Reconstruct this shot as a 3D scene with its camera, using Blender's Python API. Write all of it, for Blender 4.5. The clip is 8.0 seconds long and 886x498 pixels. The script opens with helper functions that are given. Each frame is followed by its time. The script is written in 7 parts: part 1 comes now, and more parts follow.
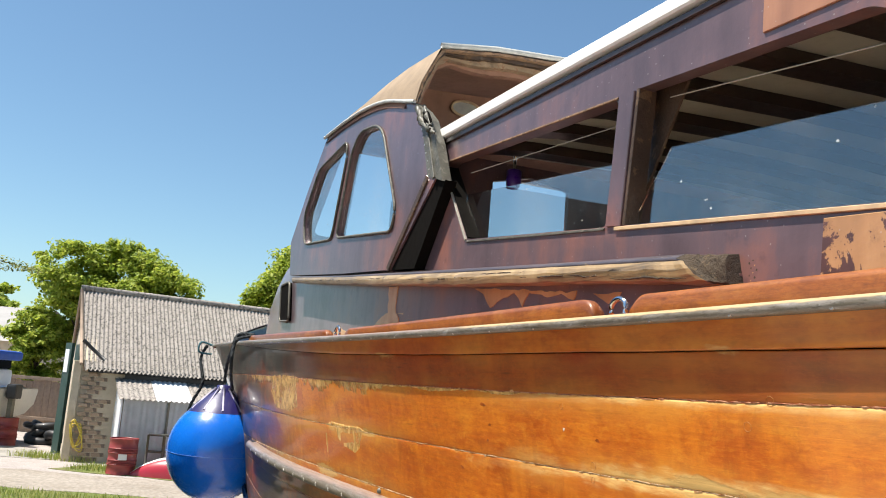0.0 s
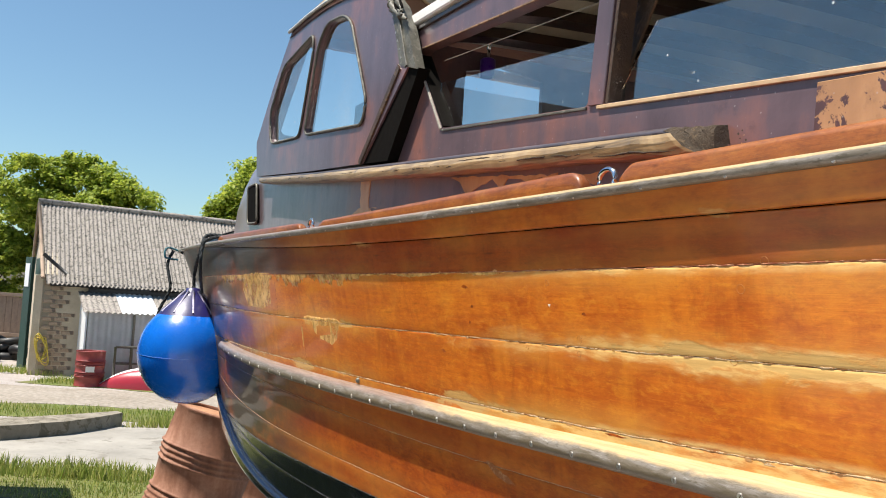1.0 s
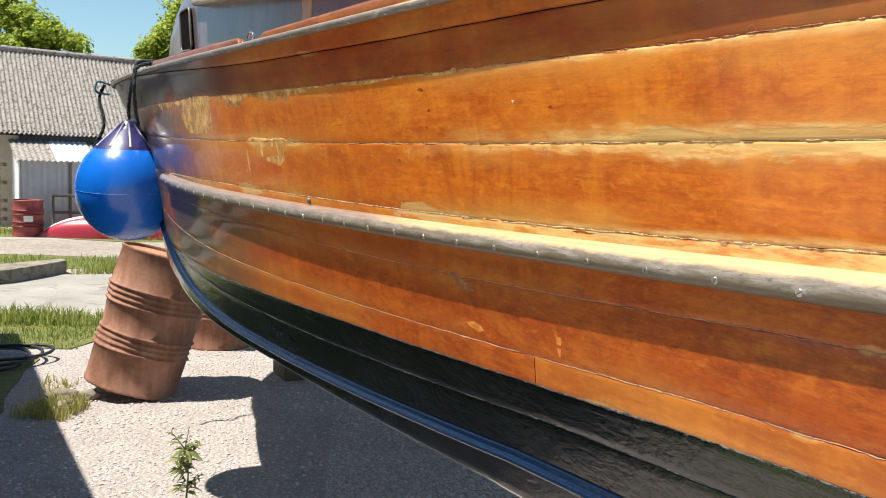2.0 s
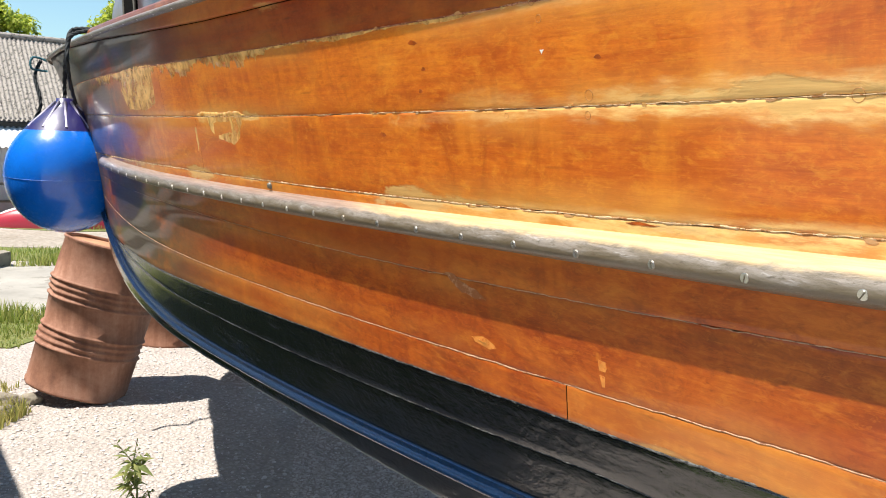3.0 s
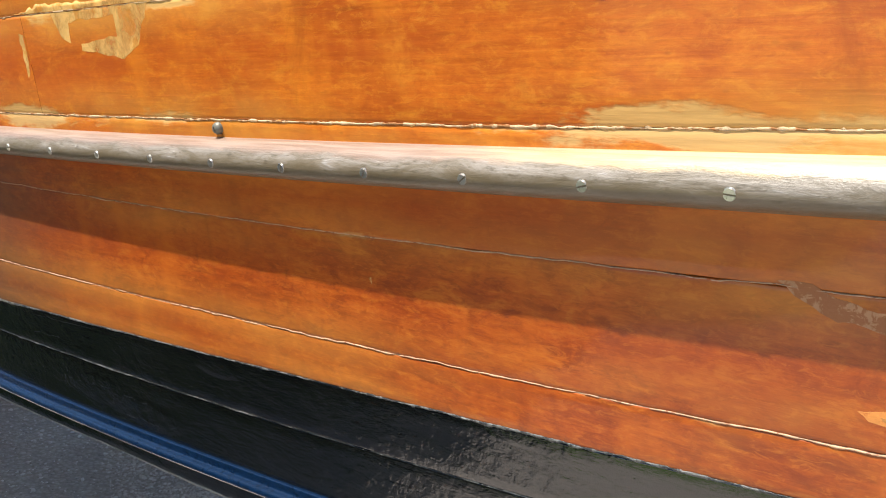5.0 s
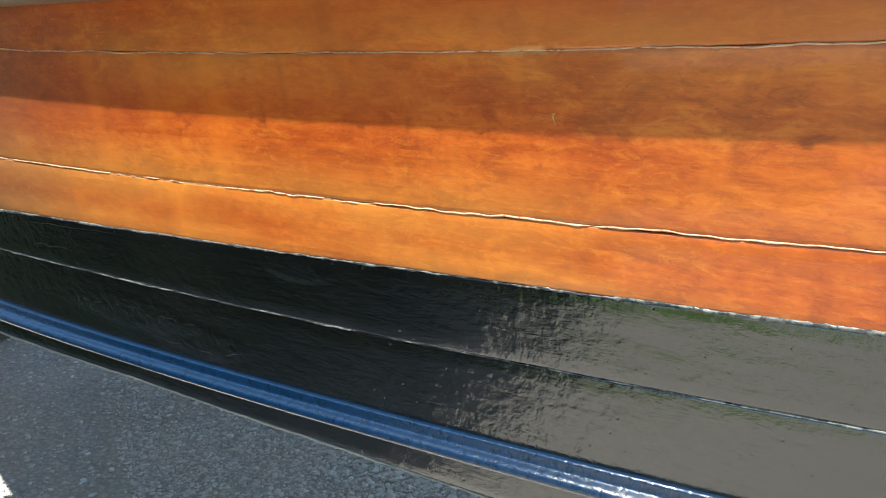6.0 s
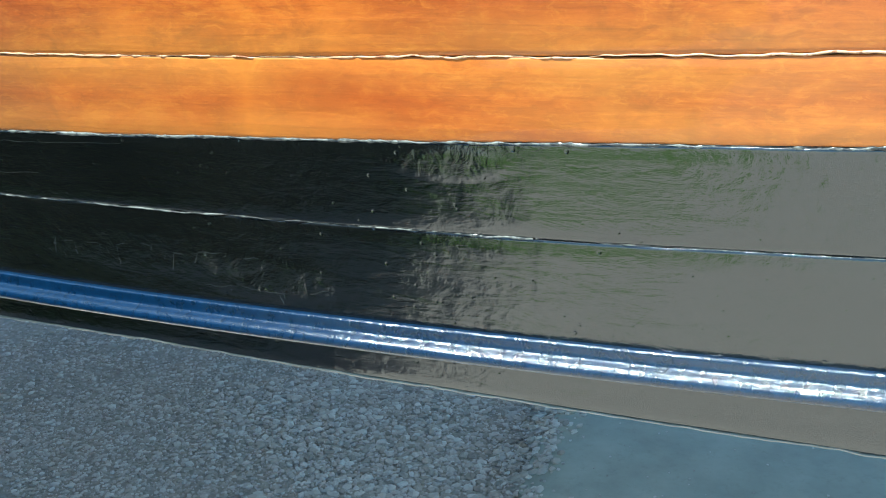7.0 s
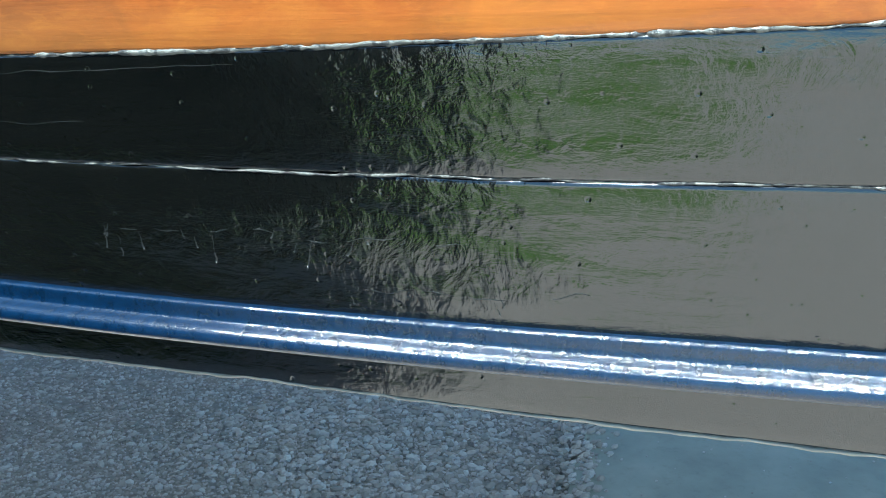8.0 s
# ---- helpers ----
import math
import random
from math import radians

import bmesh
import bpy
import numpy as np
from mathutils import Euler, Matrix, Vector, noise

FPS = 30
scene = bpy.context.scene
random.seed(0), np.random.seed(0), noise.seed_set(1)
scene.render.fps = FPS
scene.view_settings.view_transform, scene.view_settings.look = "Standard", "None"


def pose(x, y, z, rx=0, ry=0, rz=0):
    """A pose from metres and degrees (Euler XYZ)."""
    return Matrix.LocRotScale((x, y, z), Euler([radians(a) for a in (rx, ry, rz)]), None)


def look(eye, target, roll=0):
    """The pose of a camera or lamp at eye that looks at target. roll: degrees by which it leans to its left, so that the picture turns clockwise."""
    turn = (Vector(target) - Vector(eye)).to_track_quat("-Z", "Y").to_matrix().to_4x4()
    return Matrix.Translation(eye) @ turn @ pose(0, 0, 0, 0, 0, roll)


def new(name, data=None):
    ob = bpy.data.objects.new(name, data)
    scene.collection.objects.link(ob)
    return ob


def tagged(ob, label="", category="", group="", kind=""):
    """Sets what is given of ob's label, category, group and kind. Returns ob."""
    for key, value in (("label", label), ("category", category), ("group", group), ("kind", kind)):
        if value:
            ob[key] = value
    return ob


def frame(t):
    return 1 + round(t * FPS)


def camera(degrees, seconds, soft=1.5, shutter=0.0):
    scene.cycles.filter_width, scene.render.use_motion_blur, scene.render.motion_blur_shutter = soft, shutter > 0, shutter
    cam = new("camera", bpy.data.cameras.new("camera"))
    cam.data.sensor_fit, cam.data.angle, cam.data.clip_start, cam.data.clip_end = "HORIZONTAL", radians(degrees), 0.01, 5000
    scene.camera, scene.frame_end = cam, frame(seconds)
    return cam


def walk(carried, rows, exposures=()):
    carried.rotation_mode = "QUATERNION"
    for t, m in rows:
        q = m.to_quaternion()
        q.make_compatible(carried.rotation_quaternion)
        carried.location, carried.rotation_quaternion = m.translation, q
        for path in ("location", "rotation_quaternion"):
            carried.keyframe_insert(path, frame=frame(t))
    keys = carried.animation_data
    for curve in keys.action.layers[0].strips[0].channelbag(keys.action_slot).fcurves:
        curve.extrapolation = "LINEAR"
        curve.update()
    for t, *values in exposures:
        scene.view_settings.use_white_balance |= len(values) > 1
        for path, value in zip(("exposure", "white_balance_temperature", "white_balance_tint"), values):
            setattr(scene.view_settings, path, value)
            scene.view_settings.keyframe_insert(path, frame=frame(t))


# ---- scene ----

# ---- camera ----
cam = camera(53.8, 8.0, 1.0)
PATH = [
    (0, (0.058, 0.139, 1.725), (-0.009, 2.111, 2.048), 4.5),
    (0.5, (0.043, 0.156, 1.707), (-0.04, 2.127, 2.036), 4.4),
    (1, (0.029, 0.182, 1.669), (0.059, 2.178, 1.798), 3.5),
    (1.5, (0.022, 0.207, 1.638), (0.111, 2.204, 1.611), 3.1),
    (2, (0.014, 0.262, 1.595), (0.186, 2.243, 1.377), 2.4),
    (2.2, (0.012, 0.325, 1.578), (0.22, 2.299, 1.341), 2.5),
    (3.3, (-0.052, 0.717, 1.567), (0.274, 2.675, 1.322), 1.8),
    (3.5, (-0.091, 0.8, 1.563), (0.337, 2.741, 1.343), 1.7),
    (4, (-0.165, 0.997, 1.552), (0.351, 2.919, 1.353), 3.1),
    (4.2, (-0.184, 1.1, 1.532), (0.361, 3.014, 1.336), 3.2),
    (5.3, (-0.349, 1.53, 1.478), (0.526, 3.29, 1.111), 0.3),
    (5.5, (-0.36, 1.602, 1.458), (0.519, 3.356, 1.073), 0.1),
    (6, (-0.354, 1.742, 1.378), (0.506, 3.48, 0.891), -1.2),
    (6.5, (-0.428, 1.903, 1.341), (0.628, 3.518, 0.816), -1.7),
    (7, (-0.504, 2.059, 1.296), (0.69, 3.535, 0.666), -2.0),
    (7.5, (-0.506, 2.224, 1.241), (0.723, 3.674, 0.617), -1.7),
    (8, (-0.494, 2.378, 1.202), (0.811, 3.767, 0.596), -2.2),
]
EXPOSURES = [(0, 0.90, 6600, 10), (0.6, 0.82, 6600, 10), (1.5, 0.77, 6600, 10), (2.2, 0.88, 6600, 10), (4.0, 1.08, 6500, 10), (5.5, 1.40, 6500, 10), (6.5, 1.93, 5700, -13), (7.2, 1.94, 5550, -8), (8, 1.97, 5450, -6)]
walk(cam, [(t, look(eye, target, roll)) for t, eye, target, roll in PATH], EXPOSURES)

# ---- light ----
SUN_ELEV, SUN_SHADOW_DIR = radians(67), radians(8)
world = bpy.data.worlds.new("world")
world.use_nodes = True
scene.world = world
wn = world.node_tree.nodes
sky = wn.new("ShaderNodeTexSky")
sky.sky_type = "NISHITA"
sky.sun_disc = False
sky.sun_elevation = SUN_ELEV
sky.sun_rotation = radians(262)
sky.air_density, sky.dust_density, sky.ozone_density = 1.0, 0.5, 1.2
wn["Background"].inputs["Strength"].default_value = 0.074
tint = wn.new("ShaderNodeMix")
tint.data_type, tint.blend_type = "RGBA", "MULTIPLY"
tint.inputs[0].default_value = 1.0
tint.inputs[7].default_value = (0.865, 1.05, 1.09, 1)
world.node_tree.links.new(sky.outputs[0], tint.inputs[6])
world.node_tree.links.new(tint.outputs[2], wn["Background"].inputs["Color"])
sun = new("sun", bpy.data.lights.new("sun", "SUN"))
sun.data.energy, sun.data.angle, sun.data.color = 5.0, radians(0.53), (1.0, 0.95, 0.87)
sd = Vector((math.cos(SUN_SHADOW_DIR) * math.cos(SUN_ELEV), math.sin(SUN_SHADOW_DIR) * math.cos(SUN_ELEV), -math.sin(SUN_ELEV)))
sun.matrix_world = Matrix.Translation((-20, 0, 30)) @ sd.to_track_quat("-Z", "Y").to_matrix().to_4x4()


# ---- materials ----
class Mat:
    """A node material with a Principled surface and a few short-hands."""

    def __init__(self, name, color=(0.5, 0.5, 0.5), rough=0.6, metal=0.0, coat=0.0, coat_rough=0.1, spec=0.5):
        self.m = bpy.data.materials.new(name)
        self.m.use_nodes = True
        self.t = self.m.node_tree
        self.b = self.t.nodes["Principled BSDF"]
        self.set("Base Color", (*color, 1))
        self.set("Roughness", rough)
        self.set("Metallic", metal)
        self.set("Coat Weight", coat)
        self.set("Coat Roughness", coat_rough)
        self.set("Specular IOR Level", spec)

    def set(self, k, v):
        if hasattr(v, "is_linked"):
            self.t.links.new(v, self.b.inputs[k])
        else:
            self.b.inputs[k].default_value = v
        return self

    def node(self, kind, **ins):
        n = self.t.nodes.new("ShaderNode" + kind)
        for k, v in ins.items():
            key = int(k[1:]) if k[0] == "i" and k[1:].isdigit() else k.replace("_", " ")
            s = n.inputs[key]
            if hasattr(v, "is_linked"):
                self.t.links.new(v, s)
            else:
                s.default_value = v
        return n

    def coords(self, kind="Object", scale=(1, 1, 1), uv=None):
        if uv:
            n = self.t.nodes.new("ShaderNodeUVMap")
            n.uv_map = uv
            src = n.outputs[0]
        else:
            src = self.t.nodes.new("ShaderNodeTexCoord").outputs[kind]
        mp = self.node("Mapping", Vector=src)
        mp.inputs["Scale"].default_value = scale
        return mp.outputs[0]

    def noise(self, vec, scale, detail=4, rough=0.55, dist=0.0):
        return self.node("TexNoise", Vector=vec, Scale=scale, Detail=detail, Roughness=rough, Distortion=dist).outputs["Fac"]

    def ramp(self, fac, stops):
        n = self.node("ValToRGB", Fac=fac)
        e = n.color_ramp.elements
        while len(e) < len(stops):
            e.new(0.5)
        for el, (p, c) in zip(e, stops):
            el.position, el.color = p, (*c, 1) if len(c) == 3 else c
        return n.outputs["Color"]

    def band(self, fac, lo, hi):
        n = self.node("MapRange", Value=fac)
        n.interpolation_type = "SMOOTHSTEP"
        n.inputs["From Min"].default_value, n.inputs["From Max"].default_value = lo, hi
        return n.outputs[0]

    def math(self, op, a, b=0.0):
        n = self.t.nodes.new("ShaderNodeMath")
        n.operation = op
        for s, v in zip(n.inputs, (a, b)):
            if hasattr(v, "is_linked"):
                self.t.links.new(v, s)
            else:
                s.default_value = v
        return n.outputs[0]

    def mix(self, fac, a, b, how="MIX"):
        n = self.t.nodes.new("ShaderNodeMix")
        n.data_type, n.blend_type = "RGBA", how
        for k, v in ((0, fac), (6, a), (7, b)):
            if hasattr(v, "is_linked"):
                self.t.links.new(v, n.inputs[k])
            elif k == 0:
                n.inputs[k].default_value = v
            else:
                n.inputs[k].default_value = (*v, 1)
        return n.outputs[2]

    def bump(self, height, strength=0.3, dist=0.01, coat=False):
        n = self.node("Bump", Height=height)
        n.inputs["Strength"].default_value, n.inputs["Distance"].default_value = strength, dist
        self.set("Normal", n.outputs[0])
        if coat:
            self.set("Coat Normal", n.outputs[0])
        return self


def varnish(name, light, mid, dark, bare, peel=0.5, gloss=0.12, grime_and_reflection=0.0, blond=(0.0, 0.0), blond_to=0.9, coat=0.45, grain_k=1.0, streak=0.12, mottle=0.8):
    """Varnished planking: long grain, cloudy tone, bare blond wood where the varnish has lifted along the seams."""
    a = Mat(name, mid, 0.45, coat=0.6, coat_rough=gloss, spec=0.35)
    uv = a.coords(uv="along")
    edge = a.node("SeparateXYZ", Vector=a.coords(uv="edges"))
    dmin = a.math("MINIMUM", edge.outputs[0], edge.outputs[1])
    st = a.node("Mapping", Vector=uv)
    st.inputs["Scale"].default_value = (1.2, 22, 1)
    rnd = a.node("ObjectInfo").outputs["Random"]
    shift = a.node("CombineXYZ", X=a.math("MULTIPLY", rnd, 37.0), Y=a.math("MULTIPLY", rnd, 11.0))
    va = a.node("VectorMath", i0=st.outputs[0], i1=shift.outputs[0]).outputs[0]
    grain = a.noise(va, 6.0, 8, 0.62, 0.6)
    vb = a.node("VectorMath", i0=uv, i1=shift.outputs[0]).outputs[0]
    st2 = a.node("Mapping", Vector=vb)
    st2.inputs["Scale"].default_value = (2.2, 7, 1)
    cloud = a.noise(st2.outputs[0], 2.0, 5, 0.6, 0.4)
    fine = a.noise(va, 40.0, 4, 0.7)
    tone = a.math("ADD", a.math("MULTIPLY", grain, 0.38), a.math("MULTIPLY", cloud, 0.62))
    tone = a.math("ADD", tone, a.math("MULTIPLY", a.math("SUBTRACT", rnd, 0.5), 0.10))
    col = a.ramp(tone, [(0.22, dark), (0.50, mid), (0.74, light)])
    col = a.mix(a.math("MULTIPLY", a.band(fine, 0.50, 0.74), 0.42 * grain_k), col, dark)
    hair = a.noise(a.node("Mapping", Vector=vb, Scale=(5, 170, 1)).outputs[0], 1.0, 5, 0.6, 0.3)
    col = a.mix(a.math("MULTIPLY", a.band(hair, 0.48, 0.70), 0.24 * grain_k), col, dark)
    col = a.mix(a.math("MULTIPLY", a.band(hair, 0.45, 0.28), 0.30 * grain_k), col, light)
    pore = a.noise(a.node("Mapping", Vector=vb, Scale=(14, 430, 1)).outputs[0], 1.0, 4, 0.6)
    col = a.mix(a.math("MULTIPLY", a.band(pore, 0.54, 0.72), 0.18 * grain_k), col, tuple(c * 0.7 for c in dark))
    fibre = a.noise(a.node("Mapping", Vector=vb, Scale=(16, 250, 1)).outputs[0], 1.0, 5, 0.62, 0.5)
    col = a.mix(a.math("MULTIPLY", a.band(fibre, 0.50, 0.68), streak), col, tuple(c * 0.8 for c in dark))
    col = a.mix(a.math("MULTIPLY", a.band(fibre, 0.46, 0.30), streak * 0.9), col, tuple(min(1, c * k) for c, k in zip(light, (1.15, 1.45, 1.6))))
    # figure lines that wander along the plank
    xy = a.node("SeparateXYZ", Vector=vb)
    wn_ = a.noise(a.node("Mapping", Vector=vb, Scale=(1.1, 5, 1)).outputs[0], 1.5, 4, 0.55)
    ph = a.math("ADD", a.math("MULTIPLY", xy.outputs[1], 34.0), a.math("MULTIPLY", wn_, 9.0))
    ln = a.math("ABSOLUTE", a.math("SINE", ph))
    thin = a.math("SUBTRACT", 1.0, a.band(ln, 0.0, 0.22))
    keep = a.band(a.noise(a.node("Mapping", Vector=vb, Scale=(3, 16, 1)).outputs[0], 1.4, 4, 0.6), 0.45, 0.68)
    col = a.mix(a.math("MULTIPLY", a.math("MULTIPLY", thin, keep), 0.40 * grain_k), col, tuple(c * 0.55 for c in dark))
    # cross mottling over the frames
    mot = a.noise(a.node("Mapping", Vector=vb, Scale=(26, 5, 1)).outputs[0], 1.0, 5, 0.65)
    col = a.mix(a.math("MULTIPLY", a.band(mot, 0.46, 0.70), 0.20 * grain_k), col, dark)
    col = a.mix(a.math("MULTIPLY", a.band(mot, 0.52, 0.28), 0.22 * grain_k), col, light)
    blot = a.noise(a.node("Mapping", Vector=vb, Scale=(7, 9, 1)).outputs[0], 1.3, 7, 0.68, 0.7)
    col = a.mix(a.math("MULTIPLY", a.band(blot, 0.50, 0.30), 0.28 * grain_k), col, tuple(min(1, c * 1.25) for c in light))
    col = a.mix(a.math("MULTIPLY", a.band(blot, 0.54, 0.72), 0.30 * grain_k), col, dark)
    grit = a.noise(a.node("Mapping", Vector=vb, Scale=(20, 46, 1)).outputs[0], 1.0, 8, 0.72, 0.6)
    col = a.mix(a.math("MULTIPLY", a.band(grit, 0.49, 0.66), 0.55 * mottle), col, tuple(c * k for c, k in zip(dark, (1.15, 1.3, 1.3))))
    col = a.mix(a.math("MULTIPLY", a.band(grit, 0.49, 0.34), 0.45 * mottle), col, tuple(min(1, c * k) for c, k in zip(light, (1.0, 1.25, 1.8))))
    tick = a.noise(a.node("Mapping", Vector=vb, Scale=(55, 150, 1)).outputs[0], 1.0, 6, 0.75, 0.8)
    col = a.mix(a.math("MULTIPLY", a.band(tick, 0.50, 0.64), 0.36 * mottle), col, tuple(c * k for c, k in zip(dark, (1.3, 1.4, 1.4))))
    col = a.mix(a.math("MULTIPLY", a.band(tick, 0.48, 0.36), 0.34 * mottle), col, tuple(min(1, c * k) for c, k in zip(light, (1.0, 1.2, 1.8))))
    speck = a.node("TexVoronoi", Vector=a.node("Mapping", Vector=vb, Scale=(28, 60, 1)).outputs[0], Scale=1.0)
    col = a.mix(a.math("MULTIPLY", a.math("SUBTRACT", 1.0, a.band(speck.outputs["Distance"], 0.03, 0.12)), 0.40 * grain_k), col, tuple(c * 0.35 for c in dark))
    # short dark dashes in the grain
    dash = a.node("TexVoronoi", Vector=a.node("Mapping", Vector=vb, Scale=(7, 75, 1)).outputs[0], Scale=1.0)
    some = a.band(a.noise(a.node("Mapping", Vector=vb, Scale=(4, 9, 1)).outputs[0], 1.0, 3, 0.6), 0.52, 0.62)
    col = a.mix(a.math("MULTIPLY", a.math("MULTIPLY", a.math("SUBTRACT", 1.0, a.band(dash.outputs["Distance"], 0.04, 0.20)), some), 0.62 * grain_k), col, tuple(c * 0.45 for c in dark))
    # knots and pores
    kn = a.node("Mapping", Vector=vb)
    kn.inputs["Scale"].default_value = (9, 20, 1)
    vor = a.node("TexVoronoi", Vector=kn.outputs[0], Scale=1.0)
    knot = a.math("SUBTRACT", 1.0, a.band(vor.outputs["Distance"], 0.02, 0.10))
    col = a.mix(a.math("MULTIPLY", knot, 0.55 * grain_k), col, (dark[0] * 0.5, dark[1] * 0.4, dark[2] * 0.4))
    # slow bands of tone along and across the plank
    slow = a.noise(a.node("Mapping", Vector=vb, Scale=(1.6, 13, 1)).outputs[0], 1.0, 3, 0.5, 0.2)
    col = a.mix(a.math("MULTIPLY", a.band(slow, 0.50, 0.68), 0.45), col, tuple(min(1, c * k) for c, k in zip(mid, (0.80, 0.62, 0.7))))
    cross = a.noise(a.node("Mapping", Vector=vb, Scale=(11, 1.8, 1)).outputs[0], 1.0, 4, 0.6, 0.3)
    col = a.mix(a.math("MULTIPLY", a.band(cross, 0.52, 0.70), 0.42), col, light)
    col = a.mix(a.math("MULTIPLY", a.band(cross, 0.47, 0.32), 0.30), col, tuple(c * k for c, k in zip(mid, (0.78, 0.66, 0.7))))
    wash_ = a.noise(a.node("Mapping", Vector=vb, Scale=(4.5, 6.5, 1)).outputs[0], 1.0, 6, 0.62, 0.9)
    col = a.mix(a.math("MULTIPLY", a.band(wash_, 0.53, 0.68), 0.30), col, tuple(min(1, c * k) for c, k in zip(light, (1.0, 1.25, 2.2))))
    # old brown stains soaked into the wood
    soak = a.noise(a.node("Mapping", Vector=vb, Scale=(9, 4.2, 1)).outputs[0], 1.0, 7, 0.66, 1.1)
    col = a.mix(a.math("MULTIPLY", a.band(soak, 0.56, 0.72), 0.42), col, tuple(c * k for c, k in zip(dark, (0.95, 1.05, 1.2))))
    # bleached halo along the seams
    hn = a.noise(a.coords(uv="along", scale=(1.3, 3, 1)), 1.3, 5, 0.6, 0.3)
    halo = a.math("MULTIPLY", a.math("SUBTRACT", 1.0, a.band(dmin, 0.0, 0.055)), a.band(hn, 0.40, 0.62))
    col = a.mix(a.math("MULTIPLY", halo, 0.25 + 0.9 * peel), col, (0.64, 0.31, 0.055))
    if max(blond) > 0:
        sx = a.node("SeparateXYZ", Vector=uv).outputs[0]
        bn = a.noise(a.coords(uv="along", scale=(2.4, 9, 1)), 1.7, 7, 0.66, 0.5)
        far_ = a.math("SUBTRACT", 1.0, a.band(sx, blond_to - 0.6, blond_to + 0.1))
        step = a.noise(a.coords(uv="along", scale=(17, 1, 1)), 1.0, 2, 0.5)
        rough_edge = a.math("ADD", a.math("MULTIPLY", a.math("SUBTRACT", bn, 0.28), 0.055), a.math("MULTIPLY", a.math("SUBTRACT", step, 0.5), 0.016))
        for k, wide in enumerate(blond):
            if wide:
                d_ = a.math("SUBTRACT", a.math("MULTIPLY", rough_edge, wide), edge.outputs[k])
                wash = a.math("MULTIPLY", far_, a.band(d_, -0.010, 0.005))
                wash = a.math("MULTIPLY", wash, a.math("ADD", 0.35, a.math("MULTIPLY", a.band(a.noise(a.coords(uv="along", scale=(14, 70, 1)), 1.0, 6, 0.7), 0.40, 0.60), 0.65)))
                col = a.mix(a.math("MULTIPLY", wash, 0.80), col, (0.82, 0.55, 0.20))
    # lifted varnish along the seams
    pm = a.node("Mapping", Vector=uv)
    pm.inputs["Scale"].default_value = (2.0, 6, 1)
    pn = a.noise(pm.outputs[0], 1.6, 6, 0.62, 0.3)
    rag = a.noise(uv, 60.0, 4, 0.7)
    reach = a.math("ADD", a.math("MULTIPLY", a.math("SUBTRACT", pn, 0.62 - 0.25 * peel), 0.16), a.math("MULTIPLY", a.math("SUBTRACT", rag, 0.5), 0.016))
    lift = a.math("MULTIPLY", a.band(a.math("SUBTRACT", reach, dmin), -0.004, 0.008), 0.85)
    barec = a.ramp(a.noise(va, 9.0, 6, 0.65), [(0.3, tuple(c * 0.7 for c in bare)), (0.65, bare)])
    col = a.mix(lift, col, barec)
    # towards the bow: blackened varnish, plus a dark reflection painted into the lower planks
    if grime_and_reflection:
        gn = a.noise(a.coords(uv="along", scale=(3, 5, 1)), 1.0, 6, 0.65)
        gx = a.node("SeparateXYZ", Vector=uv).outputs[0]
        start = 1.8 if grime_and_reflection < 0.93 else 1.45
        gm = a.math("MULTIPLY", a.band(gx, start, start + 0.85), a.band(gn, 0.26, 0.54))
        col = a.mix(a.math("MULTIPLY", gm, grime_and_reflection), col, (0.045, 0.040, 0.030))
    a.set("Base Color", col)
    a.set("Coat Weight", a.math("SUBTRACT", coat, a.math("MULTIPLY", lift, 0.40)))
    a.set("Roughness", a.math("ADD", 0.38, a.math("MULTIPLY", grain, 0.2)))
    h = a.math("ADD", a.math("MULTIPLY", grain, 0.35), a.math("MULTIPLY", lift, -0.5))
    h = a.math("ADD", h, a.math("MULTIPLY", a.noise(uv, 14.0, 3), 0.5))
    a.bump(h, 0.22, 0.004)
    return a.m


def painted(name, color, rough=0.35, var=0.25, scale=6.0, coat=0.3, metal=0.0, bump=0.05, worn=None, wear=0.5, thin=False):
    a = Mat(name, color, rough, metal, coat=coat)
    v = a.coords()
    n = a.noise(v, scale, 6, 0.6)
    f = a.noise(v, scale * 9, 4, 0.65)
    col = a.ramp(n, [(0.25, tuple(c * (1 - var) for c in color)), (0.75, tuple(min(1, c * (1 + var)) for c in color))])
    col = a.mix(a.math("MULTIPLY", a.band(f, 0.5, 0.8), 0.35), col, tuple(c * 0.6 for c in color))
    if worn:
        w = a.noise(v, scale * 1.7, 8, 0.68, 0.5)
        col = a.mix(a.band(w, 1.0 - wear - 0.03, 1.0 - wear + 0.03), col, worn)
    a.set("Base Color", col)
    a.set("Roughness", a.math("ADD", rough, a.math("MULTIPLY", a.math("SUBTRACT", f, 0.5), 0.25)))
    if thin:
        a.set("Alpha", a.math("ADD", 0.30, a.math("MULTIPLY", a.band(a.noise(v, 22.0, 7, 0.68, 0.5), 0.36, 0.60), 0.62)))
    a.bump(a.math("ADD", n, a.math("MULTIPLY", f, 0.4)), bump, 0.01, coat=coat >= 1.0)
    return a.m


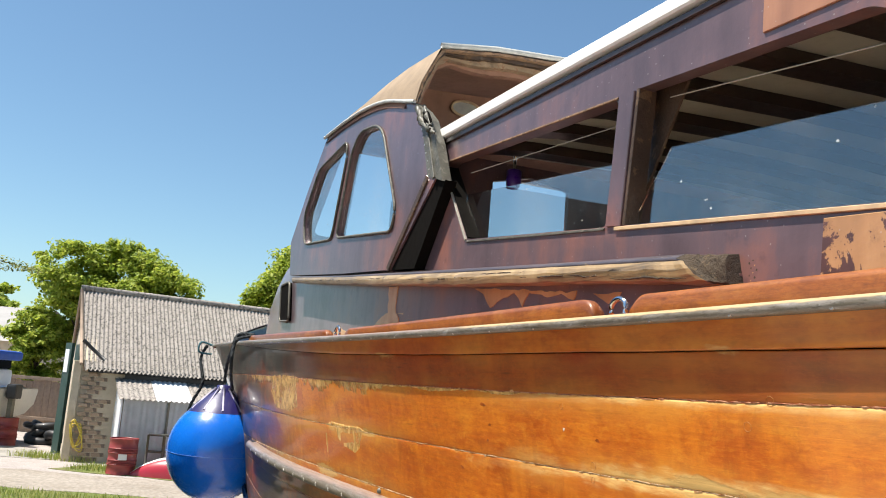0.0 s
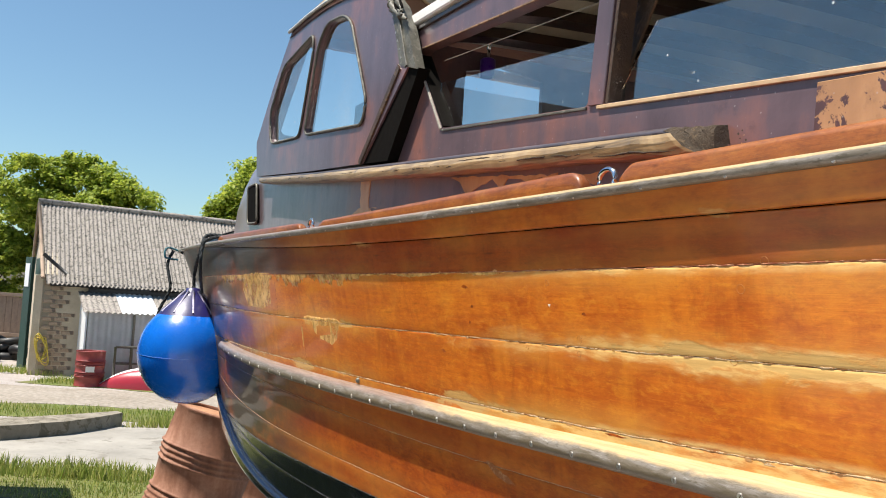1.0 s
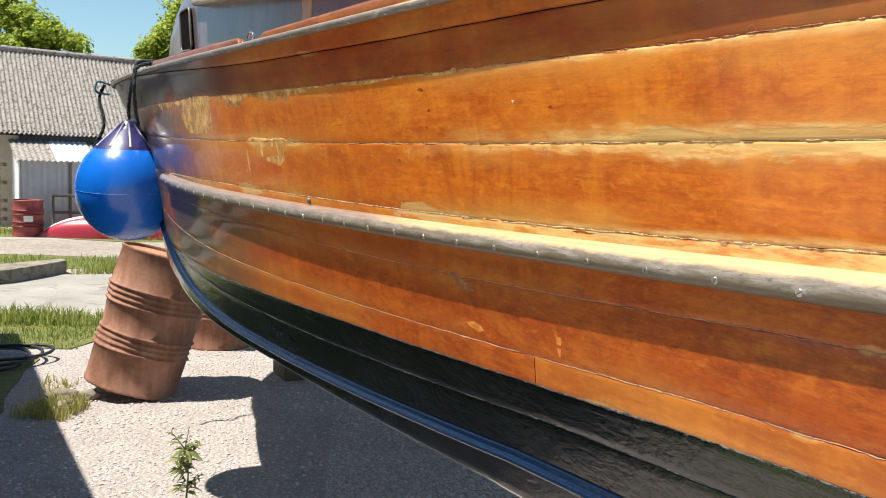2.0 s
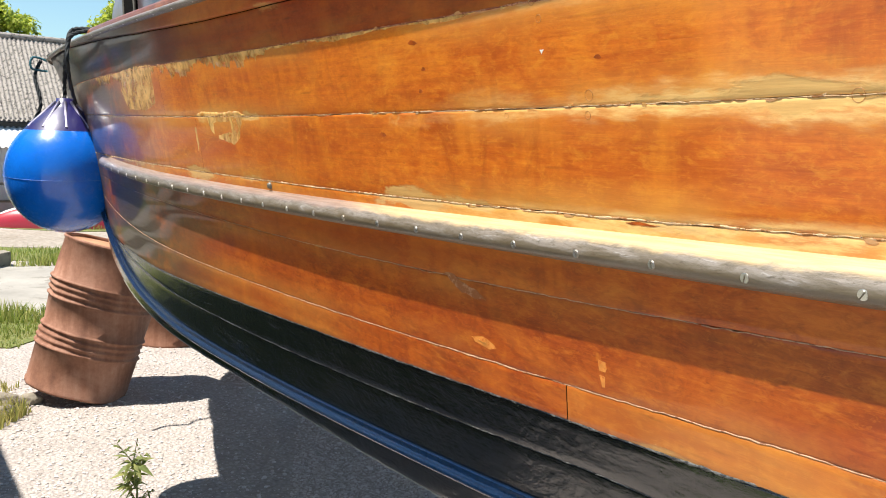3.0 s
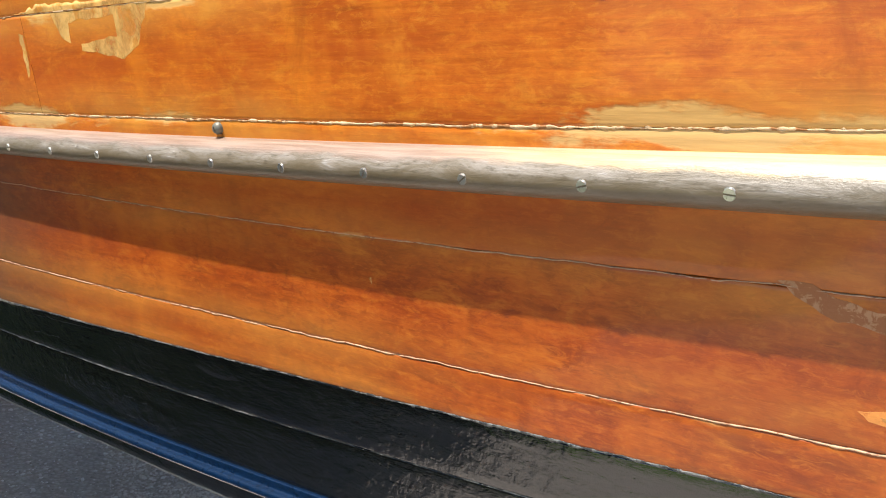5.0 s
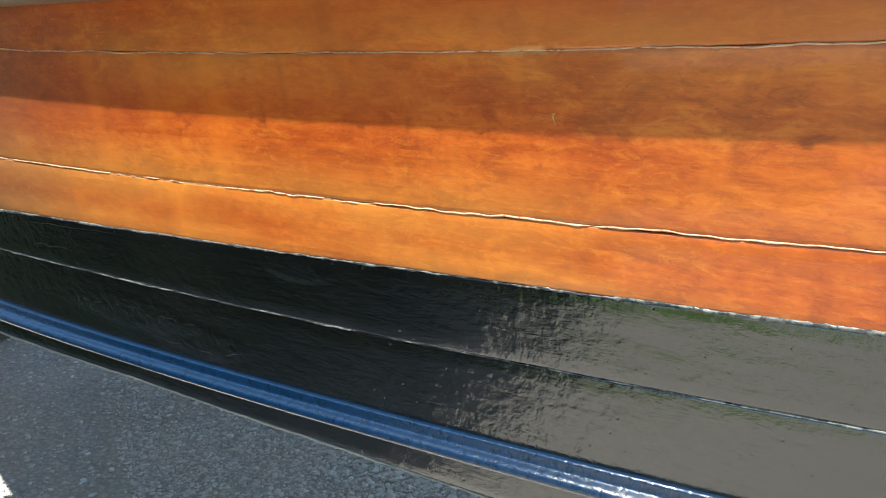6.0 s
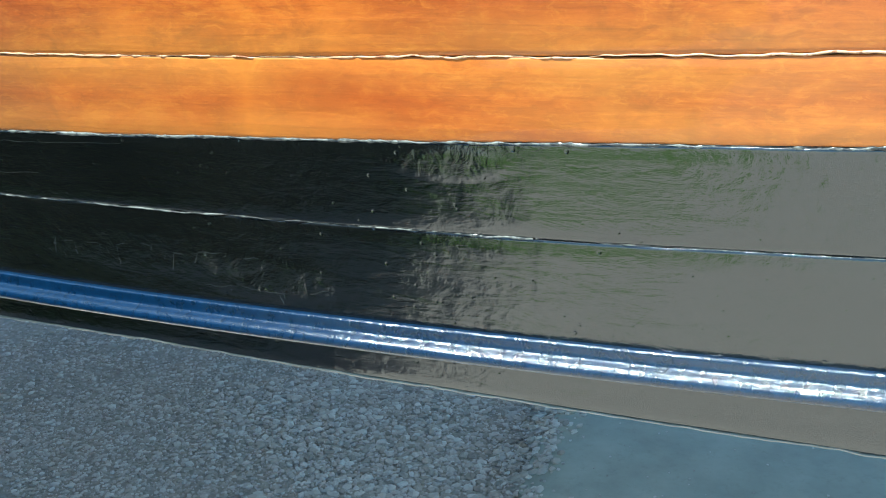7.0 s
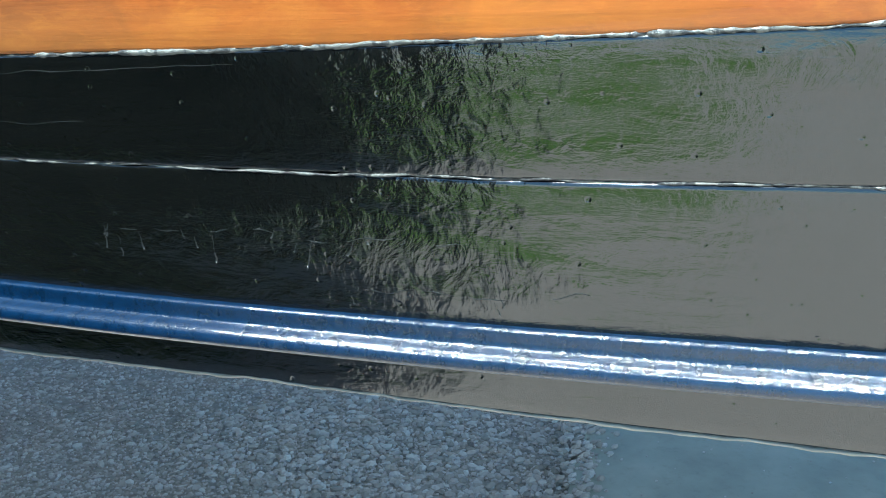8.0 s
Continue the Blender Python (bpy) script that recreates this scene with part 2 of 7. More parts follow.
M = {}
ORANGE = ((0.74, 0.235, 0.013), (0.55, 0.122, 0.006), (0.27, 0.041, 0.002))
M["plank"] = varnish("varnished_mahogany", *ORANGE, (0.66, 0.40, 0.13), 0.36, 0.10, grime_and_reflection=0.9, blond=(0.35, 1.05), blond_to=0.70, grain_k=0.55)
M["plank_mid"] = varnish("varnished_mahogany_middle", *ORANGE, (0.66, 0.40, 0.13), 0.40, 0.10, grime_and_reflection=0.9, blond=(1.2, 0.4), blond_to=0.80, grain_k=0.55)
M["plank_new"] = varnish("replaced_mahogany", (0.56, 0.17, 0.016), (0.44, 0.110, 0.010), (0.25, 0.050, 0.005), (0.6, 0.33, 0.1), 0.10, 0.10, grain_k=0.7)
M["toe"] = varnish("varnished_toe_rail", (0.37, 0.115, 0.014), (0.25, 0.066, 0.008), (0.085, 0.020, 0.003), (0.55, 0.3, 0.1), 0.05, 0.12)
M["plank_pale"] = varnish("bleached_mahogany", *ORANGE, (0.66, 0.42, 0.16), 0.5, 0.14, grime_and_reflection=0.8, blond=(2.2, 1.2), blond_to=0.9)
M["plank_low"] = varnish("varnished_mahogany_lower", (0.47, 0.108, 0.007), (0.345, 0.062, 0.004), (0.15, 0.020, 0.002), (0.60, 0.33, 0.10), 0.04, 0.06, grime_and_reflection=0.95, coat=0.34, grain_k=0.6, streak=0.22, mottle=1.28)
# top strake toned as lit; sheer below darkened to hold the gunwale band's shadow
M["sheer_top"] = varnish("varnished_top_strake", (0.50, 0.122, 0.008), (0.37, 0.070, 0.004), (0.16, 0.022, 0.002), (0.55, 0.3, 0.1), 0.06, 0.08, grime_and_reflection=0.95, coat=0.28, grain_k=0.7)
M["sheer"] = varnish("sheer_varnish_with_shade", (0.37, 0.068, 0.005), (0.25, 0.035, 0.003), (0.105, 0.013, 0.001), (0.55, 0.3, 0.1), 0.06, 0.08, grime_and_reflection=0.95, coat=0.28)


def black_paint():
    a = Mat("black_hull_paint", (0.012, 0.013, 0.013), 0.35, coat=1.0, coat_rough=0.07, spec=0.08)
    uv = a.coords(uv="along")
    big = a.noise(uv, 5.0, 5, 0.6, 0.5)
    st = a.node("Mapping", Vector=uv)
    st.inputs["Scale"].default_value = (10, 45, 1)
    brush = a.noise(st.outputs[0], 1.6, 6, 0.65, 0.8)
    drip = a.noise(uv, 85.0, 4, 0.6, 0.4)
    fine = a.noise(uv, 120.0, 4, 0.7)
    a.set("Base Color", a.ramp(a.math("ADD", a.math("MULTIPLY", big, 0.6), a.math("MULTIPLY", fine, 0.4)), [(0.35, (0.0012, 0.0016, 0.0016)), (0.7, (0.0045, 0.0048, 0.0042))]))
    a.b.inputs["Coat IOR"].default_value = 1.8
    drag = a.noise(a.node("Mapping", Vector=uv, Scale=(26, 120, 1)).outputs[0], 1.0, 5, 0.6, 1.2)
    lumps = a.noise(uv, 38.0, 5, 0.6, 0.5)
    h = a.math("ADD", a.math("MULTIPLY", brush, 0.35), a.math("MULTIPLY", a.math("MULTIPLY", drip, 0.6), a.band(big, 0.40, 0.62)))
    h = a.math("ADD", h, a.math("MULTIPLY", a.math("MULTIPLY", drag, 0.30), a.band(a.noise(uv, 9.0, 4, 0.6), 0.42, 0.60)))
    h = a.math("ADD", h, a.math("ADD", a.math("MULTIPLY", fine, 0.15), a.math("MULTIPLY", lumps, 0.32)))
    # wrinkled patches where thick paint has run
    xy = a.node("SeparateXYZ", Vector=uv)
    wr = a.noise(a.node("Mapping", Vector=uv, Scale=(58, 40, 1)).outputs[0], 1.0, 5, 0.62, 1.0)
    for c_s, c_z, w_s, w_z in ((1.68, 1.066, 0.13, 0.024), (1.57, 1.052, 0.09, 0.022), (1.39, 1.160, 0.05, 0.014)):
        ds = a.math("DIVIDE", a.math("SUBTRACT", xy.outputs[0], c_s), w_s)
        dz = a.math("DIVIDE", a.math("SUBTRACT", xy.outputs[1], c_z), w_z)
        near_ = a.math("SUBTRACT", 1.0, a.band(a.math("ADD", a.math("MULTIPLY", ds, ds), a.math("MULTIPLY", dz, dz)), 0.2, 1.1))
        h = a.math("ADD", h, a.math("MULTIPLY", a.math("MULTIPLY", wr, near_), 0.95))
    pit = a.node("TexVoronoi", Vector=uv, Scale=70.0)
    h = a.math("SUBTRACT", h, a.math("MULTIPLY", a.math("SUBTRACT", 1.0, a.band(pit.outputs["Distance"], 0.05, 0.13)), 0.22))
    a.bump(h, 0.34, 0.004, coat=True)
    return a.m


M["black"] = black_paint()
M["gloss"] = painted("black_paint_sags", (0.006, 0.007, 0.007), 0.35, 0.4, 120, coat=0.6, bump=0.35)
M["chine"] = painted("navy_gloss_rail", (0.002, 0.010, 0.030), 0.3, 0.4, 120, coat=1.0, bump=0.18)
M["chine"].node_tree.nodes["Principled BSDF"].inputs["Coat IOR"].default_value = 1.64
M["chine"].node_tree.nodes["Principled BSDF"].inputs["Coat Roughness"].default_value = 0.09
M["chine"].node_tree.nodes["Principled BSDF"].inputs["Specular IOR Level"].default_value = 0.1
M["caulk"] = painted("cracked_seam_filler", (0.52, 0.36, 0.20), 0.8, 0.4, 25, coat=0.0, bump=0.6, worn=(0.26, 0.11, 0.03), wear=0.47)
M["caulk_grey"] = painted("grey_seam_filler", (0.12, 0.12, 0.108), 0.4, 0.4, 50, coat=0.4, bump=0.5, worn=(0.015, 0.015, 0.015), wear=0.50)
M["caulk_pink"] = painted("pale_seam_filler", (0.46, 0.27, 0.15), 0.5, 0.4, 60, coat=0.4, bump=0.4, worn=(0.22, 0.08, 0.03), wear=0.42)
M["paleknot"] = painted("pale_wood_mark", (0.56, 0.205, 0.036), 0.45, 0.3, 70, coat=0.4, worn=(0.48, 0.13, 0.015), wear=0.45)
M["scuff"] = painted("chalky_scuff", (0.36, 0.17, 0.075), 0.6, 0.3, 45, coat=0.2, bump=0.2, worn=(0.26, 0.085, 0.02), wear=0.55)
M["caulk_red"] = painted("worn_seam_filler", (0.42, 0.19, 0.09), 0.6, 0.4, 60, coat=0.1, bump=0.3, worn=(0.24, 0.060, 0.018), wear=0.5)
M["bleach"] = painted("bleached_varnish", (0.72, 0.42, 0.125), 0.45, 0.25, 22, coat=0.4, bump=0.1, worn=(0.66, 0.30, 0.055), wear=0.42, thin=True)
M["plug"] = painted("wooden_plug", (0.40, 0.16, 0.03), 0.4, 0.35, 90, coat=0.5)
M["primer"] = painted("chalky_bottom_paint", (0.39, 0.40, 0.39), 0.8, 0.25, 4, coat=0, bump=0.2, worn=(0.30, 0.28, 0.25), wear=0.40)
# near-black that stands in for shade in gaps, recesses and openings
M["dark"] = painted("recess_shade_black", (0.006, 0.005, 0.004), 0.9, 0.3, 5, coat=0)


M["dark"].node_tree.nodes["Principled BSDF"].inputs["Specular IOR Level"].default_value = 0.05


def strake_wood(name, cut, rag, fore):
    """Half-round strip: bare cream wood on its upper face, paled further for sunlight, greyed and dirty on its front,
    underside darkened for shade; fore: where the cream gives way to grey-pink.
    """
    a = Mat(name, (0.3, 0.25, 0.18), 0.42, coat=0.35, coat_rough=0.22)
    uv = a.coords(uv="along")
    sep = a.node("SeparateXYZ", Vector=uv)
    g = a.noise(a.node("Mapping", Vector=uv, Scale=(9, 190, 1)).outputs[0], 1.0, 7, 0.65, 0.5)
    blot = a.noise(a.node("Mapping", Vector=uv, Scale=(16, 70, 1)).outputs[0], 1.0, 7, 0.7, 0.6)
    fine = a.noise(a.node("Mapping", Vector=uv, Scale=(70, 220, 1)).outputs[0], 1.0, 5, 0.7)
    edge = a.noise(a.node("Mapping", Vector=uv, Scale=(11, 30, 1)).outputs[0], 1.0, 7, 0.66, 0.4)
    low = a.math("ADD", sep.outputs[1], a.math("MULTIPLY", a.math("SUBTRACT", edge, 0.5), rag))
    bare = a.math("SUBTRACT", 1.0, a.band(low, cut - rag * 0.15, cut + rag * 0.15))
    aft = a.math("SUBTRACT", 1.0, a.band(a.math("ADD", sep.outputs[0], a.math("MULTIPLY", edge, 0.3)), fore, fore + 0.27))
    # bare wood tones, raised to include the sunlit look of the top
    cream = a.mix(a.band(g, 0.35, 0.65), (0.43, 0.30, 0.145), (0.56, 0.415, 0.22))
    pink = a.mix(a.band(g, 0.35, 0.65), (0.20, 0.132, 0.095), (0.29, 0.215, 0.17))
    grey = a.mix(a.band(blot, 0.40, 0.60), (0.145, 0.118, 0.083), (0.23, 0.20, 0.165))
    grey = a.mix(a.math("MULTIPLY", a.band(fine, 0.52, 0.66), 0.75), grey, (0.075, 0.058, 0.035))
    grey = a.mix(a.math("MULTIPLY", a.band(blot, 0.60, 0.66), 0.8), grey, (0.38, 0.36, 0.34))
    # shade of the underside, mixed in as dark brown
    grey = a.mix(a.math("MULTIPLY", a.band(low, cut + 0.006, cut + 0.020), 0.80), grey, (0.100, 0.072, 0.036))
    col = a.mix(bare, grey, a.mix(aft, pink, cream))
    a.set("Base Color", col)
    a.bump(a.math("ADD", a.math("MULTIPLY", g, 0.5), a.math("ADD", blot, a.math("MULTIPLY", bare, 0.5))), 0.4, 0.003)
    return a.m


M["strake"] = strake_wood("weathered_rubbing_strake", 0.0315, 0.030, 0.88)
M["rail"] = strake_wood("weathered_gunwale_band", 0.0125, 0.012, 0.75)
M["screw"] = painted("screw_metal", (0.62, 0.60, 0.56), 0.3, 0.2, 90, coat=0, metal=0.9)
M["chrome"] = painted("chrome", (0.75, 0.75, 0.76), 0.12, 0.05, 10, coat=0, metal=1.0)


def cabin_paint(name, base, red, peel_col, peel, size=2.6, grain=False):
    """Sun-faded purple-brown stain gone cloudy, peeled to pale wood in ragged patches."""
    a = Mat(name, base, 0.42, coat=0.62, coat_rough=0.18)
    v = a.coords()
    n = a.noise(v, 3.2, 6, 0.6, 0.4)
    f = a.noise(v, 22.0, 5, 0.65)
    sm = a.node("Mapping", Vector=v)
    sm.inputs["Scale"].default_value = (7, 7, 1.2)
    streak = a.noise(sm.outputs[0], 2.4, 6, 0.6)
    col = a.ramp(a.math("ADD", a.math("MULTIPLY", n, 0.65), a.math("MULTIPLY", streak, 0.35)), [(0.34, tuple(c * 0.62 for c in base)), (0.50, base), (0.66, red)])
    col = a.mix(a.math("MULTIPLY", a.band(f, 0.55, 0.75), 0.5), col, tuple(c * 0.5 for c in base))
    if peel:
        p = a.noise(v, size, 9, 0.68, 0.5)
        lift = a.band(p, 1 - peel, 1 - peel + 0.018)
        wood = a.ramp(f, [(0.3, tuple(c * 0.6 for c in peel_col)), (0.65, peel_col)])
        col = a.mix(lift, col, wood)
    if grain:
        turned = a.node("Mapping", Vector=v, Rotation=(0, 0, radians(-114.8)))
        g = a.noise(a.node("Mapping", Vector=turned.outputs[0], Scale=(2.2, 60, 70)).outputs[0], 1.0, 6, 0.65, 0.5)
        col = a.mix(a.math("MULTIPLY", a.band(g, 0.50, 0.66), 0.8), col, tuple(c * 0.28 for c in base))
        col = a.mix(a.math("MULTIPLY", a.band(g, 0.44, 0.30), 0.6), col, tuple(min(1, c * 1.5) for c in red))
    # scratches and dust flecks
    sc = a.node("Mapping", Vector=v, Scale=(26, 26, 5), Rotation=(0.3, 0.2, 0.4))
    scr = a.noise(sc.outputs[0], 3.0, 3, 0.7)
    col = a.mix(a.math("MULTIPLY", a.band(scr, 0.70, 0.80), 0.35), col, (0.34, 0.27, 0.24))
    fl = a.node("TexVoronoi", Vector=v, Scale=55.0)
    col = a.mix(a.math("MULTIPLY", a.math("SUBTRACT", 1.0, a.band(fl.outputs["Distance"], 0.05, 0.11)), 0.4), col, (0.45, 0.40, 0.36))
    a.set("Base Color", col)
    a.bump(a.math("ADD", f, a.math("MULTIPLY", n, 0.6)), 0.12, 0.006)
    return a.m


M["cabin"] = cabin_paint("faded_purple_brown_cabin", (0.118, 0.070, 0.074), (0.25, 0.100, 0.072), (0.5, 0.28, 0.12), 0.0)
M["coaming"] = cabin_paint("dull_coaming", (0.175, 0.130, 0.140), (0.25, 0.135, 0.105), (0.44, 0.22, 0.09), 0.33, 4.0)
M["bare"] = cabin_paint("half_stripped_panel", (0.40, 0.20, 0.08), (0.55, 0.31, 0.14), (0.10, 0.038, 0.028), 0.50, 9.0)
M["fascia"] = cabin_paint("reddish_fascia", (0.34, 0.15, 0.075), (0.46, 0.22, 0.11), (0.5, 0.3, 0.1), 0.0)
M["stain"] = painted("dark_grain_stain", (0.32, 0.062, 0.004), 0.4, 0.5, 60, coat=0.45)
M["peeled"] = cabin_paint("bare_peeled_wood", (0.58, 0.30, 0.12), (0.72, 0.45, 0.21), (0.5, 0.3, 0.1), 0.0)
M["moulding"] = cabin_paint("split_moulding", (0.36, 0.24, 0.11), (0.52, 0.37, 0.19), (0.06, 0.04, 0.025), 0.34, 8.0, True)
M["mouldtop"] = cabin_paint("dark_moulding_top", (0.075, 0.060, 0.066), (0.12, 0.08, 0.075), (0.3, 0.2, 0.1), 0.36, 6.0)
M["rotten"] = painted("rotten_wood", (0.055, 0.036, 0.020), 0.9, 0.5, 45, coat=0, bump=0.9, worn=(0.13, 0.085, 0.042), wear=0.40)
M["trimwood"] = painted("bare_frame_wood", (0.50, 0.34, 0.19), 0.6, 0.3, 20, coat=0.1)
M["whiteroof"] = painted("white_roof_edge", (0.74, 0.72, 0.68), 0.5, 0.12, 9, coat=0.1, worn=(0.4, 0.36, 0.3), wear=0.30)
M["ceiling"] = painted("cream_ceiling", (0.46, 0.43, 0.36), 0.6, 0.15, 4, coat=0)
M["beam"] = painted("dark_beam", (0.035, 0.018, 0.012), 0.4, 0.4, 8, coat=0.3)
M["brace"] = painted("dark_grained_brace", (0.055, 0.030, 0.016), 0.6, 0.5, 14, coat=0.1, bump=0.5, worn=(0.13, 0.075, 0.035), wear=0.42)
M["canvas"] = painted("tan_canvas", (0.27, 0.195, 0.125), 0.85, 0.2, 14, coat=0, bump=0.2)
M["hoodwood"] = painted("flaking_hood_frame", (0.26, 0.15, 0.08), 0.75, 0.45, 25, coat=0, bump=0.5, worn=(0.14, 0.085, 0.05), wear=0.45)
M["hoodpale"] = painted("peeling_hood_board", (0.27, 0.18, 0.105), 0.75, 0.35, 22, coat=0, bump=0.5, worn=(0.24, 0.12, 0.06), wear=0.42)
M["hoodlining"] = painted("brown_hood_lining", (0.25, 0.125, 0.075), 0.7, 0.25, 6, coat=0)
M["tarnish"] = painted("tarnished_edging", (0.095, 0.088, 0.066), 0.55, 0.5, 30, coat=0.1, bump=0.4, worn=(0.20, 0.18, 0.14), wear=0.40)
M["hoodpane"] = painted("cloudy_oval_window", (0.34, 0.33, 0.29), 0.35, 0.2, 20, coat=0.4)
M["studded"] = painted("studded_grey_edging", (0.46, 0.45, 0.41), 0.5, 0.25, 40, coat=0.1, bump=0.2, worn=(0.26, 0.24, 0.20), wear=0.34)
M["rail_trim"] = painted("dull_grey_trim", (0.30, 0.27, 0.22), 0.5, 0.3, 20, coat=0.1)
M["rubber"] = painted("black_rubber", (0.015, 0.015, 0.016), 0.5, 0.3, 20, coat=0.1)
M["steelgrey"] = painted("tarnished_strip", (0.15, 0.14, 0.11), 0.5, 0.4, 25, coat=0, metal=0.4)


def glass():
    a = Mat("window_glass", (0.9, 0.95, 0.95), 0.0)
    a.set("Transmission Weight", 1.0)
    a.set("IOR", 1.95)
    v = a.coords()
    vor = a.node("TexVoronoi", Vector=v, Scale=36.0)
    spot = a.math("MULTIPLY", a.math("SUBTRACT", 1.0, a.band(vor.outputs["Distance"], 0.05, 0.12)), a.band(a.noise(v, 5.0, 4, 0.6), 0.44, 0.56))
    film_ = a.math("MULTIPLY", a.band(a.noise(v, 3.0, 6, 0.65), 0.45, 0.75), 0.05)
    dust = a.node("BsdfDiffuse", Color=(0.62, 0.62, 0.60, 1))
    mx = a.node("MixShader", Fac=a.math("MAXIMUM", a.math("MULTIPLY", spot, 0.7), film_))
    a.t.links.new(a.b.outputs[0], mx.inputs[1])
    a.t.links.new(dust.outputs[0], mx.inputs[2])
    a.t.links.new(mx.outputs[0], a.t.nodes["Material Output"].inputs["Surface"])
    return a.m


M["glass"] = glass()
M["purple"] = painted("purple_lamp", (0.09, 0.02, 0.30), 0.3, 0.2, 10)
M["blue"] = painted("blue_vinyl", (0.004, 0.14, 0.62), 0.26, 0.10, 5, coat=0.5, bump=0.04)
M["blueseam"] = painted("scuffed_blue_seam", (0.10, 0.26, 0.62), 0.5, 0.3, 30, coat=0.1)
M["navy"] = painted("dark_blue_vinyl", (0.015, 0.012, 0.10), 0.4, 0.2, 10, coat=0.2)
M["cord"] = painted("pale_lilac_cord", (0.46, 0.43, 0.55), 0.6, 0.3, 40, coat=0.1)
M["rope"] = painted("black_rope", (0.02, 0.025, 0.028), 0.8, 0.4, 60, coat=0, bump=0.6)
M["ropeteal"] = painted("teal_rope", (0.06, 0.20, 0.24), 0.8, 0.4, 60, coat=0, bump=0.6)


def rust():
    a = Mat("rusty_drum_steel", (0.2, 0.08, 0.04), 0.75)
    v = a.coords()
    n = a.noise(v, 4.0, 7, 0.62, 0.4)
    f = a.noise(v, 40.0, 6, 0.7)
    sm = a.node("Mapping", Vector=v)
    sm.inputs["Scale"].default_value = (9, 9, 0.8)
    streak = a.noise(sm.outputs[0], 2.0, 5, 0.6)
    t = a.math("ADD", a.math("MULTIPLY", n, 0.5), a.math("ADD", a.math("MULTIPLY", streak, 0.3), a.math("MULTIPLY", f, 0.2)))
    a.set("Base Color", a.ramp(t, [(0.30, (0.11, 0.042, 0.024)), (0.46, (0.24, 0.105, 0.060)), (0.58, (0.34, 0.175, 0.115)), (0.70, (0.45, 0.30, 0.22))]))
    a.bump(a.math("ADD", n, f), 0.3, 0.006)
    return a.m


M["rust"] = rust()
M["drumlid"] = painted("rusty_lid", (0.42, 0.21, 0.11), 0.8, 0.3, 9, coat=0)
M["reddrum"] = painted("faded_red_drum", (0.22, 0.028, 0.022), 0.5, 0.3, 8, coat=0.1, worn=(0.12, 0.05, 0.03), wear=0.35)
M["paper"] = painted("paper_label", (0.7, 0.68, 0.62), 0.7, 0.1, 10, coat=0)


def ground_mat(name, a_col, b_col, c_col, scale, bump, dist=0.02):
    a = Mat(name, a_col, 0.9, spec=0.2)
    v = a.coords()
    n = a.noise(v, scale * 0.12, 6, 0.6, 0.3)
    g = a.noise(v, scale, 6, 0.7)
    vor = a.node("TexVoronoi", Vector=v, Scale=scale * 1.8)
    cell = a.node("SeparateXYZ", Vector=vor.outputs["Color"]).outputs[0]
    col = a.ramp(n, [(0.32, b_col), (0.62, a_col)])
    col = a.mix(a.math("MULTIPLY", cell, 0.55), col, c_col)
    col = a.mix(a.math("MULTIPLY", a.band(vor.outputs["Distance"], 0.30, 0.62), 0.28), col, tuple(c * 0.45 for c in b_col))
    a.set("Base Color", col)
    a.bump(a.math("ADD", a.math("MULTIPLY", g, 0.6), a.math("SUBTRACT", 0.6, vor.outputs["Distance"])), bump, dist)
    return a.m


M["gravel"] = ground_mat("pale_gravel", (0.42, 0.375, 0.34), (0.34, 0.295, 0.265), (0.50, 0.455, 0.43), 28, 0.7)
M["track"] = ground_mat("gravel_track", (0.33, 0.285, 0.235), (0.25, 0.21, 0.165), (0.39, 0.35, 0.30), 9, 0.6)
M["kerbstone"] = painted("mossy_kerbstone", (0.23, 0.20, 0.155), 0.95, 0.35, 5, coat=0, bump=0.7, worn=(0.13, 0.11, 0.075), wear=0.45)
M["turf"] = ground_mat("turf_soil", (0.14, 0.17, 0.045), (0.20, 0.18, 0.08), (0.10, 0.14, 0.03), 12, 0.6)
M["lawn"] = ground_mat("lawn_soil", (0.10, 0.19, 0.03), (0.13, 0.18, 0.04), (0.08, 0.15, 0.02), 14, 0.6)
M["concrete"] = painted("weathered_concrete", (0.29, 0.27, 0.235), 0.9, 0.25, 1.6, coat=0, bump=0.15, worn=(0.21, 0.19, 0.16), wear=0.42)
M["mat"] = painted("dark_rubber_sheet", (0.36, 0.365, 0.315), 0.6, 0.25, 5, coat=0.1, bump=0.04)
M["brick"] = painted("old_brick_wall", (0.36, 0.26, 0.18), 0.9, 0.35, 5, coat=0, bump=0.5, worn=(0.16, 0.12, 0.09), wear=0.42)
M["render"] = painted("lime_render", (0.50, 0.42, 0.31), 0.9, 0.2, 3, coat=0, bump=0.3)
M["asbestos"] = painted("lichened_roof_sheet", (0.29, 0.26, 0.23), 0.95, 0.3, 11, coat=0, bump=0.4, worn=(0.075, 0.065, 0.055), wear=0.44)
M["tin"] = painted("galvanised_tin", (0.42, 0.43, 0.44), 0.45, 0.15, 4, coat=0, metal=0.4)
M["whitepaint"] = painted("white_paint", (0.76, 0.77, 0.78), 0.5, 0.06, 3, coat=0.1)
M["dullcream"] = painted("dark_hull_paint", (0.010, 0.013, 0.016), 0.9, 0.1, 2, coat=0.0)
M["dullcream"].node_tree.nodes["Principled BSDF"].inputs["Specular IOR Level"].default_value = 0.06
M["cream"] = painted("cream_gelcoat", (0.66, 0.63, 0.55), 0.35, 0.08, 2, coat=0.4)
M["green"] = painted("dark_green_door", (0.018, 0.050, 0.040), 0.5, 0.3, 4, coat=0.1)
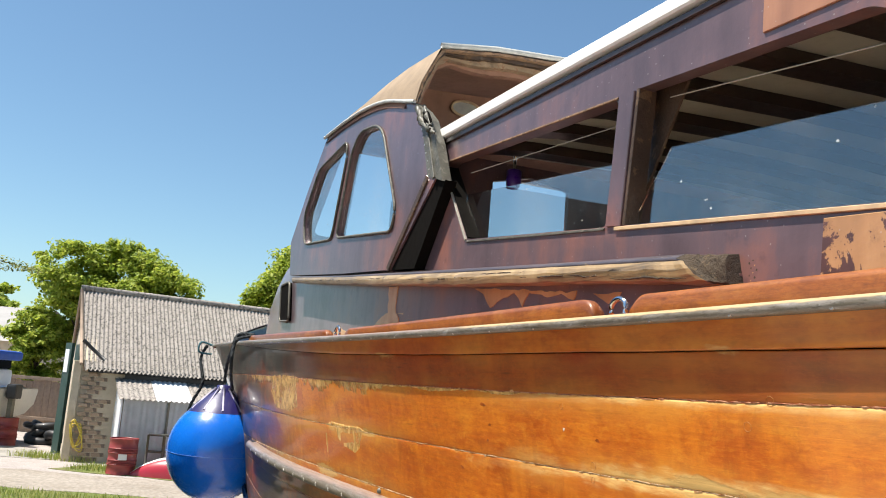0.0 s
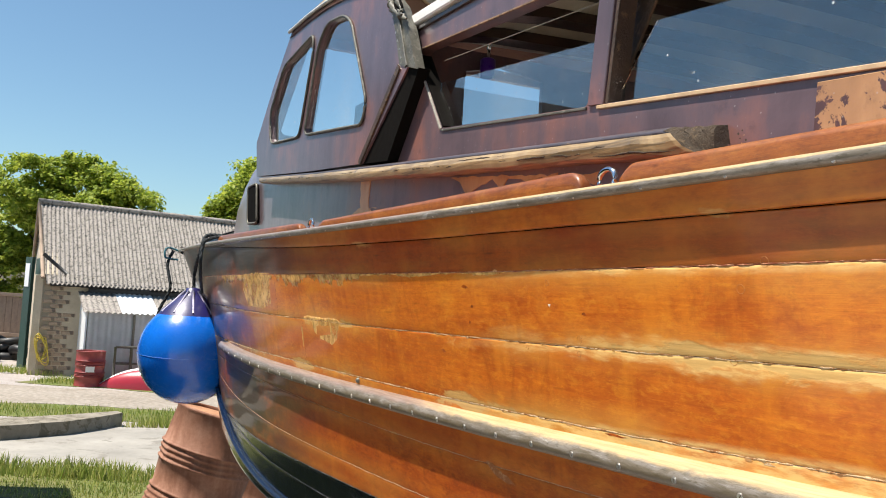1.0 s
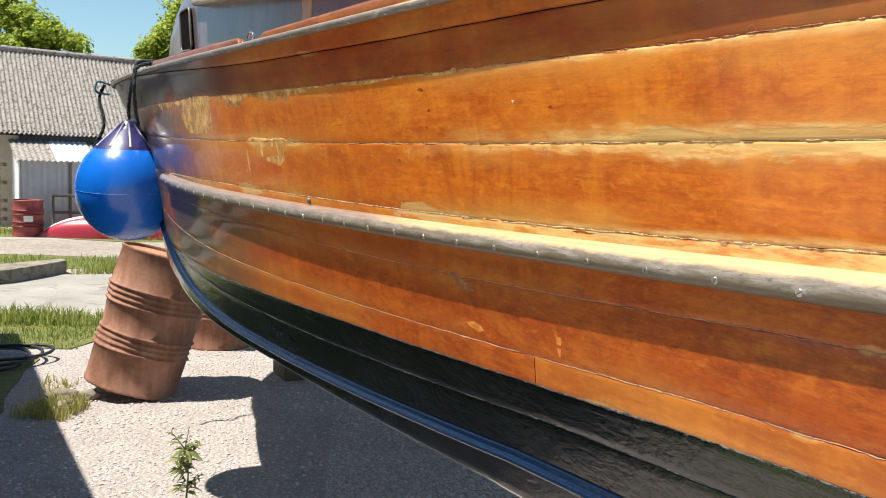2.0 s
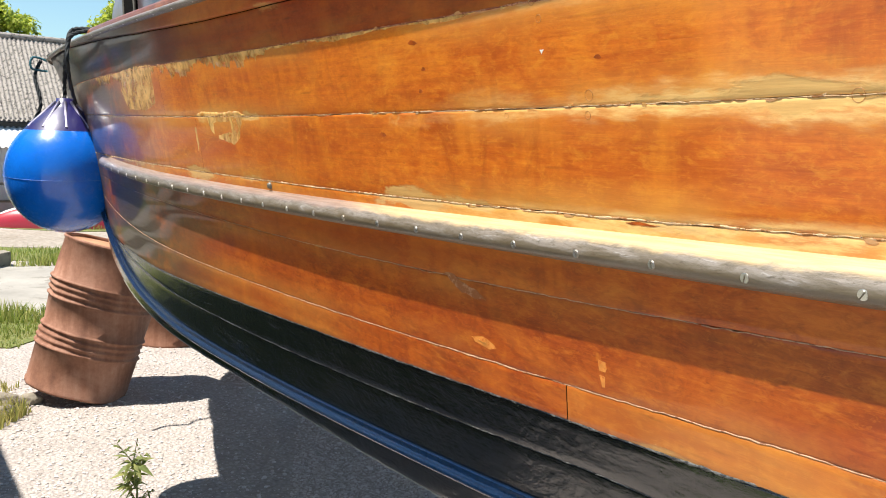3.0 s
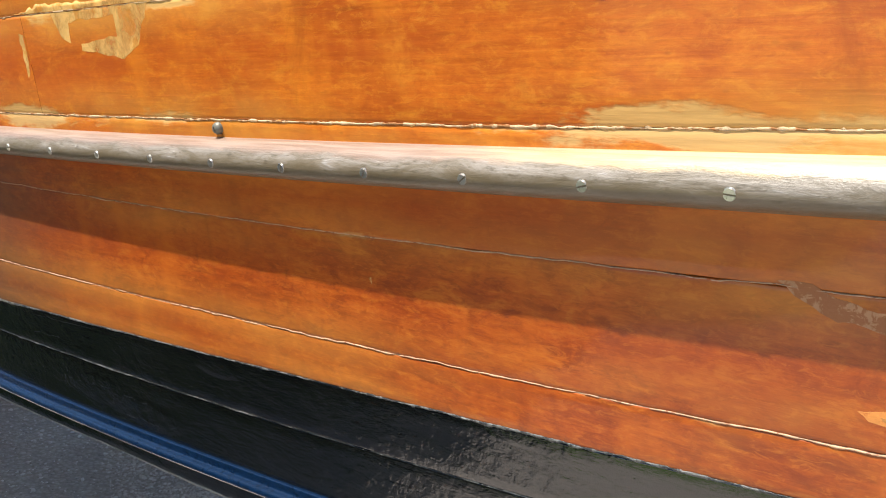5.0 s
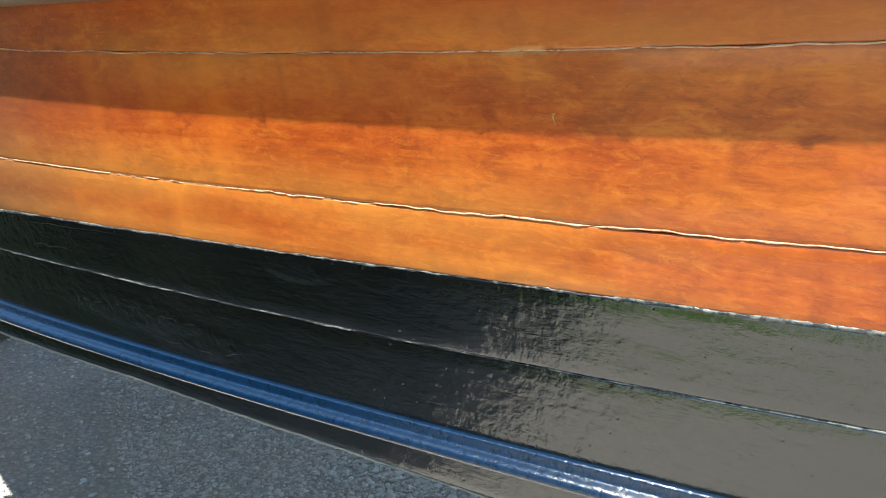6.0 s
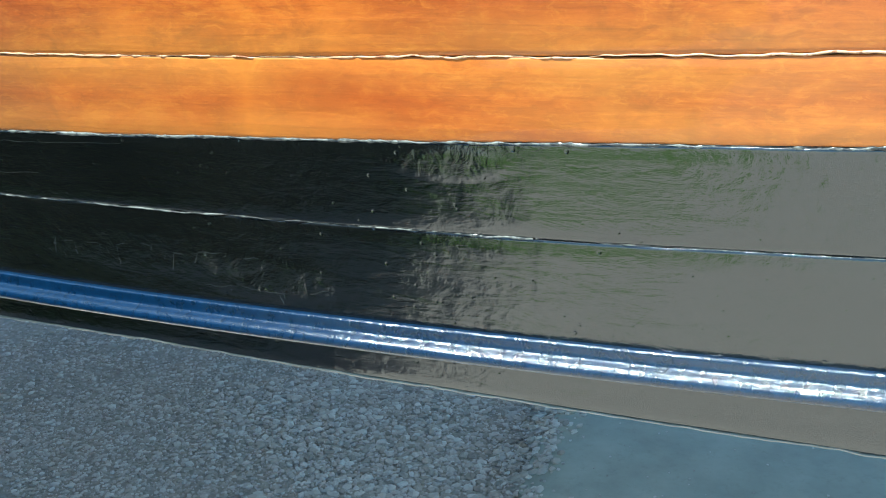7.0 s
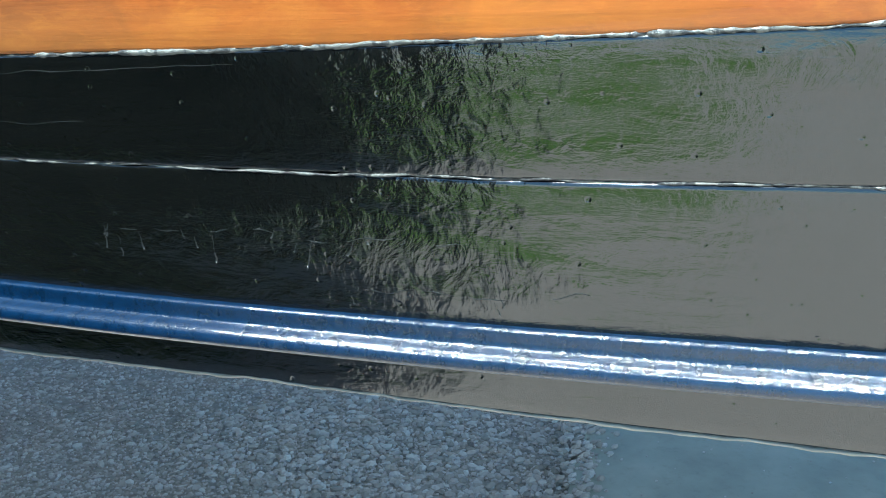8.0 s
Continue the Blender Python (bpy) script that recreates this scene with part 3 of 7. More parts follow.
M["fence"] = painted("weathered_fence", (0.30, 0.22, 0.16), 0.85, 0.3, 6, coat=0)
M["hose"] = painted("yellow_hose", (0.62, 0.46, 0.06), 0.5, 0.15, 10)
M["canoe"] = painted("red_canoe_hull", (0.40, 0.02, 0.035), 0.35, 0.12, 4, coat=0.4)
M["bluecover"] = painted("blue_cover", (0.02, 0.09, 0.42), 0.6, 0.15, 5, coat=0)
M["slate"] = painted("grey_slate", (0.30, 0.29, 0.28), 0.8, 0.1, 2, coat=0)


def leaf_mat(name, c1, c2, c3):
    a = Mat(name, c1, 0.55, spec=0.3)
    r = a.node("NewGeometry").outputs["Random Per Island"]
    a.set("Base Color", a.ramp(r, [(0.0, c1), (0.5, c2), (1.0, c3)]))
    tr = a.node("BsdfTranslucent", Color=a.ramp(r, [(0.0, tuple(c * 1.6 for c in c1)), (1.0, tuple(c * 1.5 for c in c3))]))
    mx = a.node("MixShader", Fac=0.4)
    a.t.links.new(a.b.outputs[0], mx.inputs[1])
    a.t.links.new(tr.outputs[0], mx.inputs[2])
    a.t.links.new(mx.outputs[0], a.t.nodes["Material Output"].inputs["Surface"])
    return a.m


M["leaf"] = leaf_mat("tree_leaves", (0.12, 0.18, 0.018), (0.235, 0.31, 0.032), (0.42, 0.45, 0.07))
M["grass"] = leaf_mat("grass_blades", (0.13, 0.19, 0.03), (0.24, 0.30, 0.05), (0.42, 0.39, 0.14))
M["straw"] = leaf_mat("straw_grass", (0.20, 0.21, 0.05), (0.36, 0.33, 0.10), (0.50, 0.43, 0.18))
M["weed"] = leaf_mat("weed_leaves", (0.10, 0.14, 0.04), (0.18, 0.22, 0.065), (0.32, 0.31, 0.11))
M["bark"] = painted("bark", (0.12, 0.09, 0.06), 0.9, 0.35, 9, coat=0, bump=0.6)


def stone_mat():
    a = Mat("gravel_stones", (0.4, 0.38, 0.34), 0.85, spec=0.25)
    r = a.node("NewGeometry").outputs["Random Per Island"]
    c = a.ramp(r, [(0.0, (0.36, 0.315, 0.29)), (0.35, (0.50, 0.45, 0.42)), (0.7, (0.60, 0.55, 0.53)), (1.0, (0.72, 0.69, 0.68))])
    n = a.noise(a.coords(), 60, 4, 0.6)
    a.set("Base Color", a.mix(a.math("MULTIPLY", n, 0.25), c, (0.30, 0.27, 0.24)))
    a.bump(n, 0.3, 0.004)
    return a.m


M["stones"] = stone_mat()


# ---- building helpers ----
def thing(name, label, category, group="", kind="", at=(0, 0, 0)):
    ob = new(name)
    ob.location = at
    ob.empty_display_size = 0.1
    return tagged(ob, label, category, group, kind)


def link_mesh(name, me, mat, parent=None, label="", smooth=True):
    if mat is not None:
        me.materials.append(mat)
    me.polygons.foreach_set("use_smooth", [smooth] * len(me.polygons))
    ob = new(name, me)
    if parent is not None:
        ob.parent = parent
        ob.matrix_parent_inverse = Matrix.Translation(-Vector(parent.location)) if parent.parent is None else parent.matrix_parent_inverse.copy()
        if parent.parent is not None:
            ob.matrix_parent_inverse = Matrix.Identity(4)
    if label:
        ob["label"] = label
    return ob


def part(name, bm, mat, parent=None, label="", smooth=True):
    me = bpy.data.meshes.new(name)
    bmesh.ops.recalc_face_normals(bm, faces=bm.faces)
    bm.to_mesh(me)
    bm.free()
    return link_mesh(name, me, mat, parent, label, smooth)


def raw(name, verts, faces, mat, parent=None, label="", smooth=True):
    me = bpy.data.meshes.new(name)
    me.from_pydata([tuple(map(float, v)) for v in verts], [], [tuple(map(int, f)) for f in faces])
    me.update()
    return link_mesh(name, me, mat, parent, label, smooth)


def sheet(name, P, mat, parent=None, label="", uvs=None, closed=False, smooth=True):
    """A mesh from a grid of points P[i, j]; uvs: {layer: array[i, j, 2]}. closed: joins the last column to the first."""
    P = np.asarray(P, float)
    n, m = P.shape[:2]
    idx = np.arange(n * m).reshape(n, m)
    if closed:
        idx2 = np.concatenate([idx, idx[:, :1]], 1)
    else:
        idx2 = idx
    f = np.stack([idx2[:-1, :-1], idx2[1:, :-1], idx2[1:, 1:], idx2[:-1, 1:]], -1).reshape(-1, 4)
    me = bpy.data.meshes.new(name)
    me.from_pydata(P.reshape(-1, 3).tolist(), [], f.tolist())
    if uvs:
        loops = f.reshape(-1)
        for key, a in uvs.items():
            lay = me.uv_layers.new(name=key)
            lay.data.foreach_set("uv", np.asarray(a, float).reshape(-1, 2)[loops].reshape(-1).astype(np.float32))
    me.update()
    return link_mesh(name, me, mat, parent, label, smooth)


def box(bm, lo, hi, bevel=0.0, m=None):
    lo, hi = Vector(lo), Vector(hi)
    mat = Matrix.Translation((lo + hi) / 2) @ Matrix.Diagonal((*(hi - lo), 1))
    if m is not None:
        mat = m @ mat
    r = bmesh.ops.create_cube(bm, size=1, matrix=mat)
    if bevel:
        es = list({e for v in r["verts"] for e in v.link_edges})
        bmesh.ops.bevel(bm, geom=es, offset=bevel, segments=2, affect="EDGES", profile=0.6)
    return bm


def boxed(name, lo, hi, mat, parent=None, label="", bevel=0.004, m=None):
    return part(name, box(bmesh.new(), lo, hi, bevel, m), mat, parent, label, smooth=False)


def tube(name, pts, radius, mat, parent=None, label="", seg=8, caps=True):
    """A round rod along points; radius: one number or one per point."""
    pts = [Vector(p) for p in pts]
    rad = radius if hasattr(radius, "__len__") else [radius] * len(pts)
    verts, faces = [], []
    up = Vector((0, 0, 1))
    for i, p in enumerate(pts):
        d = (pts[min(i + 1, len(pts) - 1)] - pts[max(i - 1, 0)]).normalized()
        a = d.cross(up)
        if a.length < 0.1:
            a = d.cross(Vector((1, 0, 0)))
        a.normalize()
        b = d.cross(a)
        for k in range(seg):
            w = 2 * math.pi * k / seg
            verts.append(p + (a * math.cos(w) + b * math.sin(w)) * rad[i])
    for i in range(len(pts) - 1):
        for k in range(seg):
            q = (k + 1) % seg
            faces.append((i * seg + k, i * seg + q, (i + 1) * seg + q, (i + 1) * seg + k))
    if caps:
        faces.append(tuple(range(seg)))
        faces.append(tuple(range((len(pts) - 1) * seg, len(pts) * seg))[::-1])
    return raw(name, verts, faces, mat, parent, label)


def lathe(name, prof, mat, parent=None, label="", seg=32, m=None):
    """A turned body from (radius, height) pairs."""
    P = np.array([[(r * math.cos(2 * math.pi * k / seg), r * math.sin(2 * math.pi * k / seg), h) for k in range(seg)] for r, h in prof])
    if m is not None:
        P = np.array([[m @ Vector(q) for q in row] for row in P])
    return sheet(name, P, mat, parent, label, closed=True)


def plate(name, outline, holes, thick, place, mat, parent=None, label=""):
    """A flat panel with holes: outline and holes in (a, b), place(a, b, depth) gives the point in the world."""
    bm = bmesh.new()
    for loop in [outline, *holes]:
        vs = [bm.verts.new((a, b, 0)) for a, b in loop]
        for i, v in enumerate(vs):
            bm.edges.new((v, vs[(i + 1) % len(vs)]))
    bmesh.ops.triangle_fill(bm, use_beauty=True, edges=bm.edges[:], normal=(0, 0, 1))
    faces = bm.faces[:]
    r = bmesh.ops.extrude_face_region(bm, geom=faces)
    for v in r["geom"]:
        if isinstance(v, bmesh.types.BMVert):
            v.co.z = 1
    for v in bm.verts:
        v.co = Vector(place(v.co.x, v.co.y, v.co.z * thick))
    return part(name, bm, mat, parent, label, smooth=False)


def rounded(pts, r=0.03, n=4):
    """A polygon with rounded corners."""
    out = []
    k = len(pts)
    for i in range(k):
        p, a, b = Vector(pts[i]), Vector(pts[i - 1]), Vector(pts[(i + 1) % k])
        u, v = a - p, b - p
        d = min(r, u.length * 0.45, v.length * 0.45)
        p0, p1 = p + u.normalized() * d, p + v.normalized() * d
        for j in range(n + 1):
            t = j / n
            out.append(tuple((1 - t) ** 2 * p0 + 2 * t * (1 - t) * p + t * t * p1))
    return out


# ---- the boat's shape: s along (forward), v out from the side, z up ----
BOW = Vector((-0.42, 0.9075, 0)).normalized()
SIDE = Vector((-BOW.y, BOW.x, 0))
ORG = Vector((0.44, 1.25, 0))
MID = -1.15
SURF = (-0.0222, 0.0471, 0.0129, 0.0257, 0.0455, 0.0056, -0.0197, 0.0641, -0.0486)
LINES = {
    "gunwale": ((1.8483, 0.0082, 0.0192, -0.0017), -0.4, 3.0),
    "sheer": ((1.8063, 0.025, 0.0599, 0.0348), -0.4, 2.2),
    "one": ((1.7343, 0.0012, 0.0089, -0.0127), -0.4, 3.2),
    "two": ((1.6058, -0.0076, 0.0247, 0.0007), -0.4, 3.2),
    "three": ((1.4745, -0.0087, 0.0314, -0.0235), -0.3, 3.0),
    "strake": ((1.43, -0.0161, 0.0505, 0.0144), -0.2, 2.8),
    "four": ((1.3617, 0.0031, 0.0872, -0.002), 0.0, 2.0),
    "five": ((1.2345, -0.0245, 0.1104, 0.0334), 0.1, 3.0),
    "water": ((1.1755, -0.0616, 0.0726, 0.0218), 0.1, 2.6),
    "six": ((1.1072, -0.0436, 0.1662, 0.0516), 0.4, 2.5),
    "chine": ((1.0178, -0.0553, 0.2023, 0.1072, 0.0567), 0.5, 3.4),
    "bottom": ((0.9773, -0.0518, 0.1702, 0.0386), 0.6, 2.8),
}


def bw(s, v, z):
    """Boat coordinates to the world; arrays or numbers."""
    s, v, z = np.broadcast_arrays(np.asarray(s, float), np.asarray(v, float), np.asarray(z, float))
    return np.stack([ORG.x + BOW.x * s + SIDE.x * v, ORG.y + BOW.y * s + SIDE.y * v, z], -1)


def bv(s, v, z):
    return Vector(bw(s, v, z).tolist())


def level(name, s):
    """Height of a seam or rail along the side; straight on past the stretch where its curve holds."""
    c, lo, hi = LINES[name]
    s = np.asarray(s, float)
    q = np.clip(s, lo, hi)
    u = (q - 1.4) / 2
    z = sum(k * u**i for i, k in enumerate(c))
    d = sum(i * k * u ** (i - 1) for i, k in enumerate(c) if i) / 2
    z = z + d * (s - q) * np.where(s > hi, 0.8, 0.6)
    if name == "bottom":
        z = z - 0.022 * np.clip(1.7 - s, 0, 1.2)
    return z


def seam(name, s):
    z = level(name, s)
    if name in ("four",):
        z = np.clip(z, level("five", s) + 0.02, level("strake", s) - 0.045)
    if name in ("water", "six"):
        lowest = level("chine", s) + 0.004
        top = level("five", s) - 0.02
        w = np.clip(level("water", s), lowest + 0.004, np.maximum(top, lowest + 0.004))
        z = w if name == "water" else np.clip(z, lowest, np.maximum(w - 0.004, lowest))
    return z


def flank(s, z):
    """How far out the planking stands."""
    x = SURF
    s, z = np.asarray(s, float), np.clip(np.asarray(z, float), 0.9, 2.0)
    w = (z - 1.45) / 0.4
    q = np.maximum(s, -1.2)
    v = x[0] + x[1] * w + x[2] * w * w + (x[3] + x[4] * w) * q + (x[5] + x[6] * w) * q * q
    v = v - (x[7] + x[8] * w) * np.maximum(s - 1.9, 0) ** 2 - 0.10 * np.maximum(s - 3.9, 0) ** 3
    return np.maximum(v, MID)


STATIONS = np.concatenate([np.arange(-2.6, -0.4, 0.2), np.arange(-0.4, 3.8, 0.04), np.arange(3.8, 6.3, 0.12)])
boat = thing("cabin_cruiser", "old varnished mahogany cabin cruiser with a black bottom, peeling", "boat")


def wobble(s, k, amp):
    return amp * (np.sin(s * 9.1 + k * 1.7) * 0.5 + np.sin(s * 23.7 + k * 3.1) * 0.3 + np.sin(s * 61.3 + k) * 0.2)


def plank(top, low, mat, s0=-2.6, s1=6.3, out=0.0, k=0, label="", gap=0.0006):
    """One strake of planking between two seams, with turned-in edges."""
    s = STATIONS[(STATIONS >= s0 - 1e-6) & (STATIONS <= s1 + 1e-6)]
    s = np.unique(np.concatenate([[s0], s, [s1]]))
    zt = seam(top, s) - gap + wobble(s, k, 0.0008)
    zb = seam(low, s) + gap + wobble(s, k + 5, 0.0008)
    zt = np.maximum(zt, zb + 0.001)
    f = np.array([0, 0, 0.007, 0.03, 0.2, 0.4, 0.6, 0.8, 0.97, 0.993, 1, 1])
    depth = np.array([-0.012, -0.0014, -0.0004, 0, 0, 0, 0, 0, 0, -0.0004, -0.0014, -0.012])
    z = zt[:, None] + (zb - zt)[:, None] * f[None]
    S = np.repeat(s[:, None], len(f), 1)
    v = flank(S, z) + out + depth[None]
    uv1 = np.stack([S, z], -1)
    uv2 = np.stack([np.abs(zt[:, None] - z), np.abs(z - zb[:, None])], -1)
    return sheet("plank", bw(S, v, z), mat, boat, label, {"along": uv1, "edges": uv2})


def along(name, line, prof, mat, s0, s1, label="", parent=None, out=0.0, step=0.03):
    """A strip of constant section (pairs of out, up) along a seam."""
    s = np.arange(s0, s1 + 1e-6, step)
    z0 = seam(line, s)
    pr = np.array(prof)
    S = np.repeat(s[:, None], len(pr), 1)
    Z = z0[:, None] + pr[None, :, 1]
    Vv = flank(S, np.repeat(z0[:, None], len(pr), 1)) + pr[None, :, 0] + out
    ends = 0.35
    uv = np.stack([S, np.repeat(np.cumsum(np.r_[0, np.hypot(*np.diff(pr, axis=0).T)])[None], len(s), 0)], -1)
    P = bw(S, Vv, Z)
    c0, c1 = P[:1].mean(1, keepdims=True), P[-1:].mean(1, keepdims=True)
    P = np.concatenate([np.repeat(c0, len(pr), 1), P, np.repeat(c1, len(pr), 1)], 0)
    uv = np.concatenate([uv[:1], uv, uv[-1:]], 0)
    return sheet(name, P, mat, boat if parent is None else parent, label, {"along": uv})


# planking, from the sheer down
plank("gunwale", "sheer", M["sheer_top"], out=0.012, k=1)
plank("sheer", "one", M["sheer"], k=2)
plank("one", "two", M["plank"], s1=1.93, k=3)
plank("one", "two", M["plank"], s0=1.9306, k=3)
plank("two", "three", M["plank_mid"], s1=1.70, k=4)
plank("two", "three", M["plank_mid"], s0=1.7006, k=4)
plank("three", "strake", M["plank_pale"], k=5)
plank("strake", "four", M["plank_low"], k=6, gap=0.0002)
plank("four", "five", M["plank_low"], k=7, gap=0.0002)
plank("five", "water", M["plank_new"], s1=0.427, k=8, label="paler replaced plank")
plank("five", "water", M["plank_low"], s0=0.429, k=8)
plank("water", "six", M["black"], k=9, gap=0.0002, label="black painted plank")
plank("six", "chine", M["black"], k=10, gap=0.0002, label="black painted plank")
plank("chine", "bottom", M["black"], k=11, label="black painted plank")

# the shell behind the planks, the far side, bottom and deck
sg = STATIONS
zrow = [level("gunwale", sg)] + [np.clip(level("gunwale", sg) + (seam("bottom", sg) - level("gunwale", sg)) * f, 0.8, 2) for f in (0.2, 0.4, 0.6, 0.8, 1.0)]
near = [bw(sg, flank(sg, z) - 0.010, z) for z in zrow]
zkeel = level("bottom", sg) - 0.06 + 0.05 * np.maximum(sg - 3, 0)
under = [bw(sg, MID * 0.5 + 0.5 * (flank(sg, zrow[-1]) - 0.01), level("bottom", sg) - 0.03 + 0.025 * np.maximum(sg - 3, 0)), bw(sg, np.full_like(sg, MID), zkeel)]
far = [bw(sg, 2 * MID - (flank(sg, z) - 0.010), z) for z in zrow[::-1]]
sheet("hull_shell", np.stack(near, 1), M["dark"], boat, "dark planking seen between the strakes")
sheet("hull_bottom", np.stack([near[-1] + np.array([0, 0, 0.002])] + under + far[:1], 1), M["primer"], boat, "chalky pale bottom paint")
sheet("far_side", np.stack(far, 1), M["primer"], boat, "far side of the hull")
deck = [bw(sg, flank(sg, zrow[0]) - 0.002, zrow[0] + 0.002), bw(sg, np.full_like(sg, MID), zrow[0] + 0.03), bw(sg, 2 * MID - flank(sg, zrow[0]), zrow[0] + 0.002)]
dk = np.stack(deck, 1)
sheet("deck", dk, M["sheer"], boat, "varnished deck", {"along": np.stack(np.meshgrid(sg, [0, 0.6, 1.2], indexing="ij"), -1), "edges": np.full((len(sg), 3, 2), 0.05)})
sheet("transom", np.stack([np.stack([bw(-2.6, flank(-2.6, z[0]) - 0.01, z[0]), bw(-2.6, 2 * MID - flank(-2.6, z[0]) + 0.01, z[0])]) for z in zrow]), M["sheer"], boat, "", {"along": np.zeros((len(zrow), 2, 2)), "edges": np.full((len(zrow), 2, 2), 0.05)})


def arc(r_out, up, down, n=9):
    """Half-round section."""
    out = []
    for i in range(n):
        a = math.pi * i / (n - 1)
        h = math.cos(a)
        out.append((r_out * math.sin(a) - 0.002, h * (up if h > 0 else down)))
    return out


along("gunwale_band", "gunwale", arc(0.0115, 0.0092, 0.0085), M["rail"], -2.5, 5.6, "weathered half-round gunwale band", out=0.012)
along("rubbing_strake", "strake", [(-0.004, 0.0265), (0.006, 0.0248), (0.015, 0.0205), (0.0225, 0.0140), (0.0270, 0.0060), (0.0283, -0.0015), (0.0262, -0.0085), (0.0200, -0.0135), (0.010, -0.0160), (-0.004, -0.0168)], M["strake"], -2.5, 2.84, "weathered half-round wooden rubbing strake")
along("chine_rail", "chine", [(-0.002, 0.0096), (0.0036, 0.0096), (0.0056, 0.0090), (0.0063, 0.0078), (0.0064, 0.0064), (0.0065, 0.0030), (0.0068, 0.0004), (0.0078, -0.0008), (0.0108, -0.0016), (0.0142, -0.0030), (0.0163, -0.0058), (0.0168, -0.0090), (0.0156, -0.0116), (0.0110, -0.0132), (-0.002, -0.0136)], M["chine"], -1.0, 4.6, "glossy black half-round chine rail")


def seam_filler(line, mat, s0, s1, wide, k, kept=0.5, thin=0.0009):
    """What is left of the filler in a seam: a ragged, broken lip beside a dark crack; kept: how much of it still shows."""
    s = np.arange(s0, s1, 0.002)
    z = seam(line, s)
    nz = np.array([0.6 * noise.noise((q * 7.0, k * 3.3, 0)) + 0.5 * noise.noise((q * 31.0, k, 5)) + 0.55 * noise.noise((q * 95.0, k, 9)) + 0.5 * noise.noise((q * 260.0, k, 9)) for q in s])
    gone = np.array([0.7 * noise.noise((q * 11.0, k * 1.9, 20)) + 0.6 * noise.noise((q * 47.0, k, 25)) + 0.3 * noise.noise((q * 150.0, k, 27)) for q in s])
    show = np.clip((gone + (kept - 0.5) * 1.6) * 5 + 0.5, 0, 1)
    hw = np.clip(thin + wide * (nz * 0.8 + 0.1), 0.0006, 0.0030)
    off = np.array([0.0016 * noise.noise((q * 18.0, k, 2)) + 0.0010 * noise.noise((q * 70.0, k, 2)) for q in s])
    rows = [(-1.0, -0.003), (-0.8, 0.0001), (-0.1, 0.0005), (0.7, 0.0001), (1.0, -0.003)]
    S = np.repeat(s[:, None], len(rows), 1)
    f = np.array([r[0] for r in rows])
    Z = z[:, None] + off[:, None] + hw[:, None] * f[None]
    Vv = flank(S, Z) + np.array([r[1] for r in rows])[None] + 0.00025 * nz[:, None] - 0.0010 * (1 - show)[:, None]
    return sheet("seam_filler", bw(S, Vv, Z), mat, boat, "cracked, uneven seam filler")


seam_filler("one", M["caulk_red"], -0.45, 3.6, 0.0014, 1, 0.55)
seam_filler("two", M["caulk"], -0.45, 3.6, 0.0014, 2, 0.5, 0.0007)
seam_filler("three", M["caulk"], -0.45, 3.3, 0.0030, 3, 0.80)
seam_filler("four", M["caulk_pink"], -0.3, 2.4, 0.0006, 4, 0.62, 0.0006)
seam_filler("five", M["caulk_pink"], -0.3, 3.2, 0.0011, 5, 0.68, 0.0006)
seam_filler("water", M["caulk_grey"], -0.3, 2.7, 0.0026, 6, 0.66, 0.0012)
seam_filler("six", M["caulk_grey"], -0.2, 1.33, 0.0009, 7, 0.30, 0.0006)
seam_filler("six", M["caulk_grey"], 1.33, 2.6, 0.0010, 9, 0.52, 0.0007)
seam_filler("bottom", M["rail_trim"], 0.2, 2.8, 0.0006, 8, 0.95)


def bleach_band(line, up, s0, s1, wide, k):
    """A ragged strip of bleached varnish along one side of a seam."""
    s = np.arange(s0, s1, 0.006)
    w = np.array([0.45 + 0.8 * noise.noise((q * 6, k, 1)) + 0.5 * noise.noise((q * 24, k, 2)) + 0.3 * noise.noise((q * 90, k, 3)) for q in s])
    w = np.clip(w, 0.02, 1.0) * wide * np.minimum(1, np.minimum(s - s0, s1 - s) / 0.05 + 0.05)
    f = np.array([0.0, 0.5, 1.0, 1.0])
    z0 = seam(line, s) + up * 0.0012
    S = np.repeat(s[:, None], 4, 1)
    Z = z0[:, None] + up * w[:, None] * f[None]
    Vv = flank(S, Z) + np.array([0.00015, 0.00015, 0.0001, -0.002])[None]
    sheet("bleached_strip", bw(S, Vv, Z), M["bleach"], boat, "strip of bleached varnish beside a seam")


bleach_band("one", -1, 1.20, 2.75, 0.046, 1)
bleach_band("two", 1, 1.38, 1.72, 0.016, 2)
bleach_band("one", -1, 0.55, 1.40, 0.009, 3)


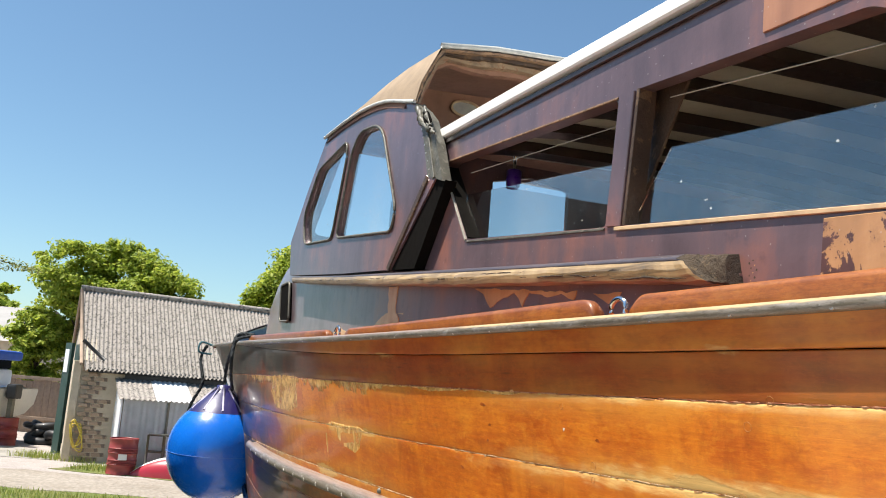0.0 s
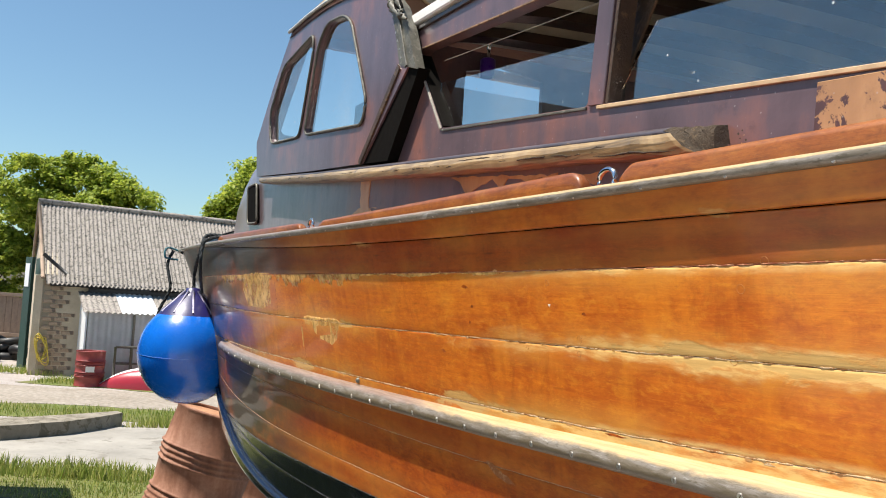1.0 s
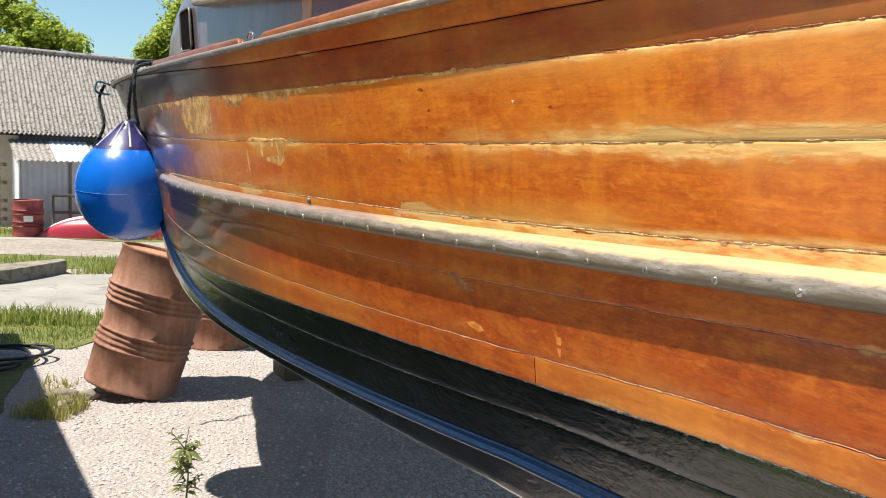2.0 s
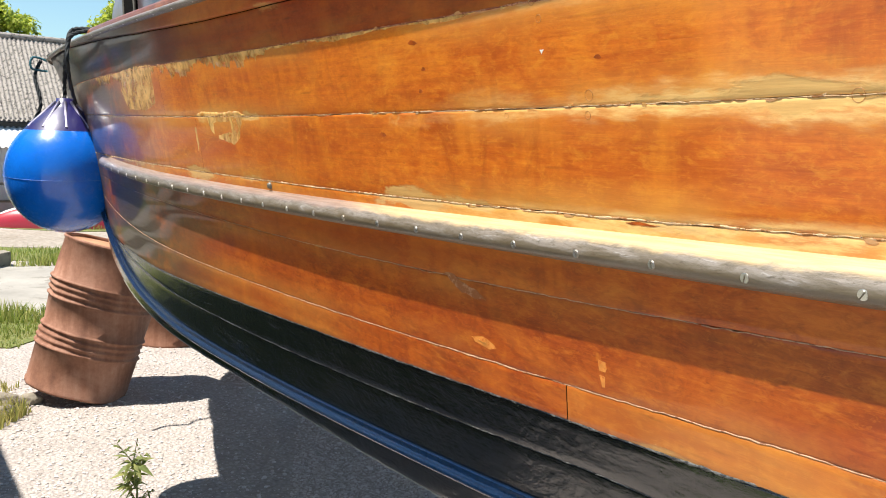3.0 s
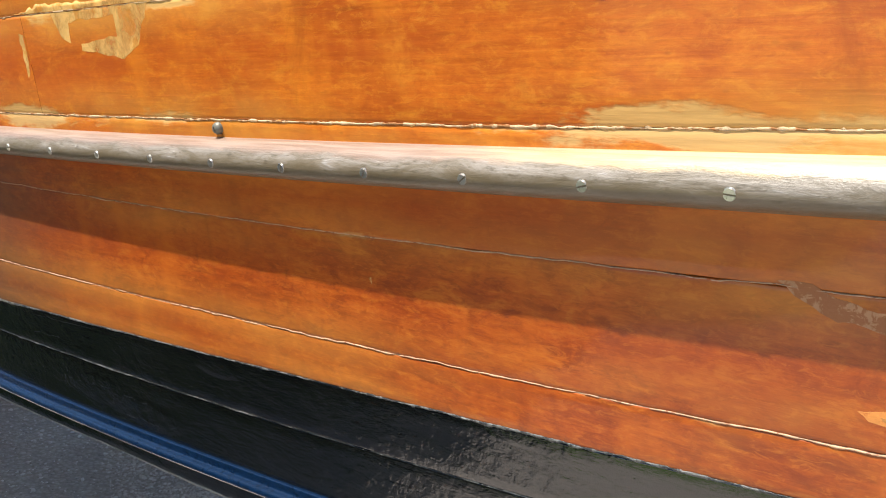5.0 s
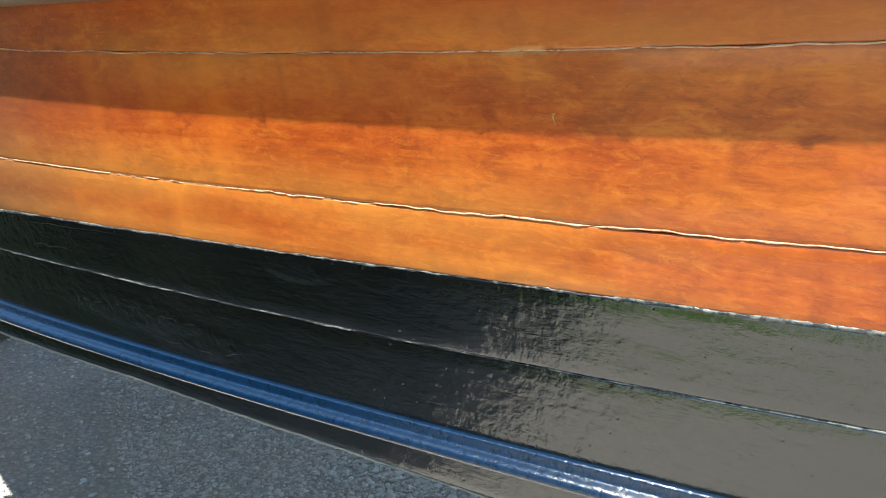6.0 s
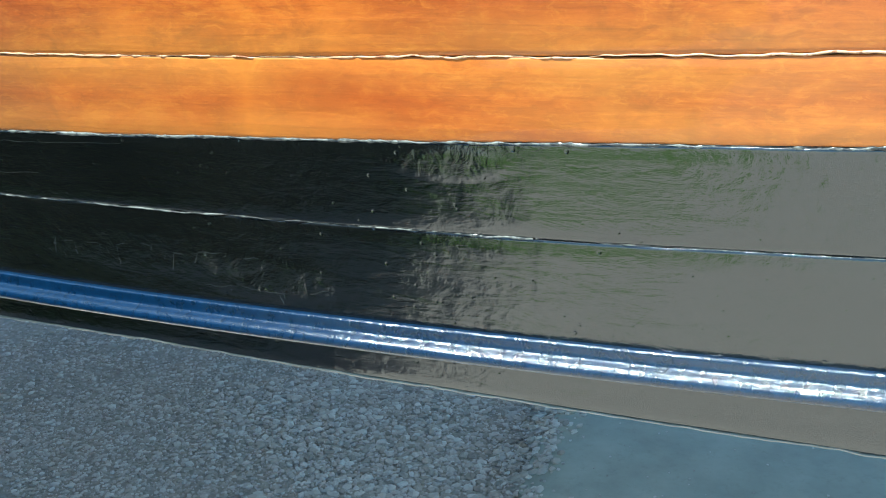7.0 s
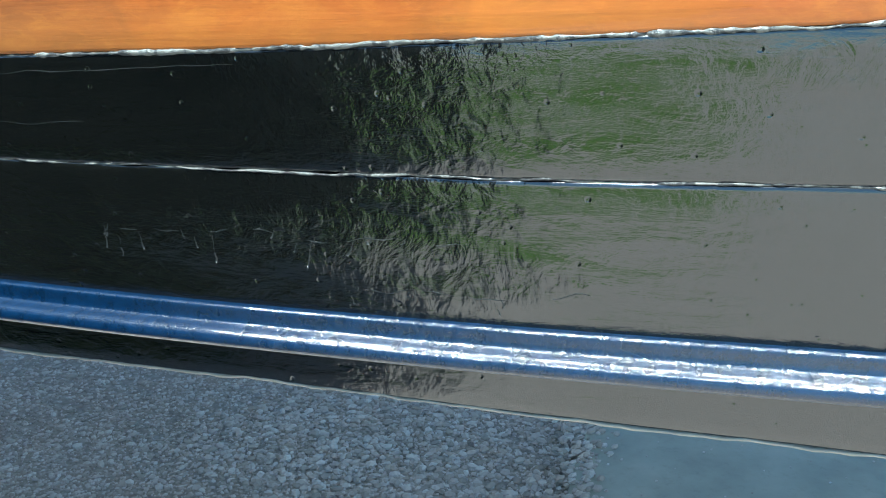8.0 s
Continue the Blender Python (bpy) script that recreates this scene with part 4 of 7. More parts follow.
def scar(name, poly, mat, label, proud=0.00015):
    """A thin mark lying on the planking; poly in (s, z)."""
    out = []
    for i, p in enumerate(poly):
        a, b = Vector(p), Vector(poly[(i + 1) % len(poly)])
        m = max(2, int((b - a).length / 0.006))
        for j in range(m):
            q = a.lerp(b, j / m)
            out.append((q.x + 0.004 * noise.noise((q.x * 60, q.y * 90, 3)), q.y + 0.003 * noise.noise((q.x * 60 + 7, q.y * 90, 3))))
    bm = bmesh.new()
    vs = [bm.verts.new(bv(a, float(flank(a, b)) + proud, b)) for a, b in out]
    es = [bm.edges.new((v, vs[(i + 1) % len(vs)])) for i, v in enumerate(vs)]
    bmesh.ops.triangle_fill(bm, use_beauty=True, edges=es)
    r = bmesh.ops.extrude_face_region(bm, geom=bm.faces[:])
    for v in r["geom"]:
        if isinstance(v, bmesh.types.BMVert):
            v.co -= Vector((SIDE.x, SIDE.y, 0)) * 0.003
    return part(name, bm, mat, boat, label, smooth=False)


scar("bleached_mark", [(1.40, 1.606), (1.62, 1.604), (1.60, 1.570), (1.585, 1.565), (1.58, 1.592), (1.475, 1.594), (1.475, 1.572), (1.56, 1.564), (1.56, 1.556), (1.47, 1.545), (1.435, 1.56), (1.415, 1.585)], M["bleach"], "bleached outline of an old repair")
scar("bare_knot", [(0.635, 1.288), (0.61, 1.294), (0.585, 1.289), (0.575, 1.282), (0.60, 1.279), (0.625, 1.282)], M["paleknot"], "pale bare knot")
scar("knot_heart", [(0.618, 1.287), (0.598, 1.287), (0.600, 1.284), (0.616, 1.284)], M["plug"], "darker heart of the knot", 0.0003)
scar("drip_mark", [(0.368, 1.316), (0.352, 1.314), (0.355, 1.302), (0.365, 1.303)], M["paleknot"], "pale drip mark")
scar("drip_mark", [(0.365, 1.297), (0.356, 1.297), (0.358, 1.284), (0.362, 1.284)], M["paleknot"], "pale drip mark")
scar("paint_fleck", [(0.434, 1.683), (0.426, 1.682), (0.430, 1.676)], M["whiteroof"], "white paint fleck")
scar("drip_mark", [(1.102, 1.320), (1.099, 1.320), (1.1, 1.312)], M["bleach"], "pale scuff", 0.0003)
scar("open_seam", [(0.312, 1.4880), (0.300, 1.4902), (0.280, 1.4905), (0.262, 1.4890), (0.280, 1.4872), (0.300, 1.4868)], M["stain"], "open, rotted length of seam", 0.0003)
scar("scuff", [(0.690, 1.377), (0.668, 1.376), (0.645, 1.366), (0.612, 1.360), (0.590, 1.350), (0.620, 1.349), (0.650, 1.352), (0.672, 1.362)], M["scuff"], "chalky scuff along a seam", 0.0002)
scar("bleached_mark", [(1.99, 1.738), (2.00, 1.64), (2.10, 1.622), (2.30, 1.628), (2.36, 1.675), (2.33, 1.735), (2.15, 1.742)], M["bleach"], "bleached panel near the bow")
scar("drip_mark", [(1.716, 1.582), (1.704, 1.580), (1.708, 1.530), (1.716, 1.522)], M["bleach"], "pale vertical run")
for a, b, w in ((0.685, 1.672, 0.006), (0.70, 1.641, 0.007), (0.703, 1.708, 0.013), (0.339, 1.668, 0.006), (0.823, 1.577, 0.009)):
    scar("dark_stain", [(a + w, b), (a + w * 0.4, b + 0.0028), (a - w * 0.5, b + 0.0022), (a - w, b - 0.0006), (a - w * 0.3, b - 0.0028), (a + w * 0.6, b - 0.0022)], M["stain"], "dark burn-like stain in the grain")


def flakes(line, s0, s1, count, spread, lean, mats, seed):
    """Ragged flakes of lifted varnish and exposed pale wood along a seam."""
    rng = random.Random(seed)
    for k in range(count):
        s = s0 + (s1 - s0) * rng.random() ** 1.25
        L = 0.002 + 0.008 * rng.random() ** 2.2
        H = L * rng.uniform(0.06, 0.16) + 0.0009
        up = spread * (rng.random() - 0.5 + lean)
        z = float(seam(line, s)) + up * (L / 0.012)
        tilt = (float(seam(line, s + 0.01)) - float(seam(line, s - 0.01))) / 0.02
        poly = []
        for i in range(9):
            w = 2 * math.pi * i / 9
            q = rng.uniform(0.35, 1.3)
            da = L * math.cos(w) * q
            poly.append((s + da, z + tilt * da + H * math.sin(w) * q))
        scar("varnish_flake", poly, mats[k % len(mats)], "ragged flake of lifted varnish", 0.0002 + 0.0002 * rng.random())


flakes("two", -0.35, 0.78, 12, 0.006, 0.0, (M["peeled"], M["bleach"], M["caulk"]), 31)
flakes("three", -0.30, 1.05, 26, 0.008, -0.1, (M["peeled"], M["caulk"], M["bleach"]), 32)
flakes("one", -0.30, 1.30, 14, 0.006, -0.2, (M["bleach"], M["peeled"], M["caulk"]), 33)
flakes("two", 0.8, 2.1, 6, 0.004, 0.0, (M["bleach"], M["caulk"]), 34)
flakes("three", 1.0, 2.3, 10, 0.004, 0.1, (M["caulk"], M["bleach"]), 35)


def swell(name, pts, rad, label):
    """A soft thickening of the paint, half sunk in the surface; pts in (s, z)."""
    P = [bv(a, float(flank(a, b)) - 0.84 * r, b) for (a, b), r in zip(pts, rad)]
    tube(name, P, rad, M["gloss"], boat, label, 8)


def paint_runs():
    """Thick sags, runs and ridges in the black paint."""
    rng = random.Random(21)

    def curtain(s0, s1, z0, dz, runs, longest, k):
        hem = lambda a: z0 + dz * (a - s0) / (s1 - s0) + 0.006 * noise.noise((a * 21, k, 1)) + 0.003 * noise.noise((a * 70, k, 4))
        ss = np.arange(s0, s1, 0.004)
        i0 = 0
        while i0 < len(ss) - 4:
            n = rng.randint(4, 8)
            seg_ = ss[i0 : i0 + n]
            if len(seg_) > 3:
                swell("paint_sag", [(a, hem(a)) for a in seg_], [0.0003 + 0.0009 * math.sin(math.pi * i / (len(seg_) - 1)) * rng.uniform(0.4, 1.1) for i in range(len(seg_))], "sagging edge of thick black paint")
            i0 += n + rng.randint(1, 5)
        for _ in range(runs):
            a = rng.uniform(s0, s1)
            L = 0.005 + longest * rng.random() ** 2.4
            top = hem(a) + rng.uniform(-0.003, 0.004)
            fat = rng.uniform(0.0007, 0.0019)
            lean = rng.uniform(-0.003, 0.006)
            n = 6
            swell("paint_run", [(a + lean * q / n + 0.0010 * noise.noise((q * 1.3, a * 90, 2)), top - L * q / n) for q in range(n + 1)], [0.0003 + fat * (q / n) ** 1.4 * rng.uniform(0.6, 1.1) for q in range(n + 1)], "glossy run in the black paint")

    curtain(1.565, 1.785, 1.069, -0.002, 15, 0.015, 1)
    curtain(1.50, 1.635, 1.043, -0.006, 4, 0.008, 2)
    for s0, s1, z0, z1, bow, k in ((1.68, 1.85, 1.161, 1.156, 0.0, 1), (1.78, 1.86, 1.130, 1.127, 0.0, 2)):
        n = max(8, int((s1 - s0) / 0.008))
        pts = [(s0 + (s1 - s0) * q / n, z0 + (z1 - z0) * q / n + bow * math.sin(math.pi * q / n) + 0.0022 * noise.noise((q * 0.35, k, 5))) for q in range(n + 1)]
        swell("paint_ridge", pts, [0.0003 + 0.0009 * abs(noise.noise((q * 0.45, k, 3))) for q in range(n + 1)], "ridge in the black paint")


paint_runs()


def disc_mesh(name, r, mat):
    bm = bmesh.new()
    bmesh.ops.create_circle(bm, cap_ends=True, radius=r, segments=16)
    ring = bm.faces[:]
    e = bmesh.ops.extrude_face_region(bm, geom=ring)
    for w in e["geom"]:
        if isinstance(w, bmesh.types.BMVert):
            w.co.z += 0.0012
    bmesh.ops.recalc_face_normals(bm, faces=bm.faces)
    me = bpy.data.meshes.new(name)
    bm.to_mesh(me)
    bm.free()
    me.materials.append(mat)
    return me


# plugs over the fastenings, each with a dark rim
for s, z, r in ((0.357, 1.628, 0.0062), (0.361, 1.606, 0.0045), (0.508, 1.606, 0.0035), (0.02, 1.712, 0.0060), (0.04, 1.622, 0.0060), (-0.22, 1.630, 0.0060), (0.44, 1.738, 0.0055), (0.43, 1.717, 0.0045), (-0.02, 1.745, 0.0060)):
    ring = [bv(s + r * math.cos(w), float(flank(s + r * math.cos(w), z + r * math.sin(w))), z + r * math.sin(w)) for w in np.linspace(0, 2 * math.pi, 21)]
    tube("plug_rim", ring, 0.00028, M["plug"], boat, "dark rim of a wooden plug", 6, False)
# screw heads along the strake and the gunwale band
def screw_mesh():
    """A flat slotted head: a rim with two raised halves."""
    bm = bmesh.new()
    seg = 18
    rings = [[bm.verts.new((r * math.cos(2 * math.pi * k / seg), r * math.sin(2 * math.pi * k / seg), h)) for k in range(seg)] for r, h in ((0.0054, -0.003), (0.0054, 0.0002), (0.0050, 0.0004))]
    for a, b in zip(rings[:-1], rings[1:]):
        for k in range(seg):
            bm.faces.new((a[k], a[(k + 1) % seg], b[(k + 1) % seg], b[k]))
    bm.faces.new(rings[-1])
    for sgn in (1, -1):
        arc_ = [(0.0049 * math.cos(w), sgn * max(0.0007, 0.0049 * math.sin(w))) for w in np.linspace(0.14, math.pi - 0.14, 9)]
        lo = [bm.verts.new((x, y, 0.0003)) for x, y in arc_]
        hi = [bm.verts.new((x * 0.92, y * 0.92 + sgn * 0.0001, 0.0014)) for x, y in arc_]
        for k in range(len(arc_)):
            q = (k + 1) % len(arc_)
            bm.faces.new((lo[k], lo[q], hi[q], hi[k]))
        bm.faces.new(hi)
    bmesh.ops.recalc_face_normals(bm, faces=bm.faces)
    me = bpy.data.meshes.new("screw")
    bm.to_mesh(me)
    bm.free()
    me.materials.append(M["screw"])
    return me


SCREW = screw_mesh()


def screw(s, v, z, scale=1.0, droop=0.0):
    ob = new("screw", SCREW)
    n = Vector((SIDE.x, SIDE.y, -droop)).normalized()
    ob.parent = boat
    ob.matrix_basis = Matrix.Translation(bv(s, v, z)) @ n.to_track_quat("Z", "Y").to_matrix().to_4x4() @ Matrix.Rotation(s * 57.0, 4, "Z") @ Matrix.Scale(scale, 4)
    return ob


for i in range(-6, 24):
    s = 0.016 + 0.1165 * i
    if s < 2.75:
        z = float(level("strake", s)) - 0.0030
        screw(s, float(flank(s, float(level("strake", s)))) + 0.0270, z, 1.0, 0.22)
for i in range(-4, 24):
    s = -0.139 + 0.149 * i
    z = float(level("gunwale", s)) - 0.004
    screw(s, float(flank(s, z)) + 0.0192, z, 0.6)


# ---- cabin ----
def mirror_v(v):
    return 2 * MID - v


def at_v(v0):
    """Places (s, z, depth) on an upright plane along the boat; depth goes inboard."""
    sign = 1 if v0 > MID else -1
    return lambda s, z, d: bv(s, v0 - sign * d, z)


CAB, WH = -0.17, -0.13
cab_outline = [(1.76, 1.85), (1.76, 2.11), (1.53, 2.36), (1.603, 2.486), (1.118, 2.473), (0.349, 2.458), (-1.0, 2.43), (-2.4, 2.40), (-2.4, 1.84)]
win_a = rounded([(1.478, 2.402), (0.611, 2.348), (0.638, 2.083), (1.312, 2.146), (1.512, 2.392)], 0.015)
win_b = rounded([(0.546, 2.352), (0.578, 2.078), (-0.075, 2.018), (-0.050, 2.288), (-0.005, 2.312)], 0.015)
win_c = rounded([(-0.30, 2.30), (-0.28, 2.03), (-1.4, 1.98), (-1.4, 2.27)], 0.03)
pane_a = [(1.40, 2.292), (0.62, 2.222), (0.64, 2.07), (1.40, 2.14)]
pane_b = [(0.47, 2.219), (-0.08, 2.17), (-0.08, 2.01), (0.60, 2.07)]
pane_c = [(-0.29, 2.16), (-0.27, 2.02), (-1.4, 1.97), (-1.4, 2.12)]
for v0 in (CAB, mirror_v(CAB)):
    side = plate("cabin_side", cab_outline, [win_a, win_b, win_c], 0.035, at_v(v0), M["cabin"], boat, "faded purple-brown cabin side with long windows")
    for w in (pane_a, pane_b, pane_c):
        g = plate("pane", w, [], 0.005, at_v(v0 - (0.028 if v0 > MID else -0.028)), M["glass"], side, "dusty lower window glass")
        g.visible_shadow = False


def bar(name, pts, prof, mat, parent, label="", v=0.0):
    """A straight-sided strip along points (s, z) at v; prof: half width across, thickness outboard."""
    hw, th = prof
    pts = [Vector(p) for p in pts]
    P = []
    for i, p in enumerate(pts):
        d = (pts[min(i + 1, len(pts) - 1)] - pts[max(i - 1, 0)]).normalized()
        n = Vector((-d.y, d.x))
        c = 0.25 * min(hw, th)
        ring = [(hw, 0), (hw, th - c), (hw - c, th), (-hw + c, th), (-hw, th - c), (-hw, 0)]
        P.append([bv(p.x + n.x * a, v + b, p.y + n.y * a) for a, b in ring])
    P = [[sum((Vector(q) for q in P[0]), Vector()) / 6] * 6] + P + [[sum((Vector(q) for q in P[-1]), Vector()) / 6] * 6]
    A = np.array([[tuple(q) for q in r] for r in P])
    u = np.cumsum(np.r_[0, 0, [(b - a).length for a, b in zip(pts[:-1], pts[1:])], 0][: len(P)])
    uv = np.stack(np.meshgrid(u, np.arange(6) * 0.02, indexing="ij"), -1)
    return sheet(name, A, mat, parent, label, {"along": uv, "edges": np.full(uv.shape, 0.05)}, smooth=False)


# sill beads, window post, roof edge
bar("window_bead", [(0.60, 2.074), (-0.10, 2.010)], (0.0038, 0.006), M["trimwood"], boat, "bare wooden sill bead", CAB)
bar("window_bead", [(1.315, 2.140), (0.640, 2.079)], (0.0025, 0.004), M["tarnish"], boat, "bare wooden sill bead", CAB)
bar("window_bead", [(1.516, 2.392), (1.322, 2.145)], (0.003, 0.005), M["rail_trim"], boat, "bare wooden bead", CAB)
plate("window_brace", [(0.635, 2.40), (0.467, 2.39), (0.467, 2.372), (0.54, 2.254), (0.645, 2.09), (0.66, 2.09)], [], 0.006, at_v(CAB - 0.065), M["brace"], boat, "dark grained inner brace")
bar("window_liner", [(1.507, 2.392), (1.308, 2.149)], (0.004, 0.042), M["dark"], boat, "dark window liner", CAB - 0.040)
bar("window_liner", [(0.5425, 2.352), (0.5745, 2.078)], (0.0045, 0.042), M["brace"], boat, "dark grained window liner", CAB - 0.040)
bar("window_bead", [(1.478, 2.4045), (0.611, 2.3505)], (0.0022, 0.004), M["hoodwood"], boat, "thin worn bead over the window", CAB)
bar("window_post", [(0.577, 2.352), (0.606, 2.080)], (0.026, 0.006), M["cabin"], boat, "", CAB)
bar("roof_edge", [(1.61, 2.502), (1.118, 2.494), (0.349, 2.479), (-1.0, 2.45), (-2.4, 2.42)], (0.0165, 0.022), M["whiteroof"], boat, "white painted roof edge", CAB - 0.005)
bar("drip_bead", [(1.60, 2.474), (1.118, 2.462), (0.349, 2.447), (-1.0, 2.42), (-2.4, 2.39)], (0.007, 0.008), M["beam"], boat, "dark drip bead", CAB)
bar("fascia_panel", [(0.20, 2.392), (-0.5, 2.372), (-1.4, 2.35)], (0.047, 0.004), M["fascia"], boat, "faded reddish fascia board", CAB)
bar("lower_panel", [(0.075, 1.965), (-0.5, 1.93), (-1.4, 1.90)], (0.050, 0.005), M["bare"], boat, "half-stripped lower panel", CAB)

# roof, ceiling and beams
rs = np.array([1.62, 1.118, 0.349, -1.0, -2.4])
rz = np.array([2.518, 2.510, 2.495, 2.466, 2.436])
crown = [(CAB + 0.012, 0.0), (-0.4, 0.03), (-0.8, 0.05), (MID, 0.058), (-1.5, 0.05), (-1.9, 0.03), (mirror_v(CAB + 0.012), 0.0)]
sheet("roof", np.array([[tuple(bv(a, v, b + c)) for v, c in crown] for a, b in zip(rs, rz)]), M["whiteroof"], boat, "white cabin roof")
inner = [(CAB - 0.037, 0.004)] + crown[1:-1] + [(mirror_v(CAB - 0.037), 0.004)]
sheet("cabin_ceiling", np.array([[tuple(bv(a, v, b + c - 0.05)) for v, c in inner] for a, b in zip(rs, rz)]), M["ceiling"], boat, "cream painted ceiling boards")
for k, a in enumerate(np.arange(1.45, -2.3, -0.24)):
    b = float(np.interp(a, rs[::-1], rz[::-1]))
    P = []
    for v, c in inner:
        z = b + c - 0.052
        P.append([tuple(bv(a - 0.035, v, z)), tuple(bv(a - 0.035, v, z - 0.03)), tuple(bv(a + 0.035, v, z - 0.03)), tuple(bv(a + 0.035, v, z))])
    sheet("ceiling_beam", np.array(P), M["beam"], boat, "dark varnished deck beam", smooth=False)
tube("curtain_wire", [bv(1.42, -0.215, 2.364), bv(0.681, -0.215, 2.317)], 0.0013, M["rail_trim"], boat, "curtain wire")
tube("curtain_wire", [bv(0.50, -0.215, 2.331), bv(0.008, -0.215, 2.27), bv(-0.2, -0.215, 2.244)], 0.0013, M["rail_trim"], boat, "curtain wire")
lathe("cabin_lamp", [(0.02, 0.0), (0.024, 0.01), (0.024, 0.055), (0.018, 0.06), (0.001, 0.06)], M["purple"], boat, "small purple lamp", 20, Matrix.Translation(bv(1.545, -0.42, 2.375)))
tube("cabin_lamp_stem", [bv(1.545, -0.42, 2.43), bv(1.545, -0.42, 2.485)], 0.006, M["chrome"], boat)
# cabin floor, far lining and bulkhead with a doorway
plate("bulkhead", [(CAB - 0.04, 1.86), (mirror_v(CAB - 0.04), 1.86), (mirror_v(CAB - 0.04), 2.48), (CAB - 0.04, 2.46)], [[(-0.365, 1.9), (-0.648, 1.9), (-0.648, 2.406), (-0.50, 2.428), (-0.365, 2.395)]], 0.02, lambda a, b, d: bv(1.60 - d, a, b), M["cabin"], boat, "brown bulkhead with an open doorway")
plate("bulkhead", [(CAB - 0.04, 1.86), (mirror_v(CAB - 0.04), 1.86), (mirror_v(CAB - 0.04), 2.44), (CAB - 0.04, 2.42)], [], 0.02, lambda a, b, d: bv(-2.35 - d, a, b), M["cabin"], boat, "brown bulkhead")
raw("seat_berth", [bv(1.5, CAB - 0.04, 1.95), bv(-2.3, CAB - 0.04, 1.88), bv(-2.3, mirror_v(CAB - 0.04), 1.88), bv(1.5, mirror_v(CAB - 0.04), 1.95)], [(0, 1, 2, 3)], M["trimwood"], boat, "pale interior berths")

# moulding along the coaming
MT = [(3.073, 2.197), (2.297, 2.131), (1.246, 2.053), (0.674, 2.011), (0.301, 1.986)]
MB = [(3.059, 2.165), (2.285, 2.093), (1.237, 2.004), (0.669, 1.964), (0.243, 1.928)]
prof = [(-0.004, 0.06), (0.030, 0.0), (0.038, 0.06), (0.040, 0.25), (0.041, 0.42), (0.040, 0.58), (0.038, 0.70), (0.034, 0.74)]
topprof = [(0.036, 0.72), (0.037, 0.80), (0.026, 0.97), (0.010, 1.03), (-0.004, 1.05)]


def mould_z(q, b):
    zt, zb = (float(np.interp(q, [p[0] for p in m[::-1]], [p[1] for p in m[::-1]])) for m in (MT, MB))
    return zb + (zt - zb) * b


def mould_edge(b):
    """Where the sound wood ends: a ragged slope, longest at the bottom."""
    return 0.252 + 0.088 * b + 0.022 * noise.noise((b * 7, 2, 7))


def mould_s(q, b):
    return q if q > 0.42 else 0.42 + (mould_edge(b) - 0.42) * (0.42 - q) / 0.16


ms = np.concatenate([np.linspace(0.26, 0.42, 12), np.linspace(0.44, 3.07, 60)])
for name, pr, mat, label, smooth in (("coaming_moulding", prof, M["moulding"], "split, flaking wooden moulding", False), ("moulding_top", topprof, M["mouldtop"], "dark painted moulding top", True)):
    rows = []
    for q in ms:
        jag = (0.004 * noise.noise((q * 14, 3, 1)) + 0.002 * noise.noise((q * 45, 7, 2))) if pr is prof else 0.0015 * noise.noise((q * 30, 5, 4))
        rows.append([tuple(bv(mould_s(q, b), CAB + 0.002 + a * 1.55 + jag * (0 < b < 0.9), mould_z(mould_s(q, b), b) + jag * (b < 0.5))) for a, b in pr])
    sheet(name, np.array(rows), mat, boat, label, smooth=smooth)
full = prof[:-1] + topprof[1:]
rows = []
for k in np.linspace(0, 1, 26):
    row = []
    for i, (a, b) in enumerate(full):
        e = mould_edge(b)
        q = e + (0.236 + 0.012 * b - e) * min(k * 1.04, 1.0)
        rot = noise.noise((q * 90, i * 0.9, 4)) + 0.8 * noise.noise((q * 230, i * 2.1, 9))
        deep = min(1.0, k * 5)
        out_ = a * 1.55 * (1 - 0.50 * k ** 0.7) + 0.0030 * rot * deep + 0.002
        row.append(tuple(bv(q, CAB + (max(0.001, out_) if k < 1 else -0.004), mould_z(q, b * (1 - 0.10 * k)) + 0.0022 * rot * deep)))
    rows.append(row)
sheet("rotten_end", np.array(rows), M["rotten"], boat, "dark, hollowed and rotted moulding end", smooth=False)
# long splits in the moulding
for k, (s0, s1, b) in enumerate(((0.40, 0.62, 0.42), (0.50, 0.92, 0.30), (0.86, 1.10, 0.55), (1.05, 1.62, 0.36), (1.70, 2.1, 0.45), (0.30, 0.52, 0.14), (2.2, 2.7, 0.40))):
    n = int((s1 - s0) / 0.012)
    pts = []
    for i in range(n + 1):
        q = s0 + (s1 - s0) * i / n
        pts.append(bv(q, CAB + 0.0635 + 0.004 * noise.noise((q * 14, 3, 1)) + 0.002 * noise.noise((q * 45, 7, 2)), mould_z(q, b) + 0.005 * noise.noise((q * 11, k, 3)) + 0.002 * noise.noise((q * 60, k, 8))))
    tube("split", pts, [0.0004 + 0.0022 * math.sin(math.pi * i / n) * (0.5 + abs(noise.noise((i * 0.6, k, 1)))) for i in range(n + 1)], M["rotten"], boat, "dark split along the moulding", 6)
for k in range(12):
    disc = disc_mesh("paint_pit", 0.0009 + 0.0005 * ((k * 5) % 3), M["rotten"] if k % 3 else M["peeled"])
    o = new("paint_pit", disc)
    o.parent = boat
    o.matrix_basis = Matrix.Translation(bv(0.225 - 0.004 * ((k * 7) % 5), CAB - 0.0010, 1.925 + 0.004 * k)) @ Vector(SIDE).to_track_quat("Z", "Y").to_matrix().to_4x4()

